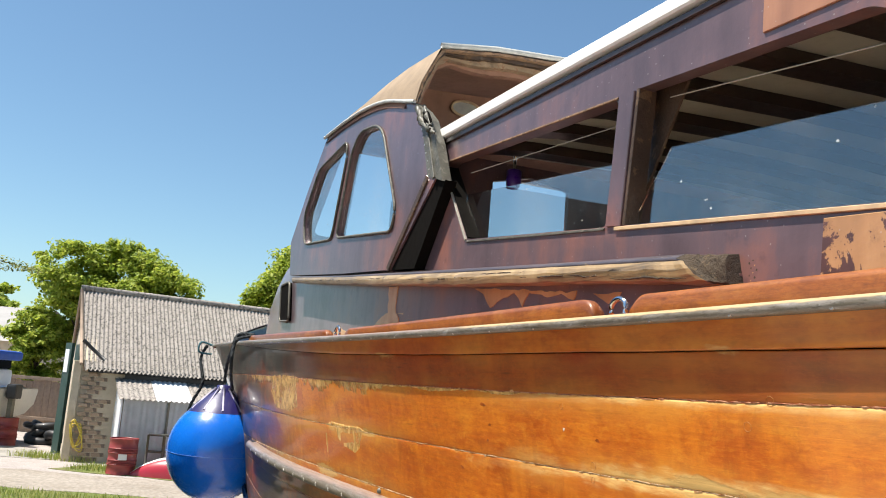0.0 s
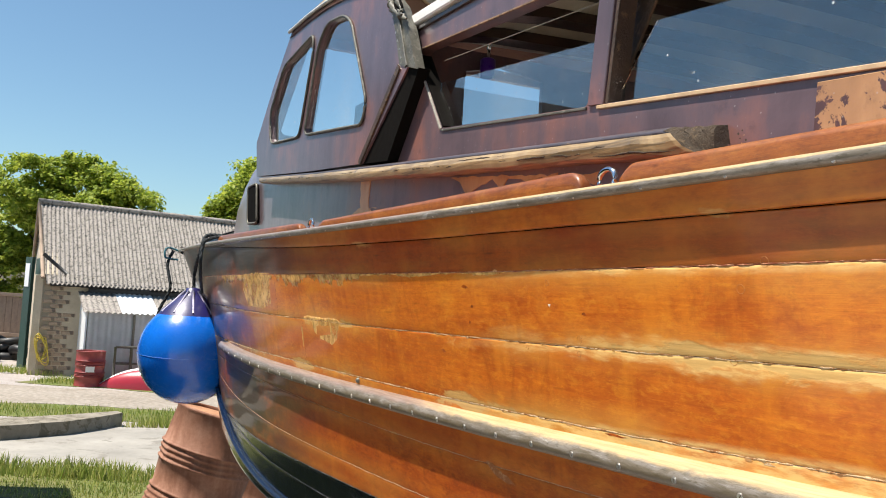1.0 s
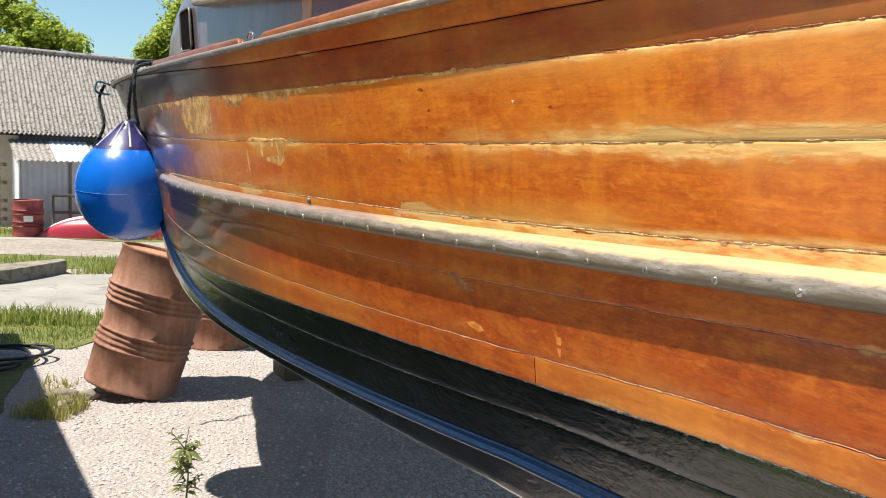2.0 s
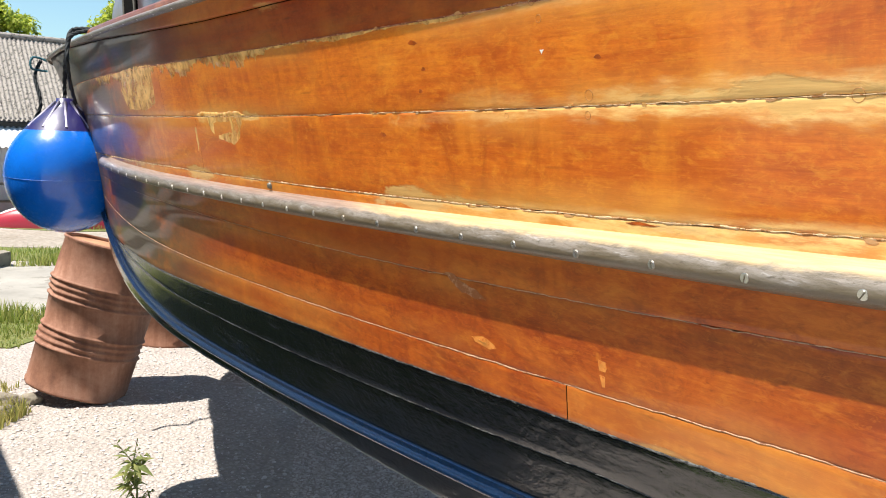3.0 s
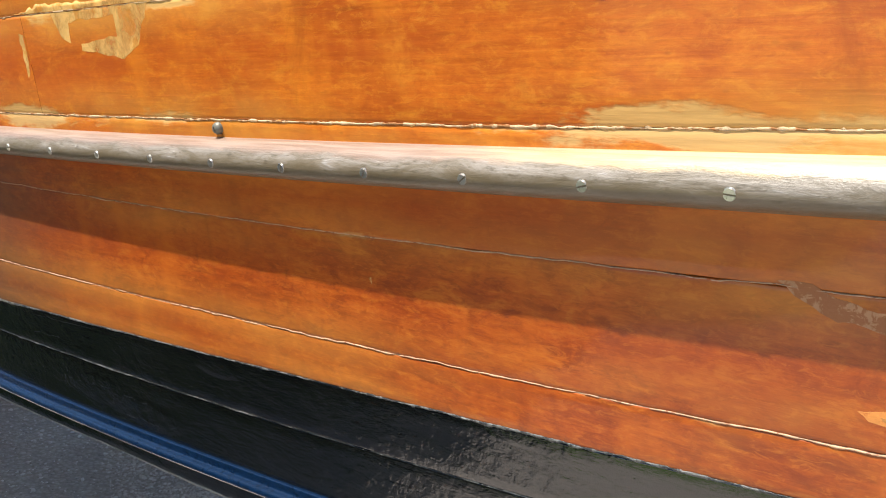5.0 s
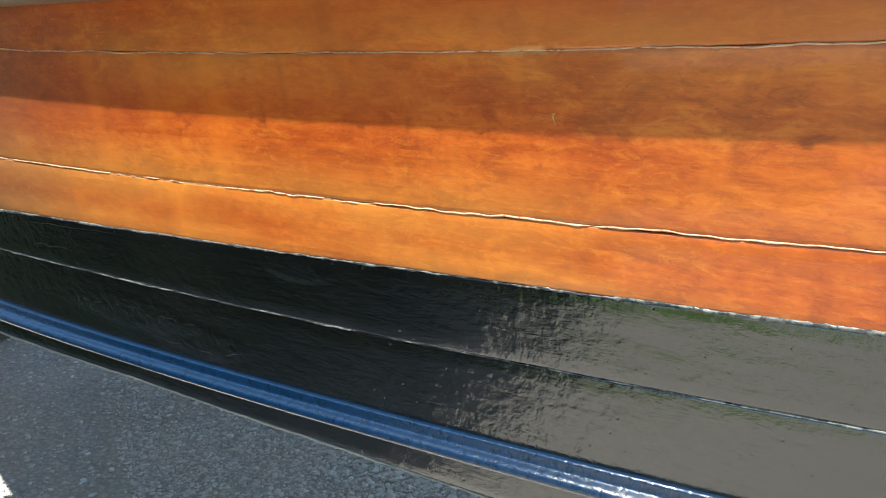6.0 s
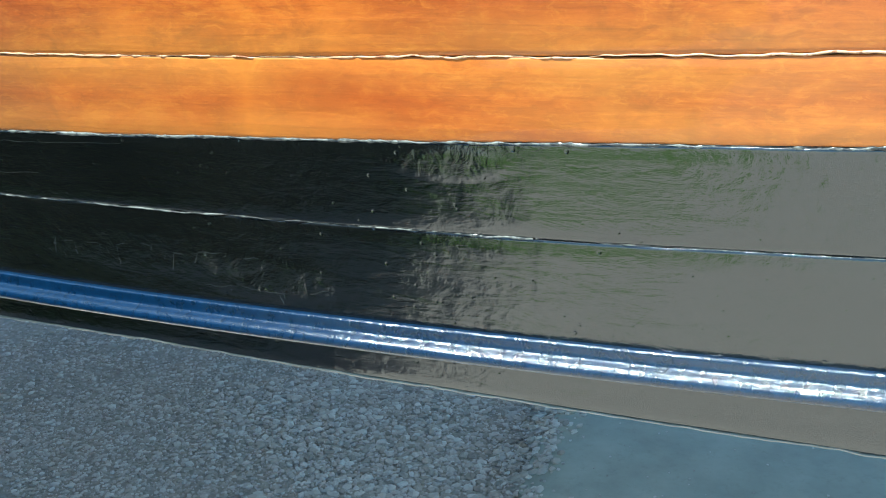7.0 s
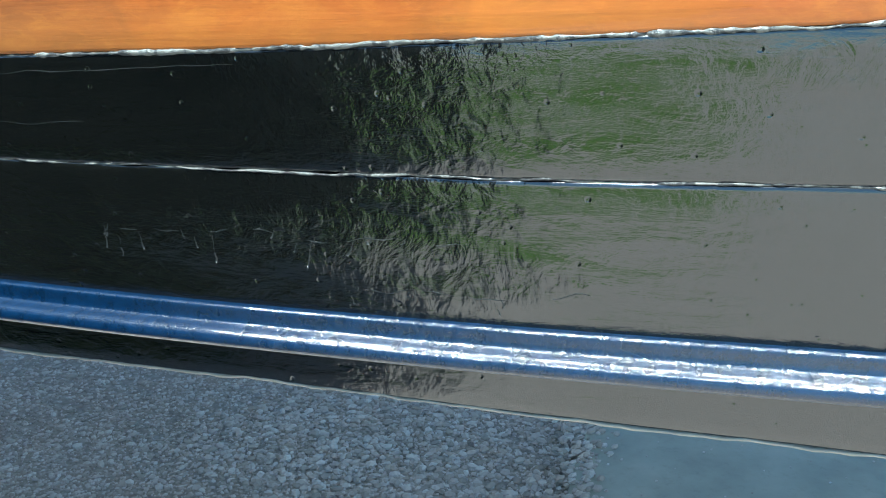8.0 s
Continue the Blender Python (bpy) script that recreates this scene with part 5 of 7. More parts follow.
# ---- wheelhouse ----
wh_outline = [(3.225, 2.215), (3.275, 2.379), (3.043, 2.589), (2.785, 2.785), (2.534, 2.785), (2.308, 2.772), (2.136, 2.754), (1.976, 2.724), (1.843, 2.686), (1.715, 2.644), (1.6, 2.489), (1.49, 2.345), (1.818, 2.105), (2.4, 2.145)]
wh_a = rounded([(2.995, 2.334), (3.042, 2.476), (2.85, 2.655), (2.455, 2.690), (2.432, 2.63), (2.548, 2.30)], 0.045)
wh_b = rounded([(2.482, 2.297), (2.375, 2.625), (2.28, 2.688), (2.09, 2.665), (2.005, 2.62), (1.805, 2.305), (1.83, 2.233)], 0.045)
for v0 in (WH, mirror_v(WH)):
    wheel = plate("wheelhouse_side", wh_outline, [wh_a, wh_b], 0.03, at_v(v0), M["cabin"], boat, "faded purple-brown wheelhouse side")
    out = 1 if v0 > MID else -1
    for w in (wh_a, wh_b):
        g = plate("pane", w, [], 0.005, at_v(v0 - out * 0.012), M["glass"], wheel)
        g.visible_shadow = False
        pts = [bv(a, v0 + out * 0.004, b) for a, b in w]
        tube("window_seal", pts + pts[:2], 0.0050, M["tarnish"], wheel, "thin grey window seal", 6, False)
plate("windscreen", [(WH - 0.03, 0.0), (mirror_v(WH - 0.03), 0.0), (mirror_v(WH - 0.03), 1.0), (WH - 0.03, 1.0)], [rounded([(-0.22, 0.10), (-1.52, 0.10), (-1.52, 0.92), (-0.22, 0.92)], 0.05), rounded([(-1.6, 0.10), (-2.05, 0.10), (-2.05, 0.92), (-1.6, 0.92)], 0.05)], 0.03, lambda a, b, d: bv(3.275 - 0.49 * b - d, a, 2.379 + 0.406 * b), M["cabin"], boat, "raked windscreen frame")
# aft edge: black plates painting the shade of gap and corner, and metal strips
plate("wheelhouse_strut", [(1.53, 2.36), (1.83, 2.106), (1.615, 2.09), (1.42, 2.33)], [], 0.036, at_v(WH - 0.006), M["dark"], boat, "black plate for the deep shade in the gap under the wheelhouse edge")
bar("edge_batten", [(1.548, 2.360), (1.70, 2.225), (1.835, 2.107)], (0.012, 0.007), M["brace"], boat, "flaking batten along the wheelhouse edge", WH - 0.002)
plate("cabin_corner", [(1.80, 1.9), (1.80, 2.49), (1.56, 2.49), (1.55, 2.40), (1.36, 2.14), (1.36, 1.9)], [], 0.010, at_v(CAB - 0.0355), M["dark"], boat, "black panel standing in for shade in the inner corner")
plate("hood_strip", [(1.706, 2.64), (1.614, 2.515), (1.546, 2.364), (1.424, 2.327), (1.494, 2.457), (1.560, 2.545), (1.618, 2.590)], [], 0.03, at_v(WH + 0.003), M["tarnish"], boat, "riveted tarnished metal hood strip")
bar("strip_rib", [(1.628, 2.60), (1.555, 2.487), (1.486, 2.346)], (0.007, 0.006), M["tarnish"], boat, "raised rib of the metal strip", WH + 0.003)
for q in range(8):
    f = (q + 0.5) / 8
    screw(1.672 - 0.145 * f, WH + 0.003, 2.605 - 0.235 * f, 0.6)

# crumpled end of the strip and a black plate for the shade in the hollow beside it
for k, (a0, b0, a1, b1, r) in enumerate(((1.66, 2.61, 1.60, 2.55, 0.014), (1.60, 2.60, 1.53, 2.52, 0.009), (1.62, 2.55, 1.52, 2.50, 0.011), (1.56, 2.53, 1.50, 2.49, 0.008))):
    pts = [bv(a0 + (a1 - a0) * q / 9, WH + 0.012 + 0.010 * noise.noise((q * 0.7, k, 1)), b0 + (b1 - b0) * q / 9 + 0.010 * noise.noise((q * 0.6, k, 6))) for q in range(10)]
    tube("crumpled_trim", pts, [r * (0.7 + 0.5 * noise.noise((q * 0.9, k, 3))) for q in range(10)], M["tarnish"], boat, "crumpled grey trim at the hood's corner", 7)
plate("trim_hollow", rounded([(1.605, 2.585), (1.565, 2.575), (1.525, 2.530), (1.545, 2.505), (1.585, 2.540)], 0.015), [], 0.006, at_v(WH + 0.014), M["dark"], boat, "black plate for the shade inside the hollow trim")


# canvas hood
hs = np.linspace(1.70, 2.80, 12)
edge_z = np.interp(hs, [1.715, 1.843, 1.976, 2.136, 2.308, 2.534, 2.785], [2.644, 2.686, 2.724, 2.754, 2.772, 2.785, 2.787])
k = (hs - 1.70) / 1.10
sh = np.interp(hs, [1.70, 2.0, 2.27, 2.54, 2.80], [2.845, 2.872, 2.882, 2.862, 2.800])
cr = sh + 0.075 * (1 - k) + 0.04 * k
rows = []
for a, e, b, c in zip(hs, edge_z, sh, cr):
    half = [(WH + 0.006, e - 0.004), (WH - 0.01, e + 0.35 * (b - e)), (WH - 0.07 - 0.0 * a, b), (-0.40, b + 0.45 * (c - b)), (-0.75, b + 0.85 * (c - b)), (MID, c)]
    full = half + [(mirror_v(v), z) for v, z in half[-2::-1]]
    rows.append([tuple(bv(a, v, z)) for v, z in full])
H = np.array(rows)
sheet("canvas_hood", H, M["canvas"], boat, "tan canvas wheelhouse hood, folded open at its after edge")
H2 = H.copy()
H2[..., 2] -= 0.02
sheet("hood_lining", H2[1:], M["hoodlining"], boat, "brown hood lining")
def hood_board(ds, dz, deep, thick, mat, label, k):
    """A flaking board bent under the after edge of the hood."""
    ring = [Vector(p) for p in H[0][: len(H[0]) // 2 + 3]]
    pts = [ring[i].lerp(ring[i + 1], q / 14) for i in range(len(ring) - 1) for q in range(14)] + [ring[-1]]
    rows_ = []
    mid = bv(1.70, MID, 2.45)
    for i, p in enumerate(pts):
        inn = (mid - p).normalized()
        fwd = Vector((BOW.x, BOW.y, 0))
        fray = 0.006 * noise.noise(p * 17 + Vector((k, 0, 0))) + 0.004 * noise.noise(p * 60 + Vector((0, k, 0)))
        narrow = 0.36 + 0.64 * min(1.0, max(0.0, (i - 24) / 9))
        o = p + fwd * ds + inn * dz * narrow
        rows_.append([tuple(o + fwd * a + inn * b) for a, b in ((fray, 0), (thick, 0), (thick, deep * narrow + fray), (fray * 0.6, deep * narrow + fray))])
    sheet("hood_bow", np.array(rows_), mat, boat, label, closed=True, smooth=False)


hood_board(-0.004, 0.010, 0.014, 0.030, M["hoodwood"], "flaking wooden hood bow", 1)
hood_board(0.016, 0.026, 0.020, 0.030, M["brace"], "dark split hood bow", 2)
hood_board(0.034, 0.040, 0.036, 0.030, M["hoodpale"], "pale peeling hood board", 3)
hood_board(0.060, 0.078, 0.030, 0.030, M["hoodlining"], "brown hood board", 4)
tube("hood_edge", [Vector(p) + Vector((0, 0, 0.008)) for p in H[0][2:9]], 0.010, M["studded"], boat, "pale grey studded hood edge", 6)
tube("hood_beading", [bv(a, WH + 0.008, e) for a, e in zip(hs, edge_z)], 0.007, M["studded"], boat, "pale grey studded edge beading", 6)
plate("hood_back", [(WH - 0.06, 2.70), (mirror_v(WH - 0.06), 2.70), (mirror_v(WH - 0.06), 2.83), (MID, 2.90), (WH - 0.06, 2.83)], [], 0.02, lambda a, b, d: bv(2.08 + d, a, b), M["hoodlining"], boat, "brown lining board")
ellipse = [(-0.468 + 0.060 * math.cos(w), 2.789 + 0.030 * math.sin(w)) for w in np.linspace(0, 2 * math.pi, 25)]
plate("hood_window", ellipse[:-1], [], 0.004, lambda a, b, d: bv(2.072 + d, a, b), M["hoodpane"], boat, "small cloudy oval window in the lining")
oval = [bv(2.068, a, b) for a, b in ellipse]
tube("hood_window_rim", oval, 0.005, M["trimwood"], boat, "oval window rim", 6, False)

# ---- fore cabin: coaming and rounded front ----
path = [(1.70, CAB), (2.2, CAB), (2.8, CAB), (3.25, CAB), (3.45, CAB), (3.75, CAB - 0.015), (4.0, CAB - 0.04), (4.2, CAB - 0.09), (4.35, CAB - 0.18), (4.45, CAB - 0.4), (4.5, MID)]
lv = [(1.84, 0.0), (1.96, 0.0), (2.11, -0.06), (2.22, -0.20), (2.29, -0.36), (2.34, -0.62)]
rows = []
for z, ds in lv:
    rows.append([tuple(bv(a + ds * np.clip((a - 2.9) / 0.9, 0, 1), v, min(z, 2.12 + 0.20 * np.clip((a - 1.7) / 1.2, 0, 1) if a < 2.9 else z))) for a, v in path])
sheet("fore_coaming", np.array(rows), M["coaming"], boat, "weathered coaming with blue sheen and peeled bare patches")
bare_patches = [
    [(1.915, 2.06), (1.83, 2.055), (1.835, 1.97), (1.80, 1.95), (1.80, 1.93), (2.06, 1.925), (2.0, 1.95), (1.91, 1.975)],
    [(1.82, 1.962), (1.60, 1.975), (1.42, 1.992), (1.26, 2.02), (1.20, 2.0), (1.40, 1.975), (1.60, 1.958)],
    [(1.22, 2.0), (0.72, 1.955), (0.735, 1.94), (0.79, 1.955), (0.84, 1.952), (0.93, 1.968), (0.96, 1.94), (1.0, 1.972), (1.06, 1.962), (1.13, 1.945), (1.17, 1.98)],
    [(0.66, 1.948), (0.56, 1.94), (0.59, 1.918), (0.62, 1.93)],
    [(1.8, 1.925), (1.3, 1.915), (0.98, 1.905), (0.98, 1.90), (1.8, 1.90)],
    [(2.6, 1.915), (2.45, 1.94), (2.3, 1.915), (2.2, 1.925), (2.1, 1.90), (2.6, 1.90)],
]
rows2 = [[tuple(bv(a, mirror_v(v), z)) for a, v in path] for z in (1.84, 2.2)]
sheet("fore_coaming", np.array(rows2), M["coaming"], boat, "weathered coaming")
fr = np.array([rows[-1], [tuple(bv(2.75 + 0.2 * np.clip((a - 2.9) / 0.9, 0, 1), MID, 2.42)) for a, v in path]])
sheet("fore_cabin_top", fr, M["coaming"], boat, "dark fore cabin top")
plate("coaming_patch", [(0.24, 1.852), (1.75, 1.86), (1.75, 2.05), (0.9, 1.99), (0.24, 1.95)], [], 0.006, at_v(CAB + 0.006), M["coaming"], boat, "peeling lower coaming panel")
def torn(poly, k):
    out = []
    for i, p in enumerate(poly):
        a, b = Vector(p), Vector(poly[(i + 1) % len(poly)])
        m = max(2, int((b - a).length / 0.018))
        for j in range(m):
            q = a.lerp(b, j / m)
            out.append((q.x + 0.010 * noise.noise((q.x * 30, q.y * 60, k)), q.y + 0.006 * noise.noise((q.x * 30 + 7, q.y * 60, k))))
    return out


for i, poly in enumerate(bare_patches):
    plate("bare_patch", torn(poly, i), [], 0.004, at_v(CAB + 0.0085 - (0.006 if poly[0][0] > 1.76 else 0)), M["peeled"], boat, "bare wood where the paint has peeled")
# slot opening: its inner shade is a black plate on the surface
plate("vent_slot", rounded([(3.518, 2.195), (3.323, 2.195), (3.262, 2.002), (3.475, 2.010)], 0.03), [], 0.02, lambda a, b, d: bv(a, CAB + 0.014 - d - 0.03 * max(0, a - 3.3), b), M["dark"], boat, "black plate for the shade inside the coaming slot")
slot = [bv(a, CAB + 0.014 - 0.03 * max(0, a - 3.3), b) for a, b in rounded([(3.518, 2.195), (3.323, 2.195), (3.262, 2.002), (3.475, 2.010)], 0.03)]
tube("vent_rim", slot + slot[:2], 0.006, M["steelgrey"], boat, "dull metal slot rim", 6, False)


# ---- deck edge: toe rails, eye bolts ----
def toe_rail(s0, s1, h, v_in=0.012, taper=0.0):
    r = 0.034
    end = r * (1 - np.cos(np.linspace(0.12, math.pi / 2, 7)))
    s = np.concatenate([[s0], s0 + end, np.linspace(s0 + r, s1 - r, 24)[1:-1], s1 - end[::-1], [s1]])
    q = np.clip(np.minimum(s - s0, s1 - s) / r, 0, 1)
    hh = h * (0.12 + 0.88 * np.sqrt(np.maximum(0, 1 - (1 - q) ** 2))) * (1 - taper * (s - s0) / (s1 - s0))
    z0 = level("gunwale", s) + 0.004
    v0 = flank(s, z0) - v_in
    sec = [(0.010, 0.0), (0.012, 0.75), (0.008, 1.0), (-0.006, 1.0), (-0.012, 0.8), (-0.014, 0.0)]
    P = np.stack([bw(s, v0 + a, z0 + hh * b) for a, b in sec], 1)
    uv = np.stack([np.repeat(s[:, None], len(sec), 1), np.repeat(np.array([0, 0.03, 0.04, 0.055, 0.06, 0.09])[None], len(s), 0)], -1)
    return sheet("toe_rail", P, M["toe"], boat, "varnished mahogany toe rail with rounded ends", {"along": uv, "edges": np.full(uv.shape, 0.05)})


toe_rail(0.315, 1.46, 0.036, taper=0.35)
toe_rail(1.62, 2.75, 0.026)
toe_rail(-2.3, 0.228, 0.034)
for s in (0.262, 1.54):
    z = float(level("gunwale", s)) + 0.006
    v = float(flank(s, z)) - 0.008
    tube("eye_bolt", [bv(s + 0.020 * math.cos(w), v, z + 0.014 + (0.016 if math.sin(w) > 0 else 0.014) * math.sin(w)) for w in np.linspace(-0.5, math.pi + 0.5, 14)], 0.0042, M["chrome"], boat, "chrome eye bolt", 8)
# bolt at the third seam
s = 1.31
lathe("bolt", [(0.001, 0.006), (0.005, 0.005), (0.007, 0.002), (0.0075, -0.004)], M["steelgrey"], boat, "weathered bolt head", 12, Matrix.Translation(bv(s, float(flank(s, 1.466)) + 0.001, 1.466)) @ Vector(SIDE).to_track_quat("Z", "Y").to_matrix().to_4x4())


# ---- ground ----
def ground_sheet():
    n = 60
    g = np.sign(np.linspace(-1, 1, n)) * np.abs(np.linspace(-1, 1, n)) ** 3 * 900
    X, Y = np.meshgrid(g, g + 6, indexing="ij")
    return sheet("ground", np.stack([X, Y, np.zeros_like(X)], -1), M["gravel"])


tagged(ground_sheet(), "pale dusty gravel yard", "ground", kind="structure")


def flat(name, pts, z, mat, label, category, thick=0.0, kind="structure"):
    bm = bmesh.new()
    f = bm.faces.new([bm.verts.new((x, y, z)) for x, y in pts])
    if thick:
        r = bmesh.ops.extrude_face_region(bm, geom=[f])
        for v in r["geom"]:
            if isinstance(v, bmesh.types.BMVert):
                v.co.z -= thick
    ob = part(name, bm, mat, None, smooth=False)
    return tagged(ob, label, category, kind=kind)


def ragged(pts, amp=0.08, step=0.25, seed=0):
    out = []
    for i, p in enumerate(pts):
        a, b = Vector(p), Vector(pts[(i + 1) % len(pts)])
        m = max(1, int((b - a).length / step))
        for j in range(m):
            q = a.lerp(b, j / m)
            out.append((q.x + amp * noise.noise((q.x * 1.7, q.y * 1.7, seed)), q.y + amp * noise.noise((q.x * 1.7 + 9, q.y * 1.7, seed))))
    return out


flat("pavement", ragged([(-12, 7.9), (-2.35, 8.15), (-2.45, 9.2), (-2.95, 10.75), (-12, 9.4)], 0.06), 0.012, M["concrete"], "cracked pale concrete slab", "pavement", 0.05)
# raised kerb behind the slab
flat("kerb", ragged([(-14, 8.9), (-5.0, 9.05), (-4.25, 9.34), (-3.79, 9.9), (-3.5, 10.8), (-3.62, 10.95), (-4.0, 10.4), (-4.5, 9.9), (-5.1, 9.6), (-14, 9.4)], 0.05, 0.2, 5), 0.16, M["kerbstone"], "worn mossy raised concrete kerb", "kerb", 0.20)
flat("verge_1", ragged([(-14, 6.5), (-2.15, 6.95), (-2.2, 8.1), (-14, 7.95)], 0.15), 0.008, M["turf"], "patchy mown turf", "grass", 0.03)
flat("shaded_verge", ragged([(-5, 2.9), (-1.75, 2.95), (-1.9, 4.2), (-2.15, 5.6), (-2.3, 6.6), (-5, 6.5)], 0.12), 0.009, M["turf"], "shaded patchy turf beside the unseen added boat", "grass", 0.03)
flat("near_verge", ragged([(-4.6, 0.6), (-2.70, 1.15), (-2.22, 1.7), (-2.25, 2.9), (-4.6, 2.8)], 0.10), 0.008, M["lawn"], "sunlit patch of turf", "grass", 0.03)
flat("verge_2", ragged([(-14, 10.2), (-3.3, 11.2), (-2.2, 11.4), (0, 11.9), (0, 12.6), (-6, 12.3), (-14, 11.6)], 0.2), 0.006, M["turf"], "grassy verge", "grass", 0.03)
flat("track", ragged([(-30, 11.4), (-6, 12.2), (0, 12.5), (6, 13.0), (6, 14.6), (-4, 14.2), (-30, 14.0)], 0.2), 0.010, M["track"], "pale gravel track", "track", 0.03)
flat("verge_3", ragged([(-6.6, 14.6), (-4.0, 14.3), (4, 14.8), (4, 15.8), (-6.3, 15.6)], 0.15), 0.008, M["turf"], "grass by the shed", "grass", 0.03)
flat("yard", ragged([(-30, 14.6), (-7.2, 15.9), (-7.0, 16.4), (-10, 19.0), (-30, 19.0)], 0.1), 0.007, M["concrete"], "concrete apron", "pavement", 0.03)


def blades(name, areas, mat, label, seed):
    """Many thin bent blades; areas: (polygon, number, height)."""
    rng = random.Random(seed)
    V, F = [], []
    for poly, count, h in areas:
        xs, ys = [p[0] for p in poly], [p[1] for p in poly]
        k = 0
        while k < count:
            x, y = rng.uniform(min(xs), max(xs)), rng.uniform(min(ys), max(ys))
            inside = False
            for i in range(len(poly)):
                (x1, y1), (x2, y2) = poly[i - 1], poly[i]
                if (y1 > y) != (y2 > y) and x < (x2 - x1) * (y - y1) / (y2 - y1) + x1:
                    inside = not inside
            if not inside:
                continue
            k += 1
            den = 0.35 + 0.65 * (0.5 + noise.noise((x * 2.2, y * 2.2, seed)))
            if rng.random() > den + 0.25:
                continue
            hh = h * rng.uniform(0.5, 1.25) * (0.6 + den * 0.6)
            w = 0.0035 + hh * 0.022
            a = rng.uniform(0, 6.28)
            dx, dy = math.cos(a) * w, math.sin(a) * w
            lean = rng.uniform(0.1, 0.6) * hh
            b = rng.uniform(0, 6.28)
            lx, ly = math.cos(b) * lean, math.sin(b) * lean
            i = len(V)
            V += [(x - dx, y - dy, 0), (x + dx, y + dy, 0), (x + dx * 0.7 + lx * 0.35, y + dy * 0.7 + ly * 0.35, hh * 0.6), (x - dx * 0.7 + lx * 0.35, y - dy * 0.7 + ly * 0.35, hh * 0.6), (x + lx, y + ly, hh)]
            F += [(i, i + 1, i + 2, i + 3), (i + 3, i + 2, i + 4)]
    return tagged(raw(name, V, F, mat), label, "grass", kind="stuff")


blades("grass", [
    ([(-9, 7.55), (-2.25, 7.75), (-2.2, 8.15), (-9, 7.95)], 6500, 0.115),
    ([(-7, 6.6), (-2.15, 6.95), (-2.2, 7.8), (-7, 7.6)], 7000, 0.045),
    ([(-8, 10.8), (-3.4, 11.1), (-2.3, 11.5), (-2.3, 12.2), (-8, 11.8)], 3500, 0.08),
    ([(-3.5, 10.6), (-2.7, 10.9), (-2.3, 11.4), (-3.2, 11.3)], 900, 0.12),
    ([(-6.4, 14.7), (-3, 14.4), (-1, 14.7), (-1, 15.6), (-6.2, 15.4)], 4500, 0.10),
    ([(-8.0, 16.0), (-6.6, 15.8), (-6.4, 16.2), (-7.4, 16.6)], 700, 0.12),
], M["grass"], "rough sunlit grass", 4)
blades("grass_tuft", [([(-1.98, 5.25), (-1.66, 5.2), (-1.6, 5.5), (-1.85, 5.7)], 420, 0.085), ([(-2.1, 5.8), (-1.85, 5.7), (-1.8, 6.0), (-2.05, 6.1)], 90, 0.05)], M["straw"], "straw-coloured tufts beside the rusty drum", 6)


def stones():
    """Loose gravel, each stone a small angular lump."""
    ico = bmesh.new()
    bmesh.ops.create_icosphere(ico, subdivisions=1, radius=1)
    base = np.array([v.co[:] for v in ico.verts])
    faces = np.array([[v.index for v in f.verts] for f in ico.faces])
    ico.free()
    rng = np.random.RandomState(7)
    V, F = [], []
    n = 0
    zones = [(42000, (-0.15, 2.7, 2.0, 5.4), 0.0018, 0.0075), (26000, (-0.15, 2.7, 1.3, 4.8), 0.0022, 0.0075), (1900, (0.2, 2.9, 0.84, 3.9), 0.0045, 0.013), (5200, (0.42, 3.35, 1.25, 4.45), 0.004, 0.013), (2000, (-0.15, 2.7, 2.0, 5.4), 0.004, 0.012), (9000, (-1.9, 3.4, 0.4, 7.2), 0.003, 0.010), (3000, (-2.2, 2.6, 0.6, 4.6), 0.003, 0.010)]
    for count, (x0, y0, x1, y1), lo, hi in zones:
        x, y = rng.uniform(x0, x1, count), rng.uniform(y0, y1, count)
        r = lo + (hi - lo) * rng.rand(count) ** 3.2
        for a, b, c in zip(x, y, r):
            jig = base * (1 + 0.35 * (rng.rand(len(base), 1) - 0.5))
            jig = jig * (c * np.array([1 + 0.6 * rng.rand(), 0.8 + 0.4 * rng.rand(), 0.55 + 0.25 * rng.rand()]))
            w = rng.rand() * 6.28
            R = np.array([[math.cos(w), -math.sin(w), 0], [math.sin(w), math.cos(w), 0], [0, 0, 1]])
            V.append(jig @ R.T + [a, b, c * 0.25])
            F.append(faces + n)
            n += len(base)
    # chips scattered on the rubber sheet and along its edge
    for k in range(900):
        if k < 260:
            a, b, c, h = rng.uniform(0.75, 2.4), rng.uniform(2.3, 4.0), rng.uniform(0.0012, 0.004), 0.035
        else:
            q = rng.rand()
            a, b, c, h = 0.80 + (0.45 * q) + rng.normal() * 0.035, 3.40 + 0.28 * q + rng.normal() * 0.035, 0.004 + 0.009 * rng.rand() ** 3, 0.034
            if k > 620:
                a, b = 0.80 - 0.1 * q + rng.normal() * 0.03, 3.40 - 1.2 * q
        jig = base * (1 + 0.35 * (rng.rand(len(base), 1) - 0.5)) * (c * np.array([1.3, 0.9, 0.6]))
        V.append(jig + [a, b, h + c * 0.2])
        F.append(faces + n)
        n += len(base)
    V, F = np.concatenate(V), np.concatenate(F)
    me = bpy.data.meshes.new("gravel_stones")
    me.from_pydata(V.tolist(), [], F.tolist())
    me.update()
    return tagged(link_mesh("gravel_stones", me, M["stones"], smooth=False), "loose grey and buff gravel stones", "gravel", kind="stuff")


stones()
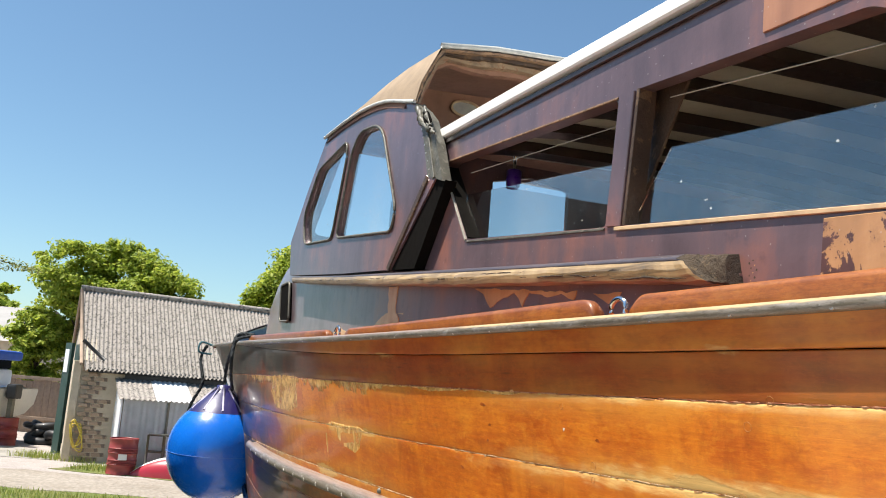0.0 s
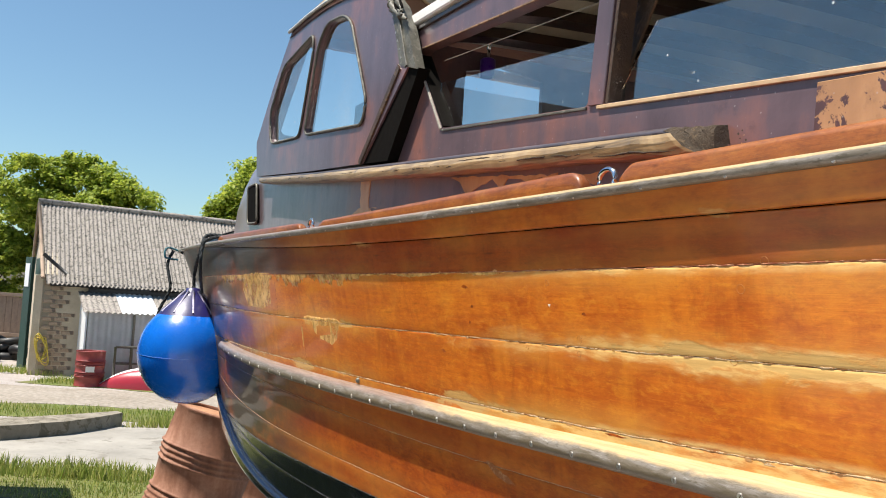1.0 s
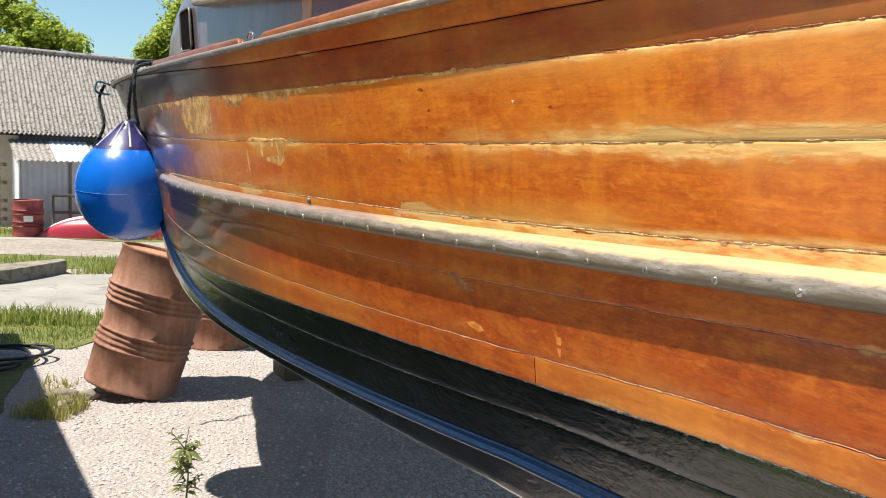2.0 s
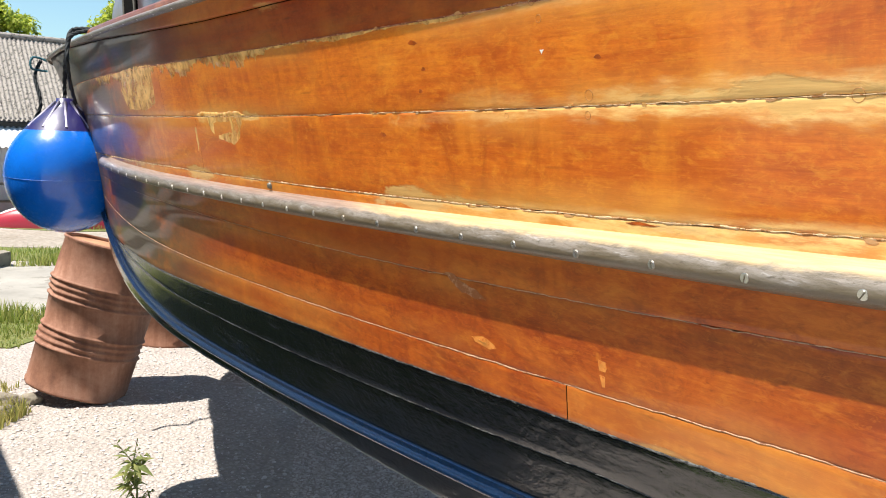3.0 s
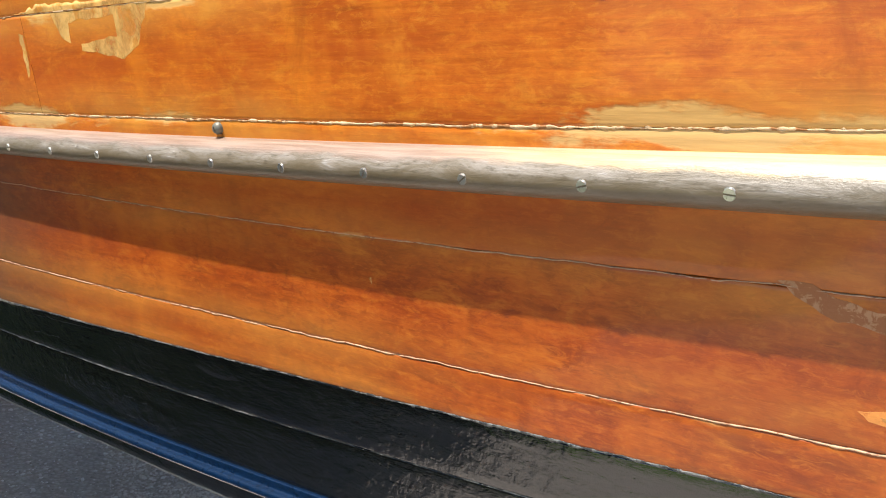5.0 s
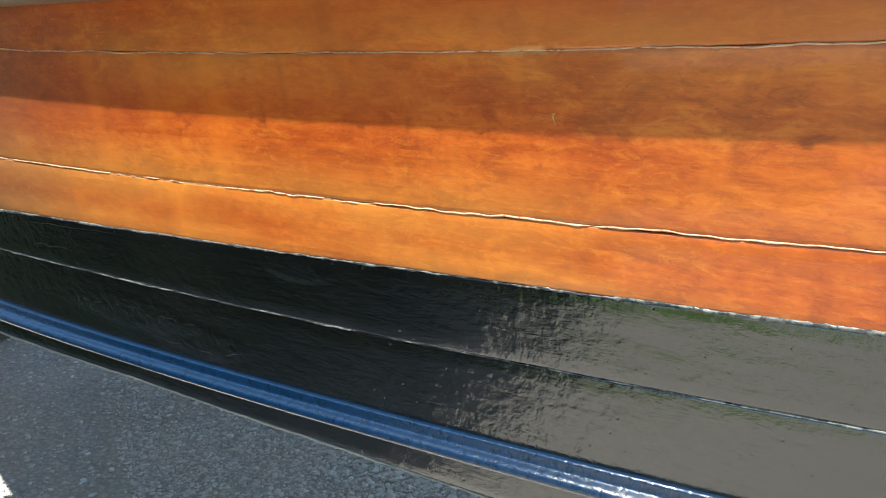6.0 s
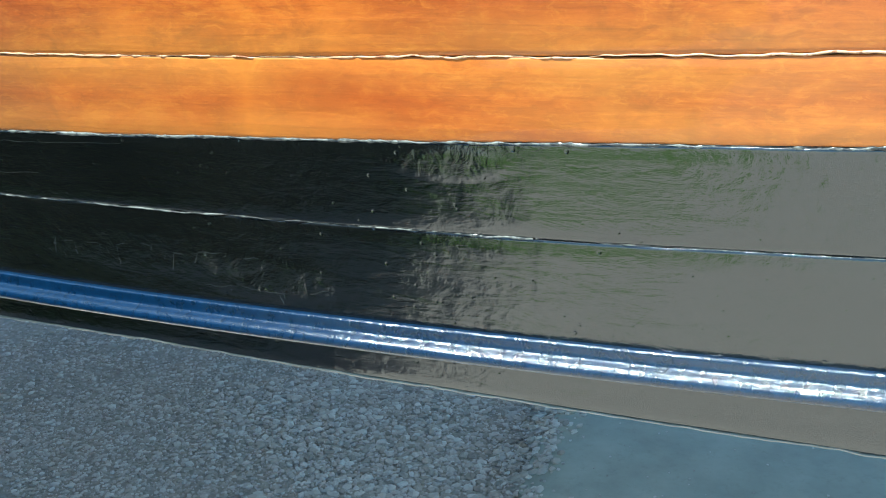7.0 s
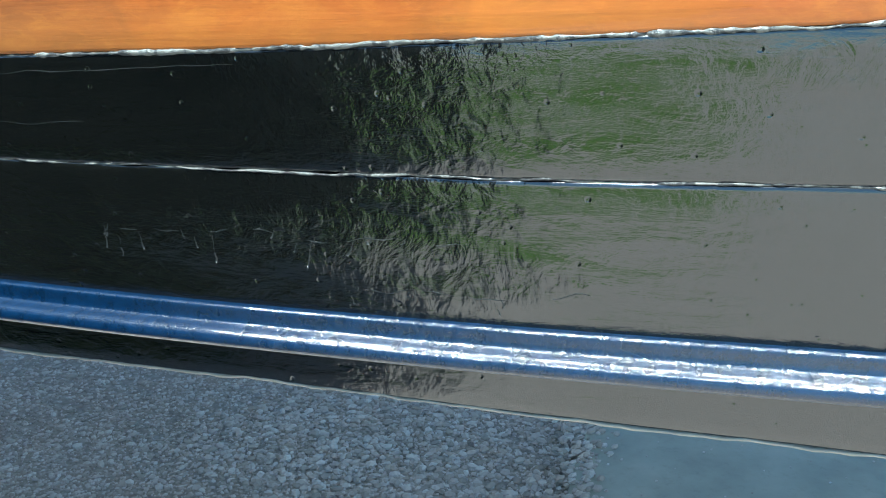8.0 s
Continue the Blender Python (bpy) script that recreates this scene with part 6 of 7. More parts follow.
# dark sheet lying under the boat
sheet_pts = ragged([(0.80, 3.40), (1.25, 3.68), (2.6, 4.3), (3.2, 2.4), (1.6, 1.2), (0.7, 2.2)], 0.06, 0.05, 3)
flat("ground_sheet", sheet_pts, 0.034, M["mat"], "dark grey-green rubber sheet lying on the gravel", "tarpaulin", 0.02, kind="")


# ---- drums ----
def drum(name, label, mat, lid, m, h=0.88, r=0.288, group="", dent=0.0, paper=False):
    prof = [(r - 0.012, 0.0), (r + 0.006, 0.0), (r + 0.008, 0.012), (r + 0.001, 0.022)]
    for c in (0.28, 0.32, 0.36, 0.40, 0.60, 0.64, 0.68, 0.72):
        z = c * h
        big = 0.013 if c in (0.28, 0.40, 0.60, 0.72) else 0.009
        prof += [(r, z - 0.014), (r + big * 0.7, z - 0.006), (r + big, z), (r + big * 0.7, z + 0.006), (r, z + 0.014)]
    prof += [(r + 0.001, h - 0.022), (r + 0.008, h - 0.012), (r + 0.007, h), (r - 0.004, h), (r - 0.006, h - 0.018)]
    ob = thing(name, label, "drum", group)
    seg = 48
    P = []
    for rr, hh in prof:
        row = []
        for k in range(seg):
            w = 2 * math.pi * k / seg
            d = dent * (noise.noise((math.cos(w) * 1.5, math.sin(w) * 1.5, hh * 4)) + 0.5 * noise.noise((math.cos(w) * 4, math.sin(w) * 4, hh * 9)))
            row.append(tuple(m @ Vector(((rr + d) * math.cos(w), (rr + d) * math.sin(w), hh))))
        P.append(row)
    sheet("shell", np.array(P), mat, ob, closed=True)
    lathe("lid", [(r - 0.004, h - 0.020), (r * 0.6, h - 0.018), (0.001, h - 0.016)], lid, ob, "", 40, m)
    lathe("bung", [(0.028, h - 0.018), (0.028, h - 0.006), (0.001, h - 0.005)], lid, ob, "", 16, m @ Matrix.Translation((0.16, 0.05, 0)))
    lathe("base", [(r - 0.004, 0.012), (0.001, 0.012)], mat, ob, "", 40, m)
    if paper:
        a0, a1 = paper
        P = [[tuple(m @ Vector(((r + 0.004) * math.cos(w), (r + 0.004) * math.sin(w), z))) for w in np.linspace(a0, a1, 8)] for z in (0.42 * h, 0.58 * h)]
        sheet("paper_label", np.array(P), M["paper"], ob, "faded paper label")
    return ob


drum("rusty_drum", "rusty brown steel drum leaning under the bow", M["rust"], M["drumlid"], Matrix.Translation((-1.46, 5.86, 0.035)) @ Matrix.Rotation(radians(14), 4, "Y") @ Matrix.Rotation(radians(-5), 4, "X"), dent=0.022, group="drums under the boat")
drum("rusty_drum", "rusty brown steel drum upright behind another", M["rust"], M["drumlid"], Matrix.Translation((-1.16, 7.30, 0)), dent=0.008, group="drums under the boat")
drum("red_drum", "faded red steel drum with a paper label beside the shed", M["reddrum"], M["reddrum"], Matrix.Translation((-5.42, 14.72, 0)), 0.58, 0.225, paper=(-1.5, -0.9))
drum("red_drum", "dark red drum under the white boat", M["reddrum"], M["reddrum"], Matrix.Translation((-9.02, 17.9, 0)), 0.55, 0.19)
for k, (x, y, sx, sy, sz) in enumerate([(-1.80, 5.62, 0.11, 0.07, 0.045), (-1.72, 5.42, 0.06, 0.08, 0.04), (-1.66, 5.66, 0.06, 0.05, 0.04)]):
    bm = bmesh.new()
    bmesh.ops.create_icosphere(bm, subdivisions=3, radius=1)
    for v in bm.verts:
        v.co *= 1 + 0.25 * noise.noise(v.co * 1.3 + Vector((k * 5, 0, 0)))
        v.co = Vector((v.co.x * sx, v.co.y * sy, v.co.z * sz))
    bmesh.ops.translate(bm, verts=bm.verts, vec=(x, y, sz * 0.7))
    tagged(part("rock", bm, M["kerbstone"], smooth=False), "broken stone wedged against the rusty drum", "rock", group="stones by the drum")
bm = box(bmesh.new(), (-0.17, -0.15, 0), (0.17, 0.15, 0.34), 0.02, Matrix.Translation((-0.42, 6.35, 0)) @ Matrix.Rotation(0.4, 4, "Z"))
tagged(part("timber_block", bm, M["bark"], smooth=False), "dark timber chock under the hull", "block")


# ---- fender ----
def fender():
    c = bv(3.35, 0.120, 1.378) + Vector((0.026, 0, 0))
    ob = thing("fender", "large blue ball fender hung on black ropes over the bow", "fender", at=tuple(c))
    R = 0.224
    prof = []
    for a in np.linspace(-math.pi / 2, math.pi * 0.27, 26):
        prof.append((max(0.001, R * math.cos(a)), R * math.sin(a) * (1.02 if a < 0 else 1.04)))
    r1, h1 = prof[-1]
    body = lathe("body", prof, M["blue"], ob, "glossy blue vinyl ball", 48, Matrix.Translation(c))
    cap = [(r1, h1)] + [(r1 + (0.034 - r1) * t, h1 + (0.105) * (t**0.8)) for t in (0.15, 0.35, 0.6, 0.8, 1.0)] + [(0.030, h1 + 0.125), (0.001, h1 + 0.128)]
    lathe("neck", cap, M["navy"], ob, "dark blue ribbed neck", 32, Matrix.Translation(c))
    for k in range(10):
        w = 2 * math.pi * k / 10
        tube("neck_rib", [c + Vector((math.cos(w) * q, math.sin(w) * q, hz)) for q, hz in ((r1 * 0.93, h1 + 0.012), (r1 * 0.55, h1 + 0.066), (0.036, h1 + 0.112))], 0.0052, M["cord"], ob, "pale cord drawn over the neck", 6)
    tube("mould_seam", [c + Vector((math.cos(w) * (R + 0.0005), math.sin(w) * (R + 0.0005), 0.012 * math.sin(w))) for w in np.linspace(0, 2 * math.pi, 49)], 0.0008, M["blueseam"], ob, "faint pale mould seam", 6, False)
    top = c + Vector((0, 0, h1 + 0.12))
    return ob, top


fob, ftop = fender()


def rope(name, pts, label, mat, r=0.011, sub=10):
    """A slack twisted rope through points."""
    P = [Vector(p) for p in pts]
    out = []
    for i in range(len(P) - 1):
        p0, p1, p2, p3 = P[max(i - 1, 0)], P[i], P[i + 1], P[min(i + 2, len(P) - 1)]
        for j in range(sub):
            t = j / sub
            out.append(0.5 * ((2 * p1) + (p2 - p0) * t + (2 * p0 - 5 * p1 + 4 * p2 - p3) * t * t + (3 * p1 - p0 - 3 * p2 + p3) * t**3))
    out.append(P[-1])
    ob = thing(name, label, "rope", "fender ropes", at=tuple(P[0]))
    for k in range(3):
        strand = []
        for i, p in enumerate(out):
            d = (out[min(i + 1, len(out) - 1)] - out[max(i - 1, 0)]).normalized()
            a = d.cross(Vector((0.3, 0.9, 0.2))).normalized()
            b = d.cross(a)
            w = i * 0.9 + k * 2.094
            strand.append(p + (a * math.cos(w) + b * math.sin(w)) * r * 0.5)
        tube("strand", strand, r * 0.58, mat, ob, "", 6)
    return ob


def rail_point(s, dv=0.03, dz=0.0):
    z = float(level("gunwale", s))
    return bv(s, float(flank(s, z)) + 0.012 + dv, z + dz)


rope("fender_rope", [ftop + Vector((0, 0, -0.02)), ftop + Vector((0.01, -0.03, 0.10)), rail_point(2.86, 0.035, -0.03), rail_point(2.84, 0.02, 0.03), rail_point(2.80, -0.04, 0.035)], "black rope looped over the gunwale", M["rope"], 0.008)
rope("fender_rope", [rail_point(2.78, -0.03, 0.03), rail_point(2.80, 0.035, 0.0), rail_point(2.83, 0.035, -0.12), ftop + Vector((0.03, 0.05, -0.02))], "black rope hanging beside the fender", M["rope"], 0.007)
tip = bv(4.45, 0.03, 1.87)
rope("fender_rope", [tip + Vector((0, 0, 0.02)), tip + Vector((-0.02, -0.03, -0.06)), tip + Vector((0.02, -0.08, -0.20)), tip + Vector((-0.03, -0.1, -0.34)), tip + Vector((-0.02, -0.16, -0.50))], "black rope hanging from the bow", M["rope"], 0.009)
rope("mooring_knot", [tip + Vector((0.03, 0.03, 0.02)), tip + Vector((-0.03, -0.02, 0.035)), tip + Vector((-0.035, -0.03, -0.02)), tip + Vector((0.03, 0.0, -0.03))], "faded teal rope knotted round the rail", M["ropeteal"], 0.006)


# ---- weed, hose on the ground ----
def weed(x, y, h, seed):
    rng = random.Random(seed)
    ob = thing("weed", "spindly green thistle growing in the gravel", "weed", at=(x, y, 0))
    stem = [Vector((x, y, 0)), Vector((x + 0.01, y, h * 0.4)), Vector((x - 0.005, y + 0.01, h * 0.75)), Vector((x + 0.012, y, h))]
    tube("stem", stem, [0.005, 0.004, 0.003, 0.002], M["weed"], ob, "", 6)
    V, F = [], []
    stems = [(Vector((0, 0, 0)), Vector((0.012, 0, h)))]
    for k in range(5):
        a = k * 2.2 + 0.5
        b0 = h * (0.18 + 0.13 * k)
        tip_ = Vector((math.cos(a) * 0.07 * h / 0.36, math.sin(a) * 0.07 * h / 0.36, b0 + h * rng.uniform(0.18, 0.3)))
        stems.append((Vector((0, 0, b0)), tip_))
        tube("side_stem", [Vector((x, y, b0)), Vector((x, y, 0)) + tip_ * 0.6 + Vector((0, 0, b0 * 0.4)), Vector((x, y, 0)) + tip_], [0.003, 0.0022, 0.001], M["weed"], ob, "", 5)
    for k in range(120):
        lo_, hi_ = stems[k % len(stems)]
        q = rng.random()
        p = Vector((x, y, 0)) + lo_.lerp(hi_, q)
        a = rng.uniform(0, 6.28)
        L = (0.085 * (1 - q) + 0.022) * rng.uniform(0.5, 1.2) * h / 0.4
        w = L * rng.uniform(0.10, 0.2)
        d = Vector((math.cos(a), math.sin(a), rng.uniform(-0.3, 1.0))).normalized()
        sd_ = d.cross(Vector((0, 0, 1))).normalized() * w
        i = len(V)
        V += [p, p + d * L * 0.4 + sd_, p + d * L * 0.45 + Vector((0, 0, 0.006)), p + d * L * 0.4 - sd_, p + d * L - Vector((0, 0, L * rng.uniform(0.1, 0.5)))]
        F += [(i, i + 1, i + 2), (i, i + 2, i + 3), (i + 1, i + 4, i + 2), (i + 2, i + 4, i + 3)]
    raw("leaf", V, F, M["weed"], ob, smooth=False)
    return ob


weed(-0.75, 4.05, 0.36, 1)
weed(-0.62, 3.72, 0.16, 2)
for k in range(3):
    pts = [(-2.85 + 0.62 * math.cos(w) * (0.85 + 0.09 * k), 6.42 + 0.44 * math.sin(w + 0.3 * k) * (1.0 - 0.12 * k), 0.045 + 0.014 * k + 0.01 * math.sin(3 * w)) for w in np.linspace(0.3 * k, 6.1 + k, 44)]
    tagged(tube("ground_hose", pts, 0.012, M["rubber"], seg=6), "black hose coiled on shaded grass", "hose", "coiled hoses")


# ---- shed ----
def shed():
    R = Vector((0.89, 0.456, 0)).normalized()
    C0 = Vector((-6.72, 16.0, 0)) - R * 0.12
    G = Vector((-R.y, R.x, 0))
    F = -G
    W, L, EAVE, RIDGE = 3.4, 11.0, 1.80, 3.20

    def at(a, b, z):
        return C0 + R * a + G * b + Vector((0, 0, z))

    ob = thing("shed", "old low brick shed with a corrugated grey roof and green doors", "shed", at=tuple(C0))
    plate("front_wall", [(0, 0), (L, 0), (L, EAVE), (0, EAVE)], [], 0.22, lambda a, z, d: at(a, d, z), M["render"], ob, "stained rendered wall")
    plate("back_wall", [(0, 0), (L, 0), (L, EAVE), (0, EAVE)], [], 0.22, lambda a, z, d: at(a, W - d, z), M["brick"], ob)
    for a0 in (0.0, L - 0.22):
        plate("gable_wall", [(0.0, 0), (W, 0), (W, EAVE), (W / 2, RIDGE - 0.05), (0.0, EAVE)], [], 0.22, lambda b, z, d, a0=a0: at(a0 + d - 0.003, b, z), M["render"], ob, "rendered gable")
    # brick pier at the corner
    rng = random.Random(3)
    brick_me = None
    for row in range(22):
        for j in range(2):
            if j and rng.random() < 0.35:
                continue
            b0 = 0.02 + 0.226 * j + (0.11 if row % 2 else 0) + rng.uniform(-0.004, 0.004)
            z0 = 0.02 + row * 0.079
            if brick_me is None:
                bm = box(bmesh.new(), (0, -0.02, 0), (0.215, 0.05, 0.065), 0.006)
                brick_me = bpy.data.meshes.new("brick")
                bm.to_mesh(brick_me)
                bm.free()
                brick_me.materials.append(M["brick"])
            o = new("brick", brick_me)
            o.parent = ob
            o.matrix_parent_inverse = Matrix.Translation(-C0)
            o.matrix_basis = Matrix.Translation(at(b0, 0.012 - rng.uniform(0, 0.008), z0)) @ Matrix.Rotation(math.atan2(R.y, R.x), 4, "Z")
    # corrugated roof slopes
    for sgn in (1, -1):
        n = 1100
        a = np.linspace(-0.12, L + 0.1, n)
        wave = 0.022 * np.sin(a * 2 * math.pi / 0.076)
        rows = []
        for f in np.linspace(-0.12, 1.0, 5):
            b = (W / 2) * f if sgn > 0 else W - (W / 2) * f
            sag = -0.012 * a + 0.02 * np.sin(a * 0.9)
            q = np.maximum(a, 0.02 - 0.10 * f)
            z = EAVE + (RIDGE - EAVE) * f + wave * 0.8 + (sag if f > 0.3 else sag * 0.3)
            rows.append(np.stack([C0.x + R.x * q + G.x * b, C0.y + R.y * q + G.y * b, z], -1))
        sheet("roof_slope", np.array(rows), M["asbestos"], ob, "lichen-spotted corrugated roof sheets")
    tube("ridge_cap", [at(a, W / 2, RIDGE + 0.03 - 0.012 * a) for a in np.linspace(-0.12, L, 12)], 0.06, M["asbestos"], ob, "", 8)
    tube("gutter", [at(a, -0.12, EAVE - 0.16) for a in np.linspace(0.1, L, 8)], 0.045, M["rubber"], ob, "dark gutter", 8)
    boxed("fascia", (0.75, -0.06, EAVE - 0.34), (L, -0.01, EAVE - 0.12), M["rubber"], ob, "dark fascia board", 0.004, Matrix.Translation(C0) @ Matrix.Rotation(math.atan2(R.y, R.x), 4, "Z"))
    # green doors on the gable
    T = Matrix.Translation(C0) @ Matrix.Rotation(math.atan2(R.y, R.x), 4, "Z")
    D_ = Matrix.Translation(at(-0.16, 0.62, 0)) @ Matrix.Rotation(math.atan2(R.y, R.x) + radians(112), 4, "Z")
    dr = boxed("door_1", (0, -0.03, 0.06), (0.26, 0.03, 2.10), M["green"], ob, "dark green plank door standing open", 0.006, D_)
    boxed("door_panel", (0.05, 0.03, 1.55), (0.21, 0.045, 1.98), M["whitepaint"], dr, "white panel on the door", 0.003, D_)
    boxed("pier", (-0.14, 0.0, 0.0), (-0.006, 0.34, EAVE - 0.02), M["render"], ob, "rendered corner pier", 0.01, T)
    boxed("door_2", (-0.05, 0.45, 0.05), (-0.006, 1.9, 2.10), M["green"], ob, "dark green plank door", 0.004, T)
    for b0, b1 in ((-0.12, W / 2), (W + 0.12, W / 2)):
        tube("verge_board", [at(-0.03, b0, EAVE - 0.07), at(-0.10, b1, RIDGE + 0.01)], 0.032, M["fence"], ob, "grey verge board", 6)
    tube("old_bracket", [at(-0.05, -0.16, EAVE + 0.35), at(0.15, -0.22, EAVE + 0.18), at(0.35, -0.25, EAVE + 0.02)], 0.035, M["rubber"], ob, "black bracket at the eave", 6)
    # coiled yellow hose on the wall
    for k in range(5):
        ct = at(0.04, -0.05 - 0.012 * k, 0.48)
        tube("hose_coil", [ct + R * ((0.075 + 0.012 * k) * math.cos(w + 0.2 * k) + 0.02 * math.sin(2 * w + k)) + Vector((0, 0, (0.19 + 0.02 * k) * math.sin(w) + 0.03 * math.sin(2 * w + 2 * k))) for w in np.linspace(0, 2 * math.pi, 26)], 0.010, M["hose"], ob, "coiled yellow hose", 6, False)
    return C0, R, G, at


C0, RR, GG, shed_at = shed()


def lean_to():
    ob = thing("lean_to", "low white lean-to with tin front and corrugated roof", "lean-to", at=tuple(shed_at(0.85, -0.5, 0)))
    A0, A1, D = 0.64, 4.72, 1.0
    n = 90
    a = np.linspace(A0 + 0.04, A1, n)
    wave = 0.018 * np.sin(a * 2 * math.pi / 0.11)
    rows = [np.stack([C0.x + RR.x * a - GG.x * (D + wave), C0.y + RR.y * a - GG.y * (D + wave), np.full(n, z)], -1) for z in (0.02, 0.6, 1.20)]
    sheet("tin_front", np.array(rows), M["tin"], ob, "galvanised corrugated front")
    boxed("side_panel", (A0, -D, 0.0), (A0 + 0.03, 0.0, 1.22), M["whitepaint"], ob, "white side panel", 0.003, Matrix.Translation(C0) @ Matrix.Rotation(math.atan2(RR.y, RR.x), 4, "Z"))
    plate("side_cheek", [(0, 1.22), (D, 1.22), (0, 1.50)], [], 0.03, lambda b, z, d: shed_at(A0 + d, -b, z), M["whitepaint"], ob, "white cheek")
    for k in range(6):
        a0, a1 = A0 - 0.06 + k * 0.63, A0 - 0.06 + (k + 1) * 0.63 + 0.02
        q = np.linspace(a0, a1, 40)
        w = 0.012 * np.sin(q * 2 * math.pi / 0.09) + 0.004 * (k % 2)
        rows = [np.stack([C0.x + RR.x * q - GG.x * b, C0.y + RR.y * q - GG.y * b, z + w], -1) for b, z in ((0.02, 1.53), (0.5, 1.37), (D + 0.10, 1.19))]
        sheet("roof_sheet", np.array(rows), M["whitepaint"] if k in (1, 3) else M["asbestos"], ob, "clear white roof sheet" if k in (1, 3) else "grey corrugated roof sheet")
    boxed("tin_post", (A0 + 0.78, -D - 0.03, 0.0), (A0 + 0.82, -D - 0.01, 1.2), M["steelgrey"], ob, "", 0.003, Matrix.Translation(C0) @ Matrix.Rotation(math.atan2(RR.y, RR.x), 4, "Z"))


lean_to()


def canoe():
    c = Vector((-3.5, 15.05, 0))
    ob = thing("canoe", "upturned red canoe with a pale keel band on the grass", "canoe", at=tuple(c))
    n = 40
    L = 3.6
    rows = []
    d = Vector((0.97, 0.24, 0))
    sdv = Vector((-0.24, 0.97, 0))
    for i in range(n):
        t = -1 + 2 * i / (n - 1)
        w = 0.40 * (1 - abs(t) ** 2.6) + 0.01
        h = 0.36 * (1 - abs(t) ** 5) * (1 - 0.05 * t * t) + 0.02
        rows.append([tuple(c + d * (t * L / 2) + sdv * (w * math.cos(a)) + Vector((0, 0, h * math.sin(a) ** 0.8))) for a in np.linspace(0, math.pi, 15)])
    P = np.array(rows)
    sheet("hull", P, M["canoe"], ob)
    sheet("keel_band", P[:, 5:10] + [0, 0, 0.006], M["whitepaint"], ob, "pale scuffed keel band")
    return ob


canoe()
# grey bench frame behind the canoe
fr = thing("garden_frame", "grey metal frame standing behind the canoe", "frame", at=(-5.0, 15.4, 0))
for a, b in (((-5.25, 15.35, 0), (-5.25, 15.35, 0.62)), ((-5.0, 15.42, 0), (-5.0, 15.42, 0.62)), ((-5.25, 15.35, 0.62), (-4.5, 15.6, 0.62)), ((-4.5, 15.6, 0.0), (-4.5, 15.6, 0.62)), ((-5.25, 15.35, 0.34), (-4.5, 15.6, 0.34))):
    tube("tube_rail", [a, b], 0.022, M["steelgrey"], fr, "", 8)
pb = thing("yellow_buoy", "yellow marker buoy lying by the canoe", "buoy", at=(-2.25, 15.0, 0.2))
lathe("body", [(0.001, 0), (0.09, 0.03), (0.12, 0.15), (0.10, 0.34), (0.04, 0.44), (0.001, 0.45)], M["hose"], pb, "", 18, Matrix.Translation((-2.25, 15.0, 0)))


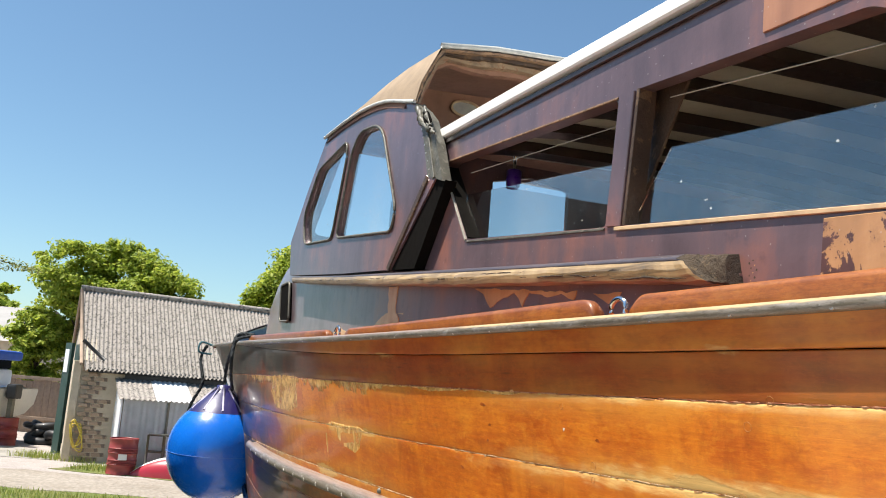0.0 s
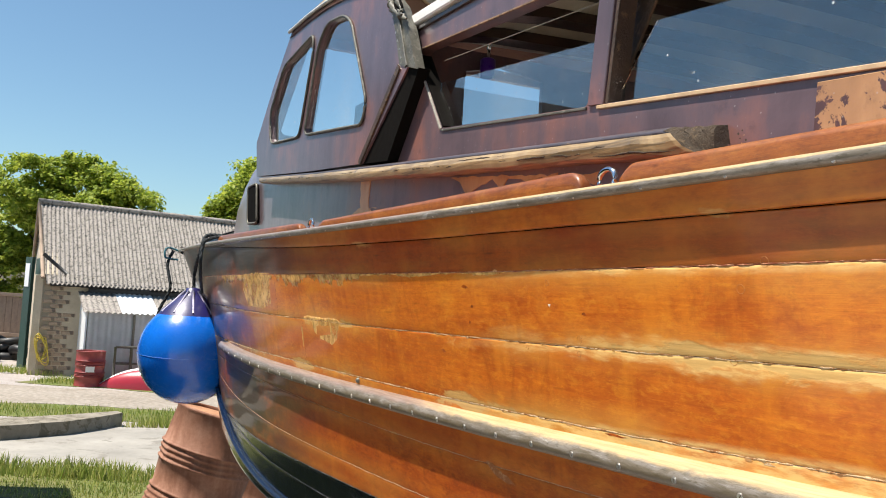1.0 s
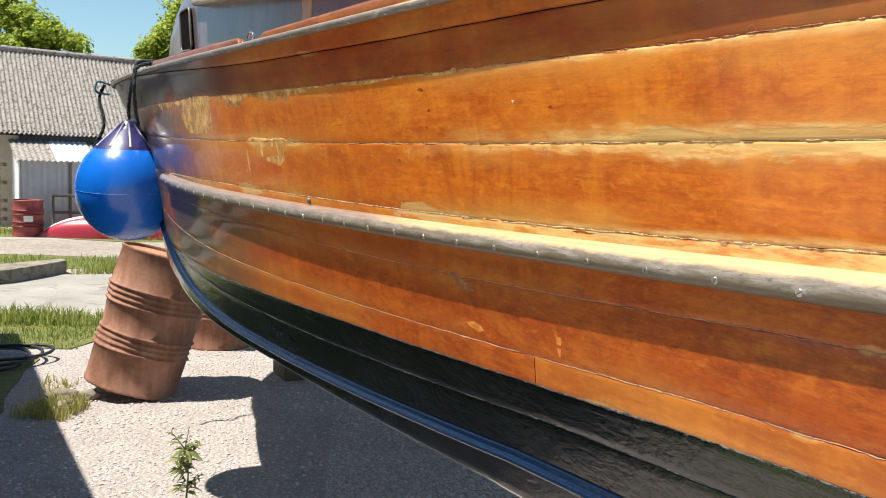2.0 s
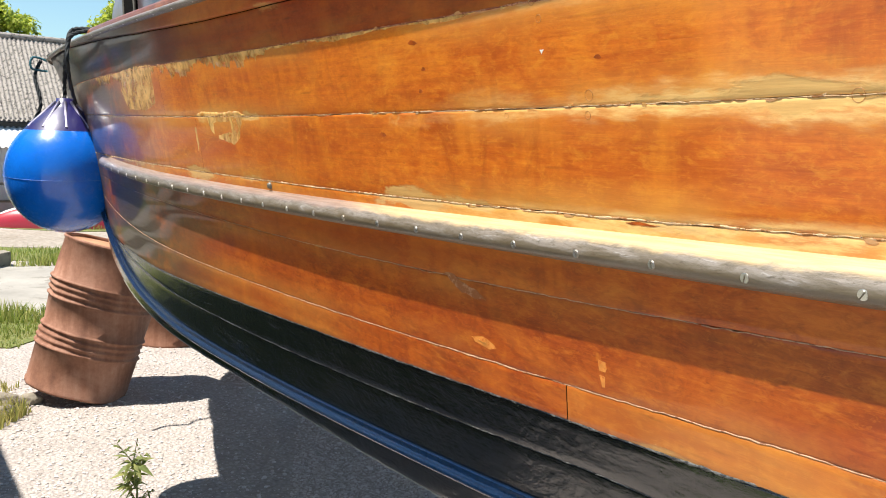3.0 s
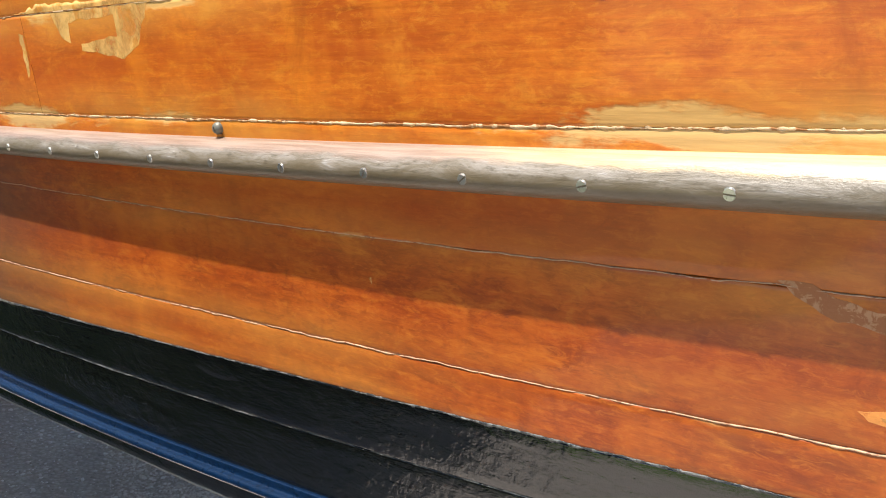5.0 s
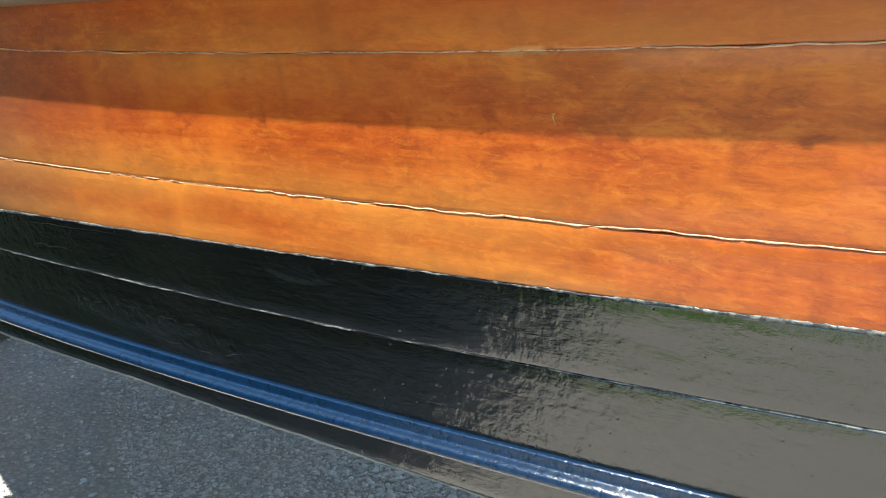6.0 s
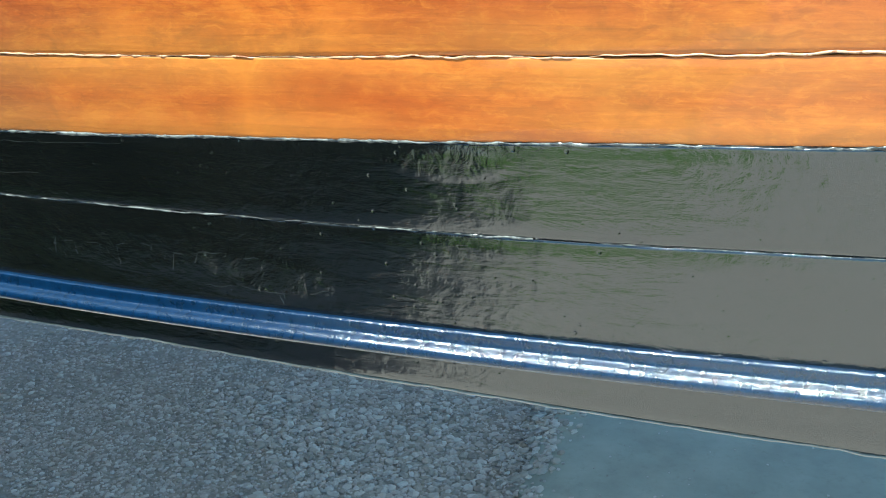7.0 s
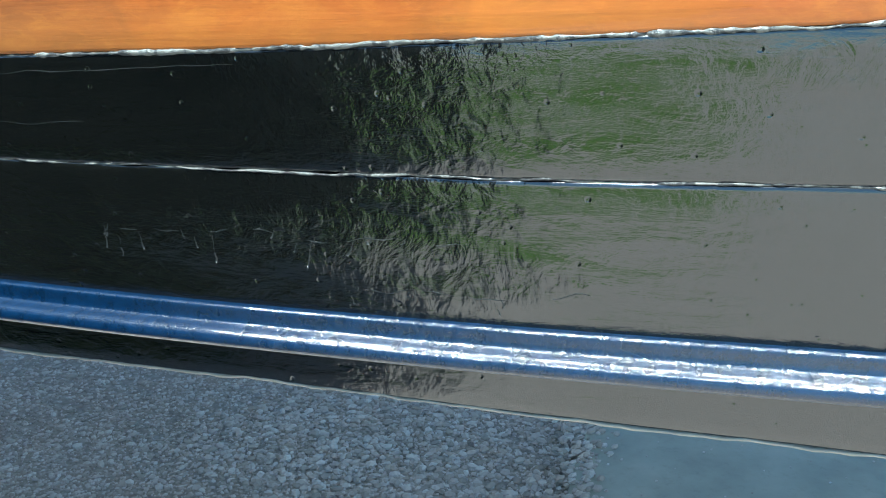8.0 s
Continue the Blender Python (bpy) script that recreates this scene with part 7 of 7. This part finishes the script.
# ---- left background ----
def motorboat():
    x0, y0 = -9.15, 18.2
    ob = thing("motor_cruiser", "white motor cruiser with a blue canopy and dark outboard", "boat", at=(x0, y0, 0))
    n = 30
    rows, top = [], []
    for i in range(n):
        t = i / (n - 1)
        x = x0 - t * 5.4
        half = 0.92 * (1 - max(0, t * 1.55 - 0.55) ** 2.2) + 0.02
        zk = 0.52 + 0.45 * max(0, t - 0.6) ** 1.5
        zg = 1.12 + 0.30 * t**1.5
        prof = [(-1, zg), (-1.03, zg - 0.05), (-0.94, zk + (zg - zk) * 0.45), (-0.6, zk + 0.08), (0, zk)]
        rows.append([(x + 0.06 * (z - zk), y0 + half * a, z) for a, z in prof] + [(x + 0.06 * (z - zk), y0 - half * a, z) for a, z in prof[-2::-1]])
        top.append([(x, y0 - half, zg), (x, y0, zg + 0.04), (x, y0 + half, zg)])
    hull = sheet("hull", np.array(rows), M["cream"], ob, "cream hull")
    raw("transom", rows[0], [tuple(range(len(rows[0])))], M["cream"], ob, "cream transom", smooth=False)
    sheet("deck", np.array(top), M["whitepaint"], ob)
    along_ = [[(x0 - 0.05 - q * 0.18, y0 - 0.955 + max(0, q - 17) * 0.02, 1.115 + 0.30 * (q * 0.18 / 5.4) ** 1.5)] for q in range(24)]
    tube("rubbing_band", [p[0] for p in along_], 0.022, M["rubber"], ob, "dark rubbing band", 6)
    bm = bmesh.new()
    box(bm, (x0 - 3.6, y0 - 0.74, 1.12), (x0 - 0.45, y0 + 0.74, 1.50), 0.10)
    part("cabin", bm, M["whitepaint"], ob, "white cabin", smooth=False)
    boxed("window", (x0 - 1.6, y0 - 0.752, 1.24), (x0 - 0.75, y0 - 0.735, 1.42), M["rubber"], ob, "dark cabin window")
    boxed("windscreen", (x0 - 1.7, y0 - 0.70, 1.50), (x0 - 0.50, y0 + 0.70, 1.70), M["dullcream"], ob, "dark wraparound windscreen", 0.03)
    bm = bmesh.new()
    box(bm, (x0 - 2.4, y0 - 0.74, 1.68), (x0 - 0.28, y0 + 0.74, 1.88), 0.07)
    part("canopy", bm, M["bluecover"], ob, "blue canopy", smooth=False)
    for dx in (0.05, 0.45, 0.9):
        tube("guard_rail", [(x0 - dx, y0 - 0.86, 1.10), (x0 - dx - 0.05, y0 - 0.84, 1.52)], 0.012, M["chrome"], ob, "", 6)
    tube("guard_rail", [(x0 - 0.02, y0 - 0.84, 1.50), (x0 - 1.5, y0 - 0.84, 1.54)], 0.012, M["chrome"], ob, "", 6)
    bm = bmesh.new()
    box(bm, (x0 + 0.05, y0 - 0.45, 0.92), (x0 + 0.26, y0 - 0.15, 1.22), 0.05)
    motor = part("outboard", bm, M["rubber"], ob, "dark outboard motor", smooth=False)
    boxed("outboard_leg", (x0 + 0.08, y0 - 0.36, 0.46), (x0 + 0.18, y0 - 0.24, 0.94), M["steelgrey"], motor, "grey outboard leg", 0.01)
    for dx in (1.4, 3.6):
        boxed("cradle_leg", (x0 - dx - 0.06, y0 - 0.5, 0), (x0 - dx + 0.06, y0 + 0.5, 0.66), M["steelgrey"], ob, "steel cradle leg")


motorboat()
fe = thing("fence", "weathered close-board wooden fence", "fence", kind="structure", at=(-11, 21.5, 0))
bme = bpy.data.meshes.new("fence_board")
bm = box(bmesh.new(), (0, 0, 0), (0.145, 0.02, 1.25), 0.003)
bm.to_mesh(bme)
bm.free()
bme.materials.append(M["fence"])
for k in range(60):
    o = new("fence_board", bme)
    o.parent = fe
    o.matrix_parent_inverse = Matrix.Translation((11, -21.5, 0))
    o.matrix_basis = Matrix.Translation((-17 + k * 0.15, 21.5 + 0.004 * (k % 3), 0.03 * math.sin(k)))
for z in (0.3, 1.26):
    boxed("fence_rail", (-17, 21.44, z), (-8, 21.50, z + 0.08), M["fence"], fe)
# heap of dark scrap by the fence
rng = random.Random(12)
for k in range(9):
    x, y, r = -8.55 + rng.uniform(-0.5, 0.4), 19.0 + rng.uniform(-0.4, 0.4), rng.uniform(0.18, 0.30)
    z = r * 0.4 + (0.25 if k > 5 else 0.0)
    tl = Matrix.Translation((x, y, z)) @ Matrix.Rotation(rng.uniform(-0.5, 0.5), 4, "X") @ Matrix.Rotation(rng.uniform(-0.6, 0.6), 4, "Y")
    ring = [tl @ Vector((r * math.cos(w), r * math.sin(w), 0)) for w in np.linspace(0, 2 * math.pi, 20)]
    tagged(tube("old_tyre", ring, r * 0.34, M["rubber"], seg=8, caps=False), "old black tyre in a heap", "tyre", "heap of tyres")


def house():
    ob = thing("far_house", "distant house with a grey slate roof", "house", at=(-22, 38, 0))
    boxed("wall", (-31.2, 38, 0), (-19.2, 45, 2.5), M["render"], ob)
    P = [[(-31.6, 37.6, 2.45), (-18.8, 37.6, 2.45)], [(-31.6, 41.5, 4.15), (-19.6, 41.5, 4.15)], [(-31.6, 45.4, 2.45), (-18.8, 45.4, 2.45)]]
    sheet("roof", np.array(P), M["slate"], ob, "", smooth=False)
    for x in (-29, -25.5, -22):
        boxed("window", (x, 37.96, 1.0), (x + 1.2, 38.02, 2.0), M["rubber"], ob)


house()


# ---- trees ----
def tree(x, y, h, spread, seed, n_leaf=15000, low=0.25, leaf=0.13, clump_n=420):
    rng = random.Random(seed)
    ob = thing("tree", "leafy green sycamore behind the yard", "tree", "trees behind the yard", at=(x, y, 0))
    tips = []

    def limb(p, d, L, r, depth):
        pts, rad = [p], [r]
        q, dd = p.copy(), d.copy()
        for i in range(5):
            dd = (dd + Vector((rng.uniform(-1, 1), rng.uniform(-1, 1), rng.uniform(-0.3, 0.7))) * 0.18).normalized()
            q = q + dd * (L / 5)
            pts.append(q.copy())
            rad.append(r * (1 - 0.16 * (i + 1)))
        if depth and math.hypot(pts[-1].x - x, pts[-1].y - y) > spread * 0.62:
            return
        tube("limb" if depth else "trunk", pts, rad, M["bark"], ob, "", 6 if depth else 10)
        if depth < 2:
            for k in range(5 if depth == 0 else 4):
                i = rng.randint(2 if depth == 0 else 1, 5)
                a = rng.uniform(0, 6.28)
                nd = (Vector((math.cos(a), math.sin(a), rng.uniform(0.25, 0.9))) + dd * 0.3).normalized()
                limb(pts[i], nd, L * rng.uniform(0.45, 0.7), rad[i] * 0.6, depth + 1)
        tips.append(pts[-1])
        tips.append(pts[-2])

    limb(Vector((x, y, 0)), Vector((0, 0, 1)), h * 0.62, 0.16 + h * 0.012, 0)
    clumps = []
    lobes = []
    for k in range(11):
        a, q = k * 2.4 + rng.uniform(-0.5, 0.5), math.sqrt((k + 0.4) / 11)
        up = rng.uniform(0.30, 0.86) if q > 0.5 else rng.uniform(0.55, 0.92)
        r = spread * rng.uniform(0.30, 0.46)
        c = Vector((x + math.cos(a) * q * spread * 0.66, y + math.sin(a) * q * spread * 0.66, h * (low + (1 - low) * up)))
        lobes.append((c - Vector((0, 0, max(0.0, c.z + r * 0.8 - h))), r))
    for k in range(clump_n):
        c, r = lobes[k % len(lobes)]
        d = Vector((rng.gauss(0, 1), rng.gauss(0, 1), rng.gauss(0, 0.8) + 0.15)).normalized()
        reach = r * (0.45 + 0.55 * rng.random() ** 0.5) * (0.85 + 0.5 * noise.noise(d * 2.1 + c))
        clumps.append(c + d * reach)
    clumps += [t + Vector((rng.uniform(-0.3, 0.3), rng.uniform(-0.3, 0.3), rng.uniform(-0.2, 0.3))) for t in tips if t.z > h * low]
    g = np.random.RandomState(seed)
    C = np.array([c[:] for c in clumps])
    R = (0.16 + 0.26 * g.rand(len(C))) * min(1.0, spread / 1.6)
    pick = g.randint(0, len(C), n_leaf)
    u = g.normal(size=(n_leaf, 3))
    u /= np.linalg.norm(u, axis=1, keepdims=True)
    P = C[pick] + u * (R[pick] * g.rand(n_leaf) ** 0.7)[:, None] * [1.15, 1.15, 0.6]
    nrm = u * 0.5 + g.normal(size=(n_leaf, 3)) * 0.5 + [0, 0, 0.7]
    nrm /= np.linalg.norm(nrm, axis=1, keepdims=True)
    t1 = np.cross(nrm, g.normal(size=(n_leaf, 3)))
    t1 /= np.linalg.norm(t1, axis=1, keepdims=True)
    t2 = np.cross(nrm, t1)
    sz = (leaf * (0.6 + 0.8 * g.rand(n_leaf)))[:, None]
    V = np.stack([P - t1 * sz, P + t2 * sz * 0.55 + nrm * sz * 0.12, P + t1 * sz, P - t2 * sz * 0.55 + nrm * sz * 0.12], 1).reshape(-1, 3)
    F = np.arange(n_leaf * 4).reshape(-1, 4)
    me = bpy.data.meshes.new("crown")
    me.from_pydata(V.tolist(), [], F.tolist())
    me.update()
    link_mesh("crown", me, M["leaf"], ob, "dense crown of sunlit leaves", smooth=False)
    return ob


tree(-9.75, 25.0, 5.1, 2.95, 1, 80000, 0.08, 0.066, 640)
tree(-5.2, 26.0, 5.6, 2.0, 5, 36000, 0.1, 0.066, 330)
tree(-12.0, 24.6, 3.3, 1.1, 8, 18000, 0.05, 0.062, 200)
tree(-27.0, 48.0, 6.2, 3.5, 9, 12000, 0.1, 0.2)


def sprig():
    """A tree beside the yard whose lowest branch reaches out."""
    ob = tree(-8.4, 9.0, 3.2, 0.7, 14, 6000, 0.6, 0.07)
    rng = random.Random(5)
    main = [Vector((-8.4, 9.0, 1.7)), Vector((-5.6, 8.2, 2.72)), Vector((-4.32, 8.02, 2.61)), Vector((-3.93, 8.0, 2.55))]
    tube("branch", main, [0.03, 0.008, 0.005, 0.002], M["bark"], ob, "", 6)
    V, F = [], []
    for k in range(330):
        t = rng.random()
        p = main[2].lerp(main[3], t) if rng.random() < 0.75 else main[1].lerp(main[2], 0.5 + 0.5 * t)
        p = p + Vector((rng.uniform(-0.06, 0.06), rng.uniform(-0.06, 0.06), rng.uniform(-0.08, 0.06) * (1.2 - t)))
        d = Vector((rng.uniform(-1, 1), rng.uniform(-1, 1), rng.uniform(-0.7, 0.3))).normalized()
        L = rng.uniform(0.025, 0.05)
        w = d.cross(Vector((0.2, 0.3, 1))).normalized() * L * 0.28
        i = len(V)
        V += [p, p + d * L * 0.5 + w, p + d * L, p + d * L * 0.5 - w]
        F.append((i, i + 1, i + 2, i + 3))
    raw("twig_leaf", V, F, M["weed"], ob, "dark leaves at the tip of the branch", smooth=False)


sprig()


# ---- unseen boat added behind the camera to shade the ground and darken reflections ----
def unseen_shade_boat():
    ob = thing("unseen_boat", "unseen dark hull added alongside to shade the ground", "boat")
    d = Vector((-0.442, 0.897, 0)).normalized()
    n = Vector((d.y, -d.x, 0))
    q = Vector((-2.21, 3.89, 0))
    prof = [(0.0, 9.0), (0.0, 2.2), (-0.02, 1.5), (-0.06, 0.75), (-0.16, 0.22), (-0.9, 0.12), (-1.6, 0.5), (-1.8, 2.2), (-1.78, 9.0)]
    rows = []
    for t in np.linspace(-1.12, 3.75, 30):
        # top edge follows the shadow line wanted on the ground
        top = 2.55 + 1.05 * min(max((t - 1.3) / 1.1, 0.0), 1.0)
        k = 1.0
        rows.append([tuple(q - n * 0.06 + d * t - Vector((0.42 * (top - 2.75), 0, 0)) + n * (-0.9 + (a + 0.9) * k) + Vector((0, 0, min(z, top) if z > 1 or t < 0.9 else min(z + 0.6 * (t - 0.9), 1.0)))) for a, z in prof])
    sheet("hull", np.array(rows), M["dullcream"], ob, "dark side of the unseen hull", closed=True)
    for r in (rows[0], rows[-1]):
        raw("end_board", r, [tuple(range(len(r)))], M["dullcream"], ob, smooth=False)
    for t in (-0.6, 1.2, 3.0):
        c = q + d * t - n * 0.9
        boxed("prop", (c.x - 0.12, c.y - 0.12, 0), (c.x + 0.12, c.y + 0.12, 0.3), M["fence"], ob)


unseen_shade_boat()
